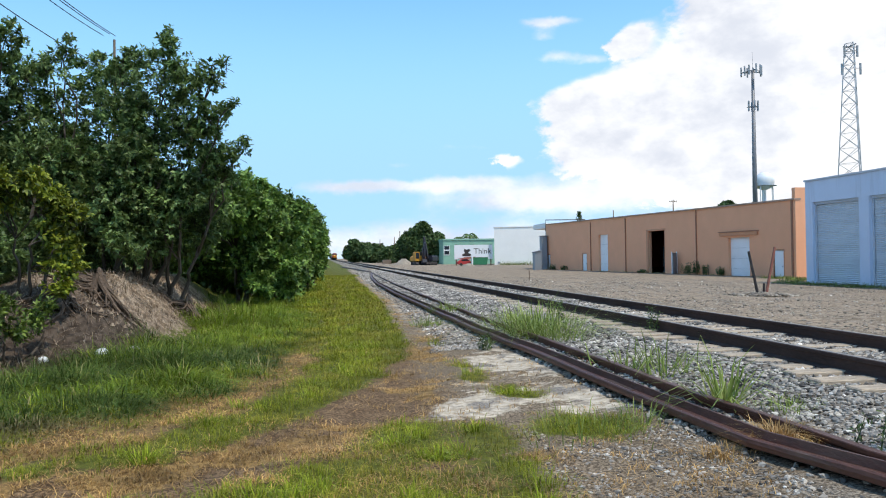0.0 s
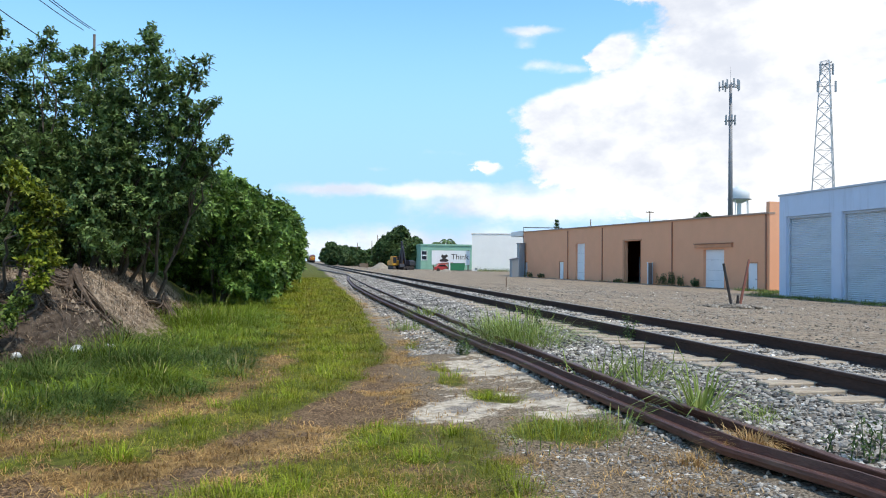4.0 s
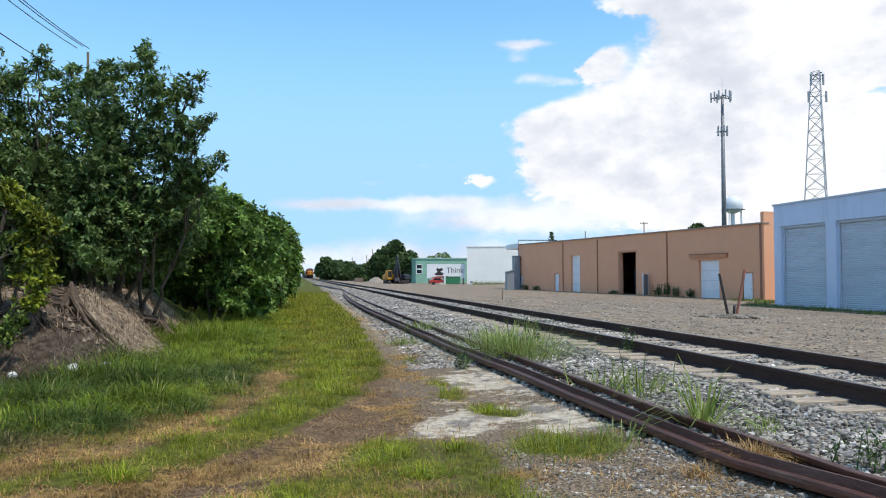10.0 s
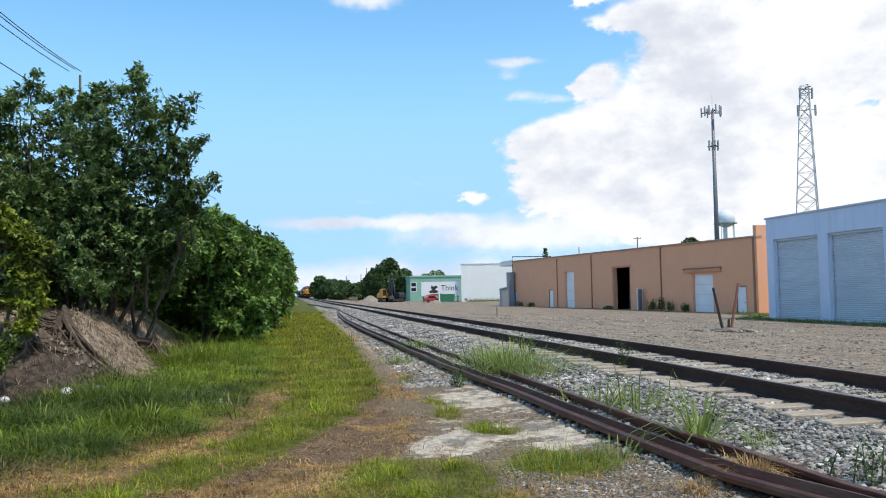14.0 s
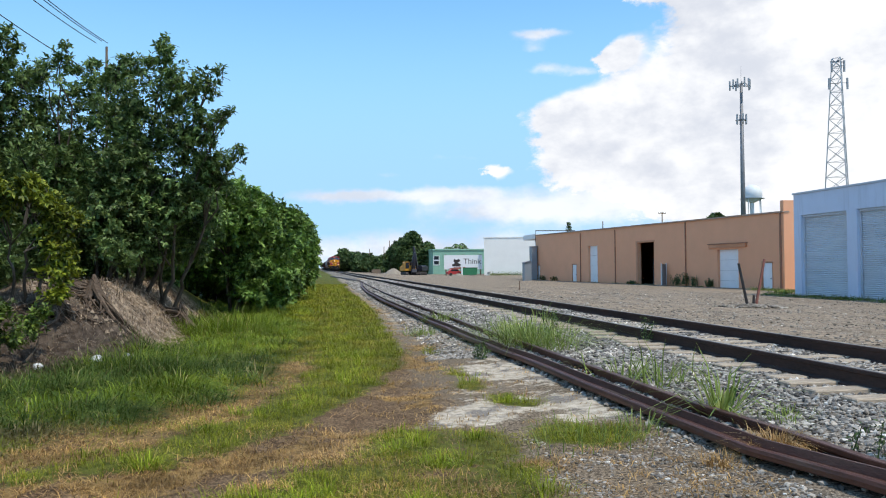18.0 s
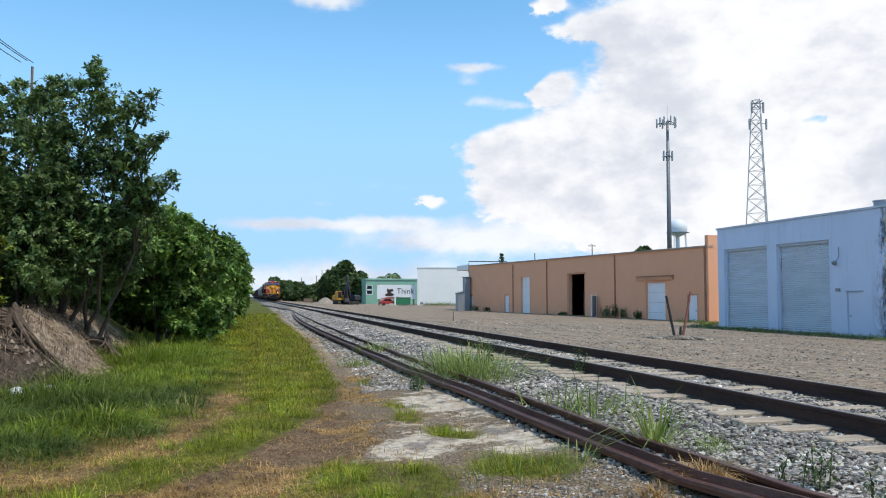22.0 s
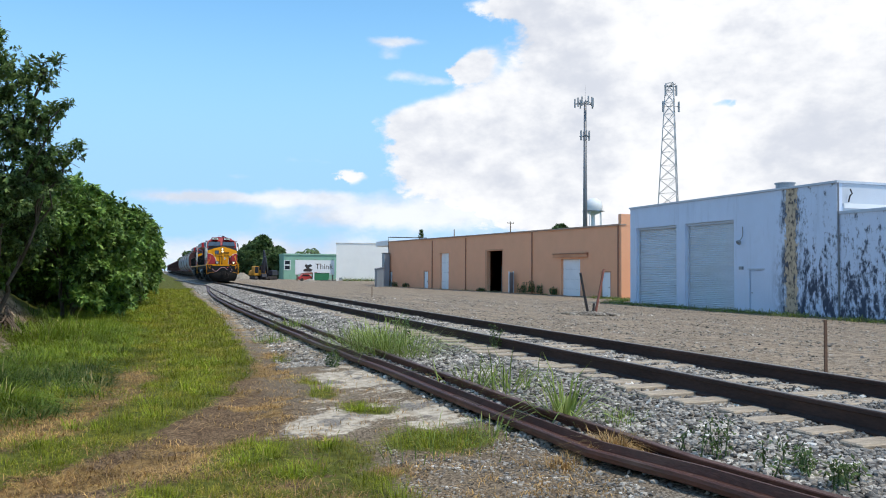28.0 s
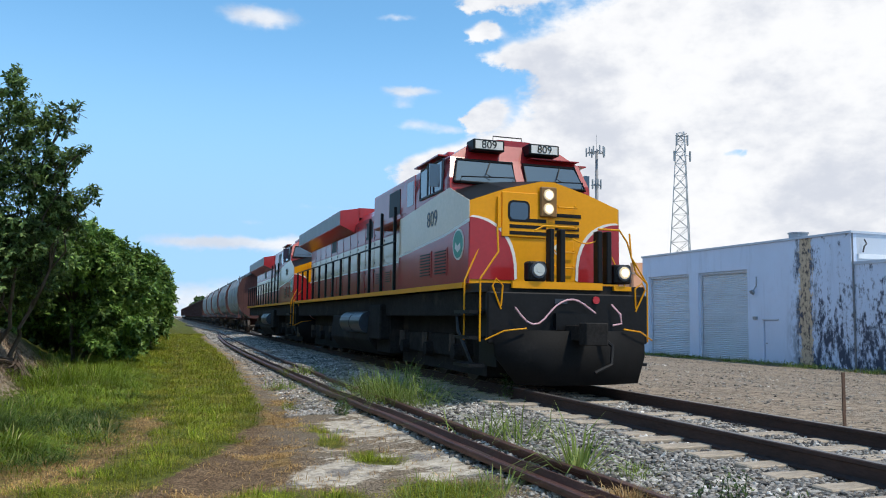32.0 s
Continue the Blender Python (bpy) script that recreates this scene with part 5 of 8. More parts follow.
def stained_blue():
    """Pale blue paint, peeled to a tan strip near the corner, with black mould in upright streaks."""
    mt = mat("blue_stained", (0.62, 0.70, 0.845), 0.8, 0, 0.05, 0.5, 25, 0.1, (0.48, 0.55, 0.68), 0.4, 0.4)
    nt = mt.node_tree
    n, l = nt.nodes, nt.links
    b = n["Principled BSDF"]
    old = b.inputs["Base Color"].links[0].from_socket
    tc = n.new("ShaderNodeTexCoord")
    sep = n.new("ShaderNodeSeparateXYZ")
    l.new(tc.outputs["Object"], sep.inputs[0])

    def m(op, a, c):
        k = n.new("ShaderNodeMath")
        k.operation = op
        for q, v in enumerate((a, c)):
            if isinstance(v, (int, float)):
                k.inputs[q].default_value = v
            else:
                l.new(v, k.inputs[q])
        return k.outputs[0]

    def noi(s_, st, d=6):
        mp = n.new("ShaderNodeMapping")
        mp.inputs["Scale"].default_value = st
        l.new(tc.outputs["Object"], mp.inputs[0])
        k = n.new("ShaderNodeTexNoise")
        k.inputs["Scale"].default_value, k.inputs["Detail"].default_value, k.inputs["Roughness"].default_value = s_, d, 0.65
        l.new(mp.outputs[0], k.inputs["Vector"])
        return k.outputs["Fac"]

    def ramp(x, a, c):
        k = n.new("ShaderNodeMapRange")
        k.interpolation_type = "SMOOTHSTEP"
        l.new(x, k.inputs[0])
        k.inputs[1].default_value, k.inputs[2].default_value = a, c
        return k.outputs[0]

    def mix(f, a, c):
        k = n.new("ShaderNodeMix")
        k.data_type = "RGBA"
        l.new(f, k.inputs[0])
        for q, v in ((6, a), (7, c)):
            if isinstance(v, tuple):
                k.inputs[q].default_value = (*v, 1)
            else:
                l.new(v, k.inputs[q])
        return k.outputs[2]
    Y, Z = sep.outputs[1], sep.outputs[2]
    up, blot = noi(2.6, (1, 1.0, 0.38)), noi(6.0, (1, 1, 0.6))
    # distance from the strip, widened by ragged noise
    ds = m("ABSOLUTE", m("SUBTRACT", Y, 2.55), 0.0)
    rag = m("ADD", ds, m("MULTIPLY", m("SUBTRACT", blot, 0.5), 1.1))
    strip = m("SUBTRACT", 1.0, ramp(rag, 0.26, 0.40))
    zone = m("SUBTRACT", 1.0, ramp(Y, 2.6, 3.9))
    lowz = ramp(m("MULTIPLY", Z, -1.0), -5.4, -0.6)
    mould = ramp(m("ADD", m("ADD", m("MULTIPLY", up, 0.55), m("MULTIPLY", blot, 0.45)), m("MULTIPLY", lowz, 0.12)), 0.545, 0.66)
    mould = m("MULTIPLY", mould, zone)
    edge = m("MULTIPLY", m("SUBTRACT", 1.0, ramp(rag, 0.38, 0.72)), ramp(up, 0.40, 0.53))
    grime = m("MULTIPLY", ramp(noi(3.2, (1, 1.0, 0.10)), 0.50, 0.75), 0.45)
    c = mix(grime, old, (0.44, 0.50, 0.60))
    c = mix(m("MAXIMUM", mould, edge), c, (0.055, 0.065, 0.10))
    tan = mix(ramp(blot, 0.46, 0.62), (0.56, 0.43, 0.29), (0.10, 0.075, 0.065))
    c = mix(strip, c, tan)
    l.new(c, b.inputs["Base Color"])
    return mt


M["blue_stained"] = stained_blue()


def wall_shape(L, H, t, holes, z0=0.0, x0=0.0):
    """A wall along y with openings cut through it: holes are (y0, y1, z0, z1), side by side."""
    out, y = [], 0.0
    for a, b, c, d in sorted(holes):
        out.append(Shape().box(x0, x0 + t, y, a, z0, H))
        if d < H:
            out.append(Shape().box(x0, x0 + t, a, b, d, H))
        y = b
    return out + [Shape().box(x0, x0 + t, y, L, z0, H)]


def make_orange():
    a, b = Vector((30.8, 48.9)), Vector((27.35, 96.4))
    d = b - a
    ang = math.degrees(math.atan2(d.y, d.x)) - 90
    o = thing("warehouse", "long low orange stucco warehouse with white doors and dark seams", "warehouse", pose(a.x, a.y, -0.6, 0, 0, ang))
    L, H = d.length, 5.42
    holes = [(0.93, 2.04, 0, 2.12), (4.83, 7.54, 0, 3.11), (15.35, 16.06, 0, 2.07), (17.4, 20.4, 0, 4.05), (29.3, 31.6, 0, 4.05), (34.8, 36.0, 0, 2.13), (46.2, 47.2, 0, 2.06)]
    for sh in wall_shape(L, H, 0.3, holes):
        part("wall_section", sh, "orange_wall", o)
    part("parapet", Shape().prism([(0.0, H + 0.004), (L, H + 0.004), (L, H + 0.36), (0.0, H + 0.02)], 0.0, 0.3, "x"), "orange_wall", o)
    part("end_wall", Shape().box(0, 18, -0.35, -0.004, 0, 6.25), "orange_wall", o, "taller orange end wall")
    part("far_wall", Shape().box(0.31, 18, L - 0.3, L, 0, H), "orange_wall", o)
    part("back_wall", Shape().box(17.7, 18, 0, L - 0.31, 0, H), "orange_wall", o)
    part("roof", Shape().box(0.305, 17.69, 0.0, L - 0.305, H - 0.3, H - 0.1), "roof_trim", o)
    part("floor_slab", Shape().box(0.3, 17.69, 0, L - 0.31, 0.02, 0.22), "tank_floor", o)
    part("coping", Shape().prism([(-0.4, H + 0.016), (L + 0.1, H + 0.37), (L + 0.1, H + 0.47), (-0.4, H + 0.12)], -0.12, 0.4, "x"), "roof_trim", o, "brown roof edge")
    for y in (12.05, 25.1, 33.6):
        part("downpipe", Shape().box(-0.09, -0.004, y - 0.045, y + 0.045, 0.2, H + 0.05), "seam", o, "dark brown joint cover")
    part("corner_strip", Shape().box(-0.05, -0.004, -0.1, 0.08, 0.2, H), "seam", o)

    def leaf_door(y0, y1, h, x, name="door", m_="door_white", lbl="white metal door"):
        dr = part(name, Shape().box(x, x + 0.06, y0 + 0.04, y1 - 0.04, 0.02, h - 0.03), m_, o, lbl, bevel=0.006)
        part("door_frame", Shape().box(-0.02, 0.3, y0 - 0.07, y0 + 0.0, 0, h + 0.07).box(-0.02, 0.3, y1, y1 + 0.07, 0, h + 0.07).box(-0.02, 0.3, y0, y1, h, h + 0.07), "orange_trim", dr)
        return dr
    for y0, y1, h in ((0.93, 2.04, 2.12), (34.8, 36.0, 2.13), (46.2, 47.2, 2.06)):
        dr = leaf_door(y0, y1, h, 0.05)
        part("door_knob", Shape().rod((0.05, y0 + 0.18, 1.0), (-0.02, y0 + 0.18, 1.0), 0.035), "metal_grey", dr)
    for y0, y1, h in ((4.83, 7.54, 3.11), (29.3, 31.6, 4.05)):
        dr = part("roller_door", Shape().box(0.22, 0.28, y0, y1, 0, h), "door_white", o, "white sectional door")
        for k in range(1, 4):
            part("door_panel_joint", Shape().box(0.214, 0.222, y0, y1, h * k / 4 - 0.006, h * k / 4 + 0.006), "metal_grey", dr)
    part("lintel", Shape().box(-0.14, -0.004, 3.75, 8.56, 3.26, 3.52), "orange_trim", o, "projecting orange lintel")
    part("lintel_cap", Shape().box(-0.2, -0.004, 3.7, 8.6, 3.524, 3.58), "seam", o)
    part("jamb", Shape().box(-0.06, -0.004, 20.4, 20.75, 0, 4.2), "orange_trim", o)
    part("lintel", Shape().box(-0.06, -0.004, 17.2, 20.75, 4.06, 4.2), "orange_trim", o)
    op = part("open_door", Shape().box(-0.80, -0.02, -0.025, 0.025, 0.05, 2.05, Matrix.Translation((-0.03, 15.3, 0)) @ Matrix.Rotation(radians(38), 4, "Z")), "metal_grey", o, "grey metal door standing open", bevel=0.006)
    part("door_frame", Shape().box(-0.04, 0.3, 16.06, 16.18, 0, 2.15).box(-0.04, 0.3, 15.23, 15.35, 0, 2.15), "door_white", op)
    return o


M["tank_floor"] = mat("tank_floor", (0.16, 0.15, 0.14), 0.85, 0, 0.2)
make_orange()


def make_clutter(x, y):
    o = thing("hand_cart", "small cart with a blue sack inside the open doorway", "cart", pose(x, y, -0.38))
    part("bed", Shape().box(-0.4, 0.4, -0.5, 0.5, 0.25, 0.3), "metal_grey", o, bevel=0.01)
    part("sack", Shape().box(-0.28, 0.28, -0.35, 0.3, 0.3, 0.72), M["sack"], o, bevel=0.12)
    for sx in (-0.35, 0.35):
        part("wheel", Shape().rod((sx, -0.3, 0.13), (sx + 0.05, -0.3, 0.13), 0.13, 0.13, 12), "post_dark", o)
    part("handle", Shape().pipe([(-0.35, 0.5, 0.3), (-0.35, 0.7, 1.0), (0.35, 0.7, 1.0), (0.35, 0.5, 0.3)], 0.02), "metal_grey", o)


M["sack"] = mat("sack", (0.10, 0.16, 0.30), 0.8, 0, 0.2)
make_clutter(30.6, 67.2)


def make_shelving(x, y):
    o = thing("storage_rack", "grey metal rack with boxes just inside the open doorway", "rack", pose(x, y, -0.38))
    for px in (0.0, 0.9):
        for py in (0.0, 1.6):
            part("upright", Shape().box(px, px + 0.06, py, py + 0.06, 0, 2.4), "metal_grey", o)
    for z in (0.3, 1.1, 1.9):
        part("shelf", Shape().box(0.0, 0.96, 0.0, 1.66, z, z + 0.04), "metal_grey", o)
    for y0, z, w, h, m_ in ((0.15, 0.34, 0.5, 0.5, "wood_post"), (0.8, 0.34, 0.6, 0.4, "door_white"), (0.2, 1.14, 0.7, 0.45, "sack"), (1.0, 1.14, 0.5, 0.55, "wood_post"), (0.4, 1.94, 0.8, 0.35, "door_white")):
        part("carton", Shape().box(0.1, 0.8, y0, y0 + w, z, z + h), m_, o, bevel=0.015)


make_shelving(31.0, 68.2)


def make_blue():
    o = thing("storage_building", "pale blue block building with roller shutters and peeling mouldy paint", "building", pose(26.4, 25.3, -0.5))
    H, L = 5.74, 15.3
    holes = [(4.25, 5.22, 0, 2.14), (6.26, 10.08, 0, 4.59), (10.84, 14.67, 0, 4.58)]
    for sh in wall_shape(L, H, 0.3, holes):
        part("wall_section", sh, "blue_stained", o)
    part("far_wall", Shape().box(0.305, 16, L - 0.3, L, 0, H), "blue_wall", o)
    part("near_wall", Shape().box(0.305, 16, 0, 0.3, 0, H), "pale_wall", o, "paler end wall")
    part("back_wall", Shape().box(15.7, 16, 0.305, L - 0.305, 0, H), "blue_wall", o)
    part("roof", Shape().box(0.305, 15.69, 0.305, L - 0.305, H - 0.3, H - 0.1), "blue_trim", o)
    part("coping", Shape().box(-0.07, 0.37, -0.07, L + 0.05, H + 0.004, H + 0.10).box(0.372, 16, -0.07, 0.37, H + 0.004, H + 0.10), "blue_trim", o, "pale roof edge")
    part("annex_wall", Shape().box(0.0, 0.3, -17, -0.03, 0, 4.42), "blue_stained", o, "lower blue wall with mould")
    part("annex_roof", Shape().box(-0.05, 12, -17, -0.03, 4.424, 4.55), "blue_trim", o, "pale annex roof edge")
    part("flashing", Shape().box(0.3, 12, -0.1, -0.004, 4.7, 4.9), "paint_white_wall", o, "white flashing")
    part("annex_end_wall", Shape().box(0.305, 12, -17, -16.7, 0, 4.42), "blue_wall", o)
    for y0, y1, h in ((6.26, 10.08, 4.59), (10.84, 14.67, 4.58)):
        pr = []
        n = 92
        v, f = [], []
        for i in range(n + 1):
            z = 0.02 + (h - 0.02) * i / n
            x = 0.24 + (0.017 if i % 2 else -0.017)
            v += [(x, y0 + 0.02, z), (x, y1 - 0.02, z)]
        for i in range(n):
            f.append((2 * i, 2 * i + 1, 2 * i + 3, 2 * i + 2))
        k = len(v)
        v += [(x + 0.05, y, z) for x, y, z in v]
        f += [tuple(q + k for q in reversed(p)) for p in f]
        st = part("roller_shutter", Shape().add(v, f), "shutter", o, "ribbed pale blue roller shutter")
        for yg in (y0, y1 - 0.09):
            part("guide_rail", Shape().box(0.17, 0.215, yg, yg + 0.09, 0, h), "shutter", st)
        part("bottom_bar", Shape().box(0.19, 0.22, y0 + 0.1, y1 - 0.1, 0.02, 0.16), "metal_grey", st)
        part("shutter_hood", Shape().box(0.10, 0.22, y0 + 0.004, y1 - 0.004, h - 0.12, h - 0.004), "blue_trim", st)
    dr = part("door", Shape().box(0.06, 0.11, 4.28, 5.19, 0.02, 2.12), "blue_wall", o, "blue painted steel door", bevel=0.006)
    part("door_handle", Shape().rod((0.06, 5.05, 1.05), (0.0, 5.05, 1.05), 0.03), "metal_grey", dr)
    part("door_lintel", Shape().box(-0.03, -0.004, 4.2, 5.3, 2.15, 2.2), "blue_trim", dr)
    lm = part("wall_lamp", Shape().rod((-0.18, 5.67, 3.5), (-0.26, 5.67, 3.42), 0.10, 0.13, 12), "metal_grey", o, "grey wall lamp")
    part("lamp_conduit", Shape().pipe([(-0.03, 5.62, 4.2), (-0.03, 5.62, 3.75), (-0.15, 5.67, 3.55)], 0.02), "metal_grey", lm)
    part("junction_box", Shape().box(-0.08, -0.004, 5.6, 5.85, 2.15, 2.3), "metal_grey", o)
    part("corner_pipe", Shape().rod((-0.05, -0.12, 0.2), (-0.05, -0.12, H), 0.035), "galv", o, "grey corner pipe")
    part("meter_pipe", Shape().pipe([(0.5, -0.12, 4.95), (0.5, -0.2, 5.2), (0.62, -0.2, 5.3), (0.62, -0.1, 5.5)], 0.03), "post_dark", o)
    part("roof_vent", Shape().rod((1.6, 4.6, H - 0.1), (1.6, 4.6, H + 0.48), 0.42, 0.42, 16).rod((1.6, 4.6, H + 0.48), (1.6, 4.6, H + 0.54), 0.47, 0.47, 16), "metal_grey", o, "grey roof vent")
    return o


M["paint_white_wall"] = mat("paint_white_wall", (0.74, 0.76, 0.78), 0.6, 0, 0.06)
make_blue()


def make_far_buildings():
    o = thing("white_warehouse", "tall plain white warehouse behind the gravel lot", "warehouse", pose(32.2, 150, -0.5, 0, 0, -12.6))
    part("wall", Shape().box(0, 22, 0, 12, 0, 7.35), "white_wall", o)
    part("roof_edge", Shape().box(-0.1, 22.1, -0.1, 12, 7.354, 7.5), "white_wall", o)
    part("wall_vent", Shape().box(0.6, 1.1, -0.06, -0.004, 0.4, 0.8), "metal_grey", o)
    o = thing("green_warehouse", "long green metal-sided warehouse", "warehouse", pose(26.4, 178, -0.5))
    part("wall", Shape().box(0, 40, 0, 24, 0, 5.6), "green_wall", o)
    for k in range(14):
        part("wall_rib", Shape().box(0.4 + 0.9 * k, 0.48 + 0.9 * k, -0.05, -0.004, 0, 5.5), "green_wall", o)
    part("roof_edge", Shape().box(-0.1, 40, -0.2, 24, 5.604, 5.9), "green_roof", o, "pale green roof edge")
    w = part("window", Shape().box(-0.9 + 1.0, 1.5, -0.05, -0.004, 2.2, 4.4), "paint_white_wall", o)
    for z in (2.4, 3.5):
        part("pane", Shape().box(0.25, 1.3, -0.08, -0.055, z, z + 0.8), "glass_black", w)
    o = thing("sign_board", "white roadside board with a dark picture and lettering", "sign", pose(24.6, 151.2, -0.45))
    part("panel", Shape().box(0, 7.5, 0, 0.25, 1.3, 4.05), "paint_white_wall", o)
    for x in (0.4, 3.8, 7.2):
        part("post", Shape().box(x - 0.1, x + 0.1, 0.26, 0.46, 0, 4.2), "wood_post", o)
    lettering("Think", 1.5, "post_dark", o, pose(5.5, -0.01, 2.8, 90, 0, 0), "letters")
    part("picture", Shape().prism([(1.6, 1.9), (3.0, 1.85), (3.3, 2.2), (2.6, 2.6), (3.2, 2.95), (2.9, 3.3), (2.3, 3.1), (2.0, 3.4), (1.8, 2.9), (2.1, 2.5), (1.5, 2.2)], -0.03, -0.004, "y"), "post_dark", o, "dark printed picture")
    part("red_stripe", Shape().prism([(0.5, 1.35), (3.8, 1.35), (4.2, 1.75), (2.0, 1.7)], -0.03, -0.004, "y"), "post_red", o)
    o = thing("dumpster", "dark green metal dumpster", "dumpster", pose(27.4, 147, -0.4))
    part("bin", Shape().prism([(0, 0.2), (2.7, 0.2), (2.9, 1.5), (-0.1, 1.5)], 0, 1.6, "y"), "dumpster", o, bevel=0.03)
    part("lid", Shape().box(-0.12, 2.92, -0.05, 1.65, 1.504, 1.6), "dumpster", o)
    o = thing("parked_car", "red parked car beside the dumpster", "car", pose(24.9, 149, -0.4))
    part("body", Shape().prism([(0, 0.3), (3.0, 0.3), (3.0, 0.8), (2.4, 0.9), (1.9, 1.35), (0.8, 1.35), (0.3, 0.9), (0, 0.85)], 0, 1.7, "y"), "car_red", o, bevel=0.05)
    part("window", Shape().prism([(0.5, 0.92), (2.2, 0.92), (1.8, 1.28), (0.9, 1.28)], -0.01, 0.0, "y"), "glass_black", o)
    for x in (0.6, 2.4):
        part("wheel", Shape().rod((x, -0.02, 0.3), (x, 0.2, 0.3), 0.3, 0.3, 14), "post_dark", o)
    o = thing("white_post", "white marker post with a heap of earth", "post", pose(26.0, 140, -0.4))
    part("post", Shape().box(-0.12, 0.12, -0.12, 0.12, 0, 2.2), "paint_white_wall", o)
    part("earth_heap", Shape().rod((-0.6, 0, 0), (-0.6, 0, 0.55), 1.3, 0.3, 9), "earth", o)
    o = thing("shed", "small grey metal lean-to shed", "shed", pose(24.66, 92, -0.5))
    part("wall", Shape().prism([(0, 0), (0.85, 0), (0.85, 2.45), (0, 2.25)], 0, 1.0, "y"), "metal_grey", o)
    part("roof", Shape().prism([(-0.06, 2.24), (0.85, 2.455), (0.85, 2.52), (-0.06, 2.31)], -0.1, 1.1, "y"), "galv", o)
    o = thing("shed", "tall grey metal shed against the warehouse end", "shed", pose(26.52, 95.5, -0.5))
    part("wall", Shape().box(0, 0.7, 0, 1.0, 0, 4.25), "metal_grey", o)
    part("roof", Shape().box(-0.06, 0.75, -0.1, 1.1, 4.254, 4.33), "galv", o)
    o = thing("roof_canopy", "white roof with a dark pipe frame behind the warehouse", "canopy", pose(27.9, 98.5, -0.05))
    part("roof_slab", Shape().box(0, 9, 0, 6, 4.9, 5.55), "white_wall", o)
    part("pipe_frame", Shape().pipe([(0, 0, 4.5), (0, 0, 5.95), (5.2, 0, 5.95), (5.2, 0, 5.0)], 0.06), "post_dark", o)
    part("pillar", Shape().box(0.1, 0.4, 0.2, 0.5, 0, 4.9), "metal_grey", o)


M["green_roof"] = mat("green_roof", (0.26, 0.46, 0.36), 0.7, 0, 0.1)
M["glass_black"] = mat("glass_black", (0.02, 0.024, 0.03), 0.1, 0, 0.1)
M["dumpster"] = mat("dumpster", (0.02, 0.16, 0.07), 0.6, 0, 0.2)
M["car_red"] = mat("car_red", (0.45, 0.04, 0.04), 0.3, 0, 0.1)
M["earth"] = mat("earth", (0.28, 0.24, 0.19), 0.95, 0, 0.3, 2, 30, 0.3)
make_far_buildings()


def make_excavator(m, colour, label, lift):
    o = thing("excavator", label, "excavator", m, "excavators")
    for sx in (-1, 1):
        tr = part("crawler", Shape().prism([(-1.9, 0.35), (-1.6, 0.0), (1.6, 0.0), (1.9, 0.35), (1.6, 0.8), (-1.6, 0.8)], sx * 1.0 - 0.28, sx * 1.0 + 0.28, "x"), "post_dark", o, bevel=0.04)
        for k in range(5):
            part("roller", Shape().rod((sx * 1.0 - 0.3, -1.3 + 0.65 * k, 0.3), (sx * 1.0 + 0.3, -1.3 + 0.65 * k, 0.3), 0.16, 0.16, 10), "under", tr)
    part("turntable", Shape().rod((0, 0, 0.7), (0, 0, 1.0), 0.7, 0.7, 16), "under", o)
    part("house", Shape().prism([(-1.3, 1.0), (1.3, 1.0), (1.3, 1.9), (1.1, 2.1), (-1.1, 2.1), (-1.3, 1.9)], -0.6, 1.9, "y"), colour, o, bevel=0.05)
    part("counterweight", Shape().box(-1.3, 1.3, 1.9, 2.4, 1.0, 1.9), colour, o, bevel=0.12)
    cb = part("cab", Shape().prism([(-1.3, 1.0), (-0.35, 1.0), (-0.35, 2.75), (-0.5, 2.9), (-1.2, 2.9), (-1.3, 2.75)], -1.3, 0.4, "y"), colour, o, bevel=0.04)
    part("cab_glass", Shape().box(-1.2, -0.45, -1.33, -1.305, 1.5, 2.75), "glass_black", cb)
    part("boom", Shape().prism([(-0.9, 1.5), (-1.5, 3.6), (-2.6, lift), (-2.9, lift - 0.35), (-1.9, 3.2), (-1.3, 1.4)], 0.15, 0.55, "x"), "boom_dark", o, bevel=0.03)
    part("stick", Shape().prism([(-2.6, lift + 0.1), (-2.95, lift - 0.1), (-2.6, 1.4), (-2.35, 1.4)], 0.2, 0.5, "x"), "boom_dark", o, bevel=0.02)
    part("bucket", Shape().prism([(-2.7, 1.4), (-2.2, 1.3), (-1.9, 0.7), (-2.3, 0.3), (-2.9, 0.7)], -0.25, 0.75, "x"), "boom_dark", o, bevel=0.03)
    part("hydraulic_ram", Shape().rod((0.25, -1.0, 1.7), (0.25, -1.9, 3.3), 0.08, 0.06, 8), "galv", o)
    return o


M["boom_dark"] = mat("boom_dark", (0.02, 0.022, 0.035), 0.5, 0, 0.2)
M["digger_yellow"] = mat("digger_yellow", (0.55, 0.26, 0.02), 0.5, 0, 0.15)
make_excavator(pose(19.4, 165, -0.42, 0, 0, 12), "digger_yellow", "yellow tracked excavator parked on the gravel lot", 4.8)
make_excavator(pose(21.4, 166, -0.42, 0, 0, -32), "boom_dark", "dark blue tracked excavator with raised boom", 6.0)
pile = part("gravel_pile", Shape().rod((0, 0, -0.3), (0, 0, 1.5), 3.0, 0.4, 14), "earth", at=pose(17.2, 176, -0.4))
tagged(pile, "heap of pale gravel beside the excavators", "gravel pile")
pallet = part("crate_stack", Shape().box(0, 2.2, 0, 1.2, 0, 1.1).box(0.1, 2.1, 0.1, 1.1, 1.1, 1.25), "wood_post", at=pose(14.2, 200, -0.4))
tagged(pallet, "stack of grey wooden sleepers beside the far track", "timber stack")


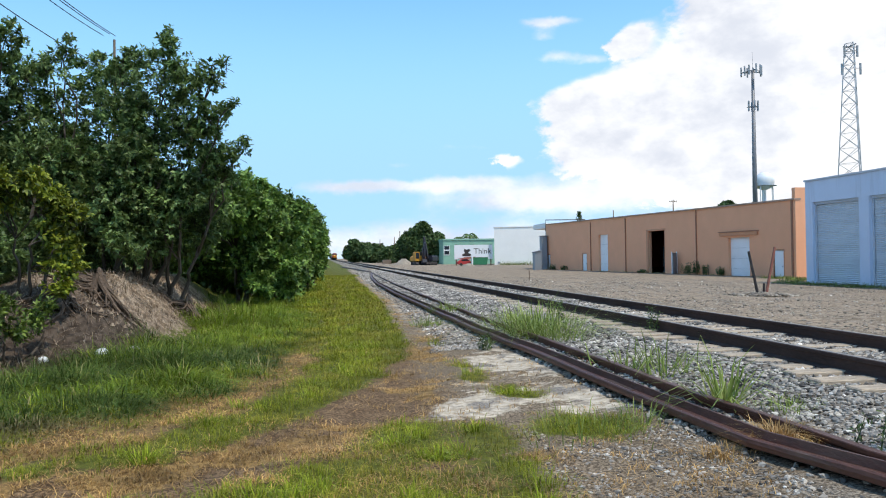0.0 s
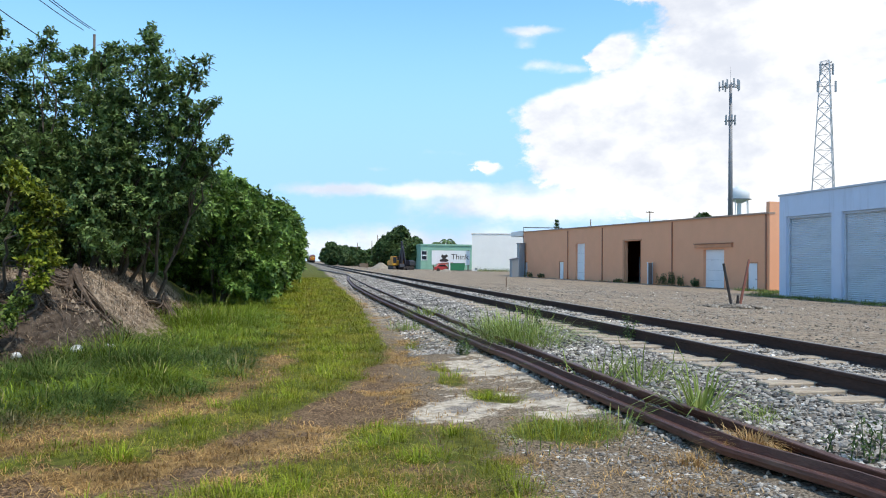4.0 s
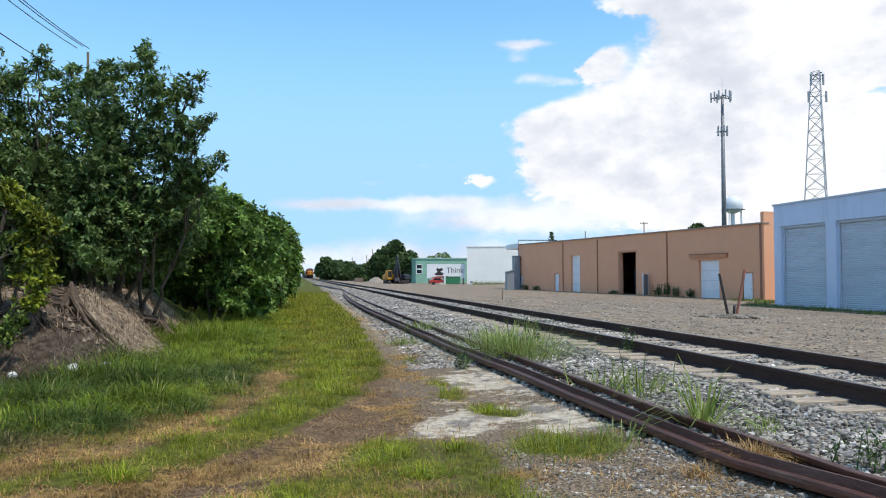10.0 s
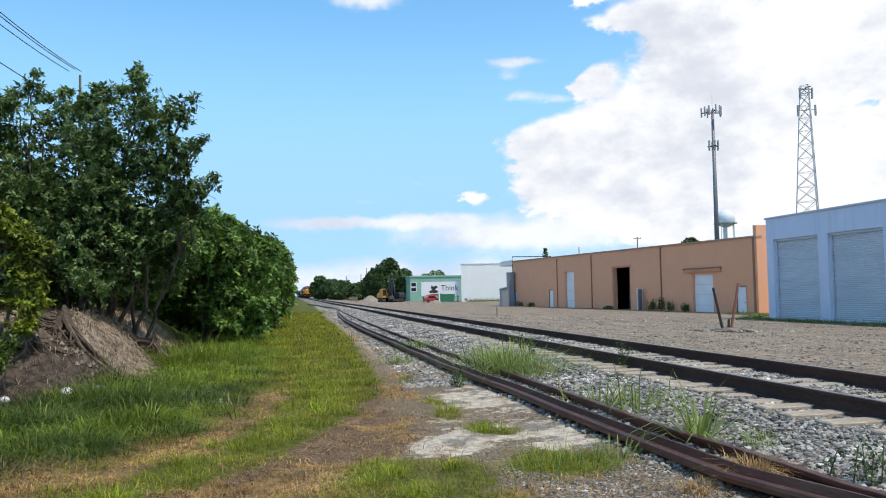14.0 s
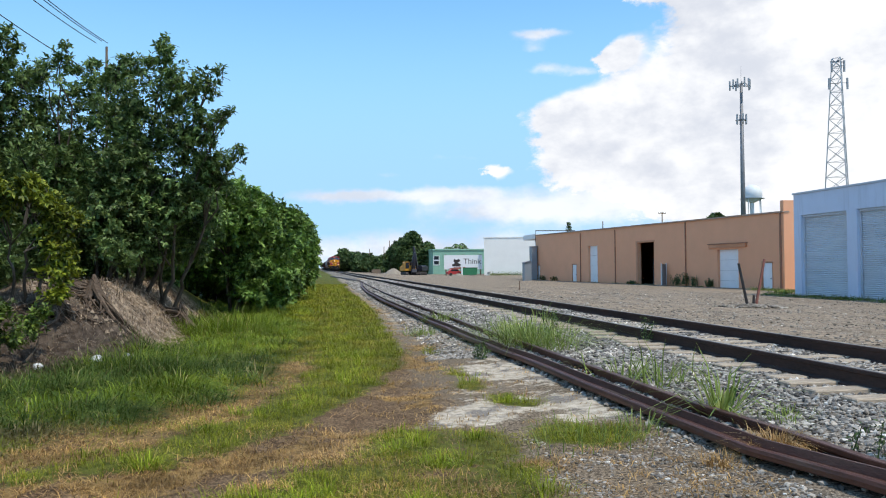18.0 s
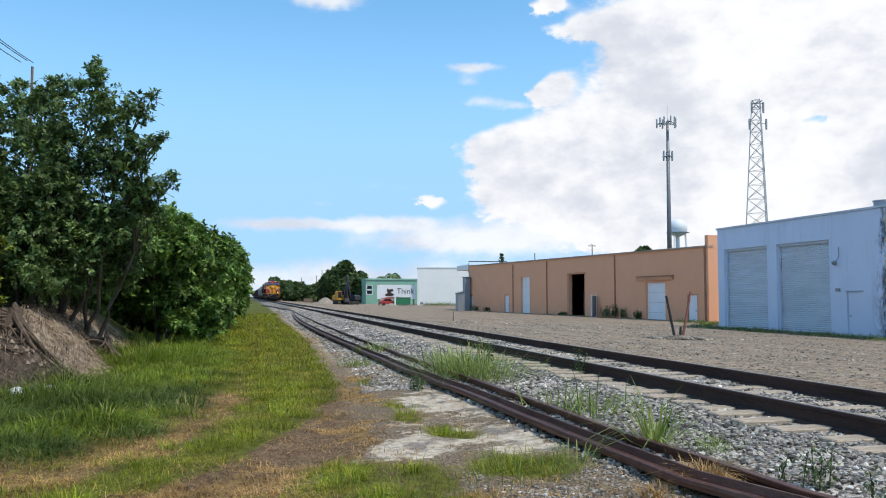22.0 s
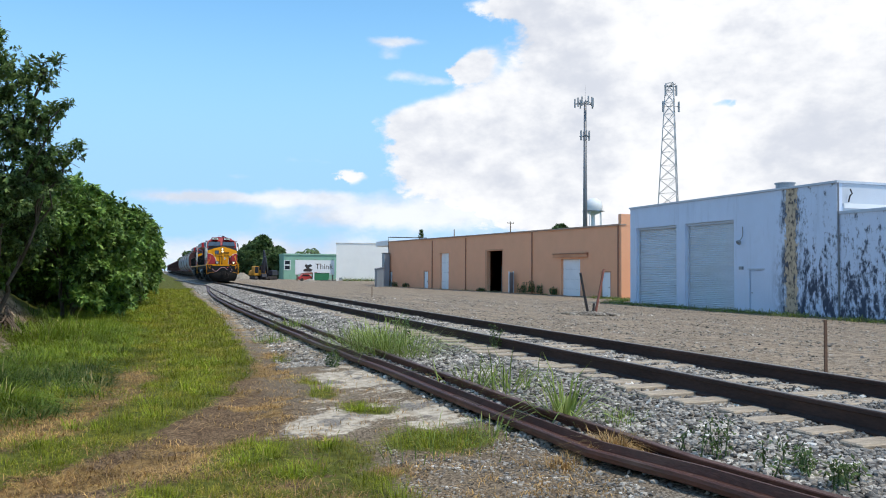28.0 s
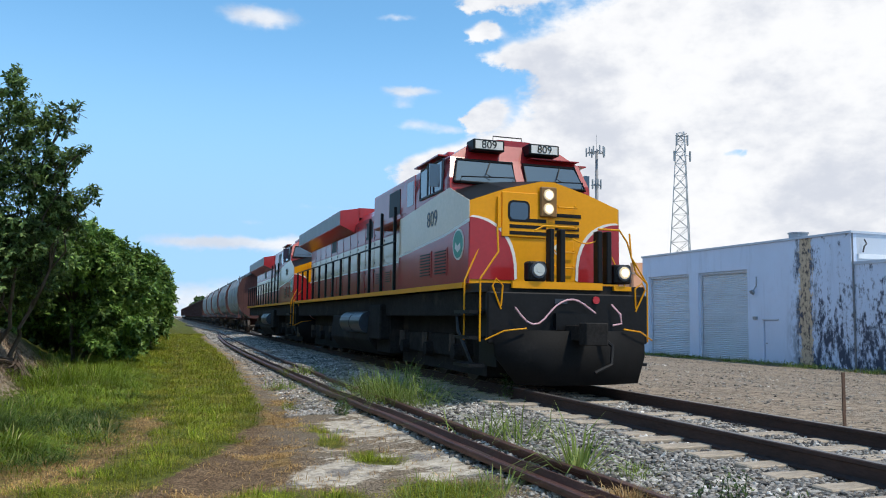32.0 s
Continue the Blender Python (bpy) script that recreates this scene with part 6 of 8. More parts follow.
# ---- masts, poles and wires ----
def make_monopole():
    o = thing("cell_tower", "tall grey steel monopole with two rings of antennas", "cell tower", pose(92, 160, -0.4))
    part("mast", Shape().rod((0, 0, 0), (0, 0, 41), 0.62, 0.30, 14), "galv", o, smooth=True)
    part("lightning_rod", Shape().rod((0, 0, 41), (0, 0, 45), 0.04, 0.02, 6), "galv", o)
    for z, r, n in ((40.8, 2.4, 9), (33.2, 1.3, 6)):
        rg = part("antenna_platform", Shape().pipe([(r * math.cos(a * 2.0944 + 0.3), r * math.sin(a * 2.0944 + 0.3), z) for a in range(4)], 0.09, 6), "galv", o)
        for a in range(3):
            part("arm", Shape().rod((0, 0, z), (r * math.cos(a * 2.0944 + 0.3), r * math.sin(a * 2.0944 + 0.3), z), 0.08), "galv", rg)
        for k in range(n):
            a, b = k * 6.2832 / n + 0.3, r * (0.75 + 0.25 * (k % 3 == 0))
            x, y = b * math.cos(a), b * math.sin(a)
            part("antenna", Shape().box(x - 0.14, x + 0.14, y - 0.1, y + 0.1, z - 0.9, z + 1.2), "metal_grey", rg)


make_monopole()


def make_lattice():
    o = thing("lattice_tower", "pale steel lattice radio tower with antennas at the top", "radio tower", pose(100.9, 140, -0.4))
    def rad(z):
        return 3.6 - 2.55 * z / 41.5
    def leg(k, z):
        a = k * 2.0944 + 0.35
        return (rad(z) * math.cos(a), rad(z) * math.sin(a), z)
    for k in range(3):
        part("leg", Shape().rod(leg(k, 0), leg(k, 41.8), 0.14, 0.09, 6), "lattice_steel", o)
    zs = [41.8 * (1 - (1 - i / 15) ** 1.15) for i in range(16)]
    for z0, z1 in zip(zs, zs[1:]):
        for k in range(3):
            q = (k + 1) % 3
            part("brace", Shape().rod(leg(k, z0), leg(q, z1), 0.055, 0.055, 4).rod(leg(q, z0), leg(k, z1), 0.055, 0.055, 4).rod(leg(k, z1), leg(q, z1), 0.045, 0.045, 4), "lattice_steel", o)
    tp = part("top_frame", Shape().box(-1.6, 1.6, -0.06, 0.06, 41.0, 41.15).box(-0.06, 0.06, -1.6, 1.6, 41.2, 41.35), "galv", o)
    for x, z in ((-1.9, 36.8), (2.0, 37.0), (-1.3, 40.2), (1.4, 40.4)):
        part("antenna", Shape().box(x - 0.16, x + 0.16, -0.12, 0.12, z - 1.2, z + 1.0), "metal_grey", tp)
        part("bracket", Shape().rod((0, 0, z), (x, 0, z), 0.06), "galv", tp)


M["lattice_steel"] = mat("lattice_steel", (0.48, 0.49, 0.51), 0.5, 0.2, 0.1)
make_lattice()


def make_water_tower():
    o = thing("water_tower", "white round water tower on legs", "water tower", pose(153, 260, -0.5))
    sh = Shape()
    ring = [(0.3, 23.4), (2.3, 24.2), (3.3, 25.4), (3.35, 27.2), (2.6, 28.8), (1.2, 29.7), (0.1, 29.9)]
    n, v, f = 24, [], []
    for r, z in ring:
        v += [(r * math.cos(6.2832 * i / n), r * math.sin(6.2832 * i / n), z) for i in range(n)]
    for j in range(len(ring) - 1):
        f += [(j * n + i, j * n + (i + 1) % n, (j + 1) * n + (i + 1) % n, (j + 1) * n + i) for i in range(n)]
    part("tank", sh.add(v, f), "paint_white_wall", o, smooth=True)
    part("balcony", Shape().rod((0, 0, 24.9), (0, 0, 25.05), 4.1, 4.1, 24), "metal_grey", o)
    part("riser", Shape().rod((0, 0, 0), (0, 0, 23.6), 0.6, 0.6, 12), "paint_white_wall", o)
    for k in range(5):
        a = 6.2832 * k / 5
        part("leg", Shape().rod((4.4 * math.cos(a), 4.4 * math.sin(a), 0), (3.2 * math.cos(a), 3.2 * math.sin(a), 25), 0.2, 0.16, 8), "paint_white_wall", o)


make_water_tower()


def make_pole(x, y, h, label, arms=1, cans=0, r=0.15):
    o = thing("utility_pole", label, "utility pole", pose(x, y, -0.4), "utility poles")
    part("pole", Shape().rod((0, 0, 0), (0, 0, h), r, r * 0.65, 10), "wood_post", o)
    for k in range(arms):
        z = h - 0.4 - 0.9 * k
        part("crossarm", Shape().box(-0.8, 0.8, -0.06, 0.06, z, z + 0.12), "wood_post", o)
        for q in (-0.72, -0.3, 0.3, 0.72):
            part("insulator", Shape().rod((q, 0, z + 0.12), (q, 0, z + 0.32), 0.05, 0.04, 8), "metal_grey", o)
    for k in range(cans):
        cx = 0.85 - 1.45 * k
        c = part("transformer", Shape().rod((cx, -0.1, h - 4.4), (cx, -0.1, h - 2.8), 0.36, 0.36, 16), "can_rust", o, "rusty grey transformer can", bevel=0.0)
        part("rust_band", Shape().rod((cx, -0.1, h - 3.5), (cx, -0.1, h - 2.81), 0.365, 0.365, 16), "can_band", c, "orange rust over the upper half")
        part("can_lid", Shape().rod((cx, -0.1, h - 2.8), (cx, -0.1, h - 2.68), 0.38, 0.2, 16), "metal_grey", c)
        part("bushing", Shape().rod((cx + 0.1, -0.1, h - 2.7), (cx + 0.1, -0.1, h - 2.3), 0.06, 0.04, 8), "metal_grey", c)
        part("lead_wire", Shape().pipe([(cx + 0.1, -0.1, h - 2.3), (cx + 0.5, -0.1, h - 2.5), (cx + 0.55, -0.1, h - 3.4), (cx + 0.4, -0.1, h - 3.9)], 0.02, 5), "post_dark", c)
    return o


M["can_band"] = mat("can_band", (0.34, 0.13, 0.055), 0.8, 0, 0.35, 2.5, 25, 0.1, (0.46, 0.36, 0.27), 0.4, 0.3)
M["can_rust"] = mat("can_rust", (0.46, 0.38, 0.30), 0.65, 0.0, 0.2, 1.5, 20, 0.05, (0.30, 0.10, 0.045), 0.62, 0.3)
make_pole(-11.5, 26, 12.9, "wooden utility pole with two rusty transformer cans", 1, 2, 0.17)
make_pole(-10.85, 44, 13.6, "wooden utility pole above the trees", 0, 0, 0.095)
make_pole(68.7, 150, 12.4, "distant wooden utility pole behind the warehouse", 1)
make_pole(48.0, 128, 9.2, "distant utility pole behind the warehouse", 0, 0, 0.12)
make_pole(20.0, 232, 7.8, "distant utility pole in the trees", 0)
make_pole(22.0, 236, 9.6, "distant utility pole in the trees", 0)
make_pole(17.0, 250, 7.5, "distant utility pole in the trees", 0)
for q, (x, z) in enumerate(((-0.3, 12.5), (0.0, 12.6), (0.3, 12.5), (0.2, 10.6))):
    pts = []
    for y0, y1, x0, x1, z0, z1, sag in ((-14, 26, -12.1, -11.5, z + 0.2, z, 0.7), (26, 44, -11.5, -11.1, z, z + 0.9, 0.25)):
        for i in range(9):
            t = i / 8
            pts.append((x0 + (x1 - x0) * t + x, y0 + (y1 - y0) * t, z0 + (z1 - z0) * t - 4 * sag * t * (1 - t)))
    w = part("power_line", Shape().pipe(pts, 0.02, 5), "post_dark")
    tagged(w, "thin black overhead power line between the poles", "wire", "power lines")


# ---- things on the lot ----
def make_stakes():
    for (b, t, m_, lbl) in (((15.63, 26.88, -0.35), (15.25, 26.88, 1.45), "post_dark", "dark leaning wooden stake in gravel"), ((15.90, 26.95, -0.35), (16.28, 26.88, 1.6), "post_red", "reddish leaning wooden stake in gravel"), ((15.75, 26.8, -0.35), (15.79, 26.8, 0.28), "post_dark", "short dark stake stub in gravel")):
        o = part("stake", Shape().rod(b, t, 0.055, 0.045, 6), m_)
        tagged(o, lbl, "stake", "stakes on the lot")
    for (b, t) in (((8.85, 8.65, -0.2), (8.91, 8.65, 0.80)), ((12.27, 47, -0.4), (12.27, 47, 0.51)), ):
        o = part("marker_post", Shape().box(b[0] - 0.025, b[0] + 0.025, b[1] - 0.006, b[1] + 0.006, b[2], t[2]).box(b[0] - 0.006, b[0] + 0.006, b[1], b[1] + 0.03, b[2], t[2]), "post_rust")
        tagged(o, "thin rusty steel marker post in gravel", "post", "marker posts")


make_stakes()


def lot_details():
    rng = np.random.default_rng(91)
    bm = bmesh.new()
    bmesh.ops.create_icosphere(bm, subdivisions=1, radius=1.0)
    base = np.array([v.co for v in bm.verts])
    faces = np.array([[v.index for v in f.verts] for f in bm.faces])
    bm.free()
    P = []
    for _ in range(20000):
        y = 6 + 50 * rng.random() ** 1.5
        x = 8.3 + 16.5 * rng.random()
        if noise.noise((x * 0.5, y * 0.12, 3)) < -0.12:
            continue
        P.append((x, y, ground_z(x, y), 0.012 + 0.026 * rng.random() ** 4))
    for _ in range(500):
        a, r = rng.random() * 6.28, 0.9 * rng.random()
        x, y = 15.75 + r * math.cos(a) * 1.5, 26.9 + r * math.sin(a)
        P.append((x, y, ground_z(x, y) + 0.12 * (1 - r), 0.03 + 0.05 * rng.random()))
    P = np.array(P)
    n = len(P)
    V = base[None] * (1 + 0.25 * rng.normal(size=(n, 12, 1))) * P[:, 3][:, None, None] * np.array([1.2, 1, 0.7]) + P[:, None, :3]
    F = (faces[None] + 12 * np.arange(n)[:, None, None]).reshape(-1)
    me = bpy.data.meshes.new("lot_rubble")
    me.vertices.add(n * 12)
    me.vertices.foreach_set("co", V.astype(np.float32).ravel())
    me.loops.add(len(F))
    me.loops.foreach_set("vertex_index", F.astype(np.int32))
    me.polygons.add(len(F) // 3)
    me.polygons.foreach_set("loop_start", np.arange(0, len(F), 3, dtype=np.int32))
    me.materials.append(M["rubble"])
    me.update(calc_edges=True)
    tagged(new("lot_rubble", me), "loose pale stones on the graded lot", "gravel", kind="stuff")
    T = []
    for _ in range(15000):
        y = 14 + 36 * rng.random()
        x = 25.9 - 1.4 * rng.random() ** 1.6 + (0 if y < 41 else min(1.0, (y - 41) / 5) * 4.2)
        if noise.noise((y * 0.5, 0, 6)) + 0.5 < rng.random() * 0.9:
            continue
        T.append((x, y, ground_z(x, y)))
    for _ in range(3500):
        u = rng.random() * 30
        x, y = 30.6 - 3.45 * u / 47.5 - 0.9 * rng.random() ** 2, 49 + u
        if noise.noise((y * 0.35, 2, 6)) > 0.0:
            T.append((x, y, ground_z(x, y) - 0.1))
    for _ in range(3000):
        T.append((33 + 9.5 * rng.random(), 146.5 + 3 * rng.random(), -0.4))
    T = np.array(T)
    me = quad_mesh("verge_grass", blades(rng, T, np.where(T[:, 1] > 100, 0.6, 0.17) * (0.4 + 1.1 * rng.random(len(T)) ** 2), 0.011, 2.2), "grass_verge")
    tagged(new("verge_grass", me), "bright green grass along the foot of the buildings", "grass", kind="stuff")
    for k, (u, h) in enumerate(((13.1, 0.9), (11.8, 1.05), (10.3, 0.85), (8.2, 0.7), (20.9, 0.3), (40.5, 0.5), (44.5, 0.6))):
        leafy_weed(30.45 - 3.45 * u / 47.5, 48.9 + u, h, 12, 60 + k, "dark weed growing against the orange wall", 0.14, 0.22)


M["rubble"] = leaf_material("rubble", (0.12, 0.10, 0.078), (0.38, 0.33, 0.27), (0.5, 0.45, 0.38))
M["grass_verge"] = leaf_material("grass_verge", (0.06, 0.10, 0.014), (0.19, 0.25, 0.040), (0.34, 0.30, 0.12))
lot_details()


# ---- far trees ----
make_hedge("far_tree", "large round dark green tree behind the excavators", [(23.2, 190, 4.8, 4.5, 9.9), (20.0, 192, 3.0, 3, 7.2), (26.8, 187, 2.2, 2, 6.5)], 51, size=0.6, mat_="leaf_far", lump=1.1, per_area=4)
make_hedge("far_trees", "distant line of dark green trees", [(9.2, 262, 2.8, 4, 7.4), (12.8, 258, 2.6, 4, 6.3), (16, 252, 3.0, 4, 5.6), (20, 240, 3.2, 4, 5.0), (13.5, 235, 2.6, 3, 4.0), (17.5, 222, 2.8, 3, 3.7)], 52, size=0.7, mat_="leaf_far", lump=1.1, per_area=3, trunks=False)
make_hedge("far_trees", "hazy tree line at the end of the railway", [(-16 - 9 * k, 330 + 12 * k, 7, 7, 8 + (k % 3)) for k in range(6)] + [(16 + 8 * k, 480 + 5 * k, 6, 6, 7 + (k % 3)) for k in range(8)], 53, size=1.2, per=10, mat_="leaf_far", lump=1.8, per_area=1.2, trunks=False)
make_hedge("roof_tree", "dark tree crown showing above the warehouse roof", [(48.0, 90, 1.8, 1.8, 8.2)], 54, size=0.35, mat_="leaf_far", lump=0.5, per_area=10)


def make_conifer(x, y, h):
    rng = np.random.default_rng(8)
    o = thing("pine_tree", "narrow dark conifer behind the warehouse", "tree", pose(x, y, -0.4))
    part("trunk", Shape().rod((0, 0, 0), (0, 0, h), 0.16, 0.03, 8), "bark", o)
    C = []
    for k in range(12):
        z = h * (0.35 + 0.63 * k / 11)
        r = 1.3 * (1 - k / 12)
        C += [(r * math.cos(a) * q, r * math.sin(a) * q, z + 0.15 * q) for a in np.linspace(0, 6.28, 7)[:-1] for q in (0.4, 0.9)]
    C = np.array(C)
    part("crown", quad_mesh("crown", leaves(rng, C, np.full(len(C), 0.25), 16, 0.25), "leaf_far"), None, o)


make_conifer(42.7, 130, 9.0)


def make_palm(x, y, h, seed):
    rng = np.random.default_rng(seed)
    o = thing("palm_tree", "palm tree above the green warehouse roof", "palm tree", pose(x, y, -0.4), "palms")
    part("trunk", Shape().pipe([(0, 0, 0), (0.15, 0, h * 0.5), (0.1, 0, h)], 0.18, 8), "bark", o)
    for k in range(12):
        a = k * 0.5236 + rng.random() * 0.3
        up = 0.9 * rng.random()
        v, f = [], []
        for i in range(7):
            t = i / 6
            r = 2.1 * t
            z = h + up * math.sin(t * 2.2) - 1.3 * t * t
            w = 0.35 * math.sin(math.pi * (0.15 + 0.85 * t)) + 0.02
            c, s_ = math.cos(a), math.sin(a)
            v += [(r * c - w * s_, r * s_ + w * c, z - 0.18), (r * c, r * s_, z), (r * c + w * s_, r * s_ - w * c, z - 0.18)]
        for i in range(6):
            f += [(3 * i, 3 * i + 1, 3 * i + 4, 3 * i + 3), (3 * i + 1, 3 * i + 2, 3 * i + 5, 3 * i + 4)]
        part("frond", Shape().add(v, f), "leaf_far", o)


make_palm(38.2, 210, 7.6, 1)
make_palm(36.0, 212, 6.9, 2)
make_palm(40.0, 214, 7.2, 3)


# ---- the bank ----
def make_roots(x, y, n, reach, seed, label, rise=0.6):
    """An upturned stump: a ragged crown with roots that fan out and fall to the slope."""
    rng = np.random.default_rng(seed)
    z = ground_z(x, y)
    o = thing("root_tangle", label, "tree roots", pose(x, y, z), "roots on the bank")
    part("stump", Shape().rod((0, 0.12, -0.3), (0, 0.06, rise * 0.8), 0.17, 0.09, 9).rod((0, 0.06, rise * 0.78), (-0.02, 0.08, rise * 1.1), 0.085, 0.02, 7), "root", o)
    for k in range(n):
        a = -math.pi * (-0.15 + 1.3 * (k + 0.5) / n) + rng.normal() * 0.18
        L = reach * (0.35 + 0.75 * rng.random())
        top = rise * (0.35 + 0.6 * rng.random())
        r0 = 0.042 * (0.35 + 0.9 * rng.random() ** 1.5)
        pts = []
        wav = rng.random() * 6.28
        for i in range(7):
            t = i / 6
            b = a + 0.35 * math.sin(3.2 * t + wav)
            q = Vector((math.cos(b) * L * t + rng.normal() * 0.02, math.sin(b) * L * t * 0.75 + rng.normal() * 0.02, 0))
            g = ground_z(x + q.x, y + q.y) - z
            q.z = g + 0.02 + (top - 0.02) * (1 - t) ** 1.6 + 0.02 * rng.normal() * (1 - t)
            pts.append(q)
        part("root", Shape().pipe(pts, [r0 * (1.12 - 0.85 * i / 6) for i in range(7)], 6), "root", o)


M["root"] = mat("root", (0.10, 0.070, 0.050), 0.9, 0, 0.6, 6, 50, 0.5, (0.28, 0.215, 0.16), 0.35)
make_roots(-3.6, 13.55, 44, 0.8, 1, "exposed brown stump with a fan of dead roots", 0.46)
make_roots(-2.95, 18.1, 24, 0.9, 2, "pale exposed roots hanging over the bank", 0.5)
make_roots(-3.95, 12.7, 30, 0.75, 3, "low brown mat of dead roots", 0.3)


def bank_litter():
    rng = np.random.default_rng(15)
    T = []
    for _ in range(5000):
        y = 9.5 + 13 * rng.random()
        x = bank_foot(y) - 0.35 - 2.2 * rng.random()
        T.append((x, y, ground_z(x, y) + 0.01))
    T = np.array(T)
    me = quad_mesh("bank_litter", blades(rng, T, np.full(len(T), 0.12), 0.007, 3.0), "litter")
    tagged(new("bank_litter", me), "dry twigs and dead leaves on the earth bank", "litter", kind="stuff")
    sc = Shape()
    for _ in range(1700):
        y = 12.8 + 8 * rng.random()
        x = bank_foot(y) - 0.1 - 1.5 * rng.random()
        r = 0.012 + 0.045 * rng.random() ** 3
        z = ground_z(x, y)
        a = rng.random() * 6.28
        sc.add([(x + r * math.cos(a + k * 1.5708) * (0.8 + 0.4 * rng.random()), y + r * math.sin(a + k * 1.5708), z - 0.01) for k in range(4)] + [(x + 0.3 * r * rng.normal(), y, z + r * 0.9)], [(0, 1, 4), (1, 2, 4), (2, 3, 4), (3, 0, 4)])
    ob = part("bank_stones", sc, "pale_stone")
    tagged(ob, "pale clods and stones on the earth bank", "stones", kind="stuff")
    for x, y, r, lbl in ((-3.1, 11.75, 0.105, "crumpled white plastic bag in the grass"), (-2.78, 12.3, 0.075, "crumpled greyish plastic bag in the grass"), (-3.7, 11.2, 0.07, "small white piece of litter in the grass")):
        bm = bmesh.new()
        bmesh.ops.create_icosphere(bm, subdivisions=3, radius=r)
        for v in bm.verts:
            v.co *= 1 + 0.35 * noise.noise(v.co * 14 + Vector((x, y, 0)))
            v.co.z *= 0.75
        me = bpy.data.meshes.new("plastic_bag")
        bm.to_mesh(me)
        bm.free()
        me.materials.append(M["plastic"])
        ob = new("plastic_bag", me)
        ob.matrix_world = pose(x, y, ground_z(x, y) + r * 0.8)
        tagged(ob, lbl, "plastic bag", "litter")
    o = thing("dead_branch", "bleached dead branch lying by the bank", "branch", pose(-4.0, 10.1, ground_z(-4.0, 10.1)))
    limb_sh = Shape()
    limb(limb_sh, rng, Vector((-0.1, -0.2, 0.16)), Vector((1, -0.4, -0.2)).normalized(), 0.5, 0.028, 1, [])
    part("stick", limb_sh, "deadwood", o)
    part("stub", Shape().rod((0.0, -0.2, 0.05), (0.22, -0.1, 0.16), 0.085, 0.06, 9), "deadwood", o)
    w = thing("white_house", "white boarded house wall glimpsed behind the trees", "house", pose(-15, 28, 0.2))
    for k in range(8):
        part("board", Shape().box(0, 6.5, 0.0, 0.05, 0.3 + 0.28 * k, 0.565 + 0.28 * k), "white_wall", w)
    part("wall", Shape().box(0, 6.5, 0.055, 4, 0, 2.6), "white_wall", w)
    part("roof", Shape().prism([(-0.3, 2.6), (4.4, 2.6), (2.0, 3.9)], -0.3, 6.8, "x"), "metal_grey", w)


M["litter"] = leaf_material("litter", (0.10, 0.07, 0.05), (0.32, 0.25, 0.18))
M["pale_stone"] = mat("pale_stone", (0.29, 0.225, 0.165), 0.95, 0, 0.3, 5, 40, 0.3)
M["plastic"] = mat("plastic", (0.55, 0.56, 0.57), 0.5, 0, 0.25, 9, 40, 0.2, (0.25, 0.23, 0.20), 0.3)
M["deadwood"] = mat("deadwood", (0.25, 0.21, 0.175), 0.9, 0, 0.2, 4, 40, 0.3)
bank_litter()


# ---- train ----
def glass(name, tint, rough=0.03):
    mt = bpy.data.materials.new(name)
    mt.use_nodes = True
    b = mt.node_tree.nodes["Principled BSDF"]
    b.inputs["Base Color"].default_value = (*tint, 1)
    b.inputs["Roughness"].default_value, b.inputs["Metallic"].default_value = rough, 0.0
    b.inputs["Specular IOR Level"].default_value = 1.0
    b.inputs["Coat Weight"].default_value = 0.6
    return mt


M["glass_dark"] = glass("glass_dark", (0.03, 0.045, 0.075))
M["glass_maroon"] = glass("glass_maroon", (0.06, 0.012, 0.02), 0.15)


def wheelset(parent, y, r=0.5):
    w = part("wheelset", Shape().rod((-0.80, 0, 0), (-0.66, 0, 0), r, r, 24).rod((-0.66, 0, 0), (-0.63, 0, 0), r + 0.03, r + 0.03, 24)
             .rod((0.66, 0, 0), (0.80, 0, 0), r, r, 24).rod((0.63, 0, 0), (0.66, 0, 0), r + 0.03, r + 0.03, 24).rod((-0.9, 0, 0), (0.9, 0, 0), 0.09, 0.09, 10), "steel_wheel", parent)
    w.location = (0, y, r)
    return w


def bogie(parent, y, axles, r=0.5):
    span = axles[-1] - axles[0]
    for sx in (-1, 1):
        sh = Shape().prism([(y + axles[0] - 0.45, 0.45), (y + axles[0] - 0.3, 0.8), (y + axles[-1] + 0.3, 0.8), (y + axles[-1] + 0.45, 0.45), (y + axles[-1] - 0.3, 0.42), (y + axles[0] + 0.3, 0.42)], sx * 1.0 - 0.06, sx * 1.0 + 0.06, "x")
        f = part("bogie_frame", sh, "under", parent)
        for a in axles:
            part("axle_box", Shape().rod((sx * 1.06, y + a, r), (sx * 1.2, y + a, r), 0.15, 0.13, 12), "under", f)
            part("spring", Shape().rod((sx * 1.08, y + a + 0.28, 0.5), (sx * 1.08, y + a + 0.28, 0.82), 0.09, 0.09, 8), "steel_wheel", f)
    return [wheelset(parent, y + a, r) for a in axles]


def swoosh(side, z_top, n=10):
    """The red corner field of the nose front: a quarter sweep from the side edge down to the sill."""
    x0, x1, zb = 1.41 * side, 0.60 * side, 1.75
    pts = [(x0, zb)]
    for i in range(n + 1):
        t = i / n * math.pi / 2
        pts.append((x0 + (x1 - x0) * math.sin(t) ** 1.0, zb + (z_top - zb) * math.cos(t) ** 0.75 if t < math.pi / 2 - 1e-6 else zb))
    return pts


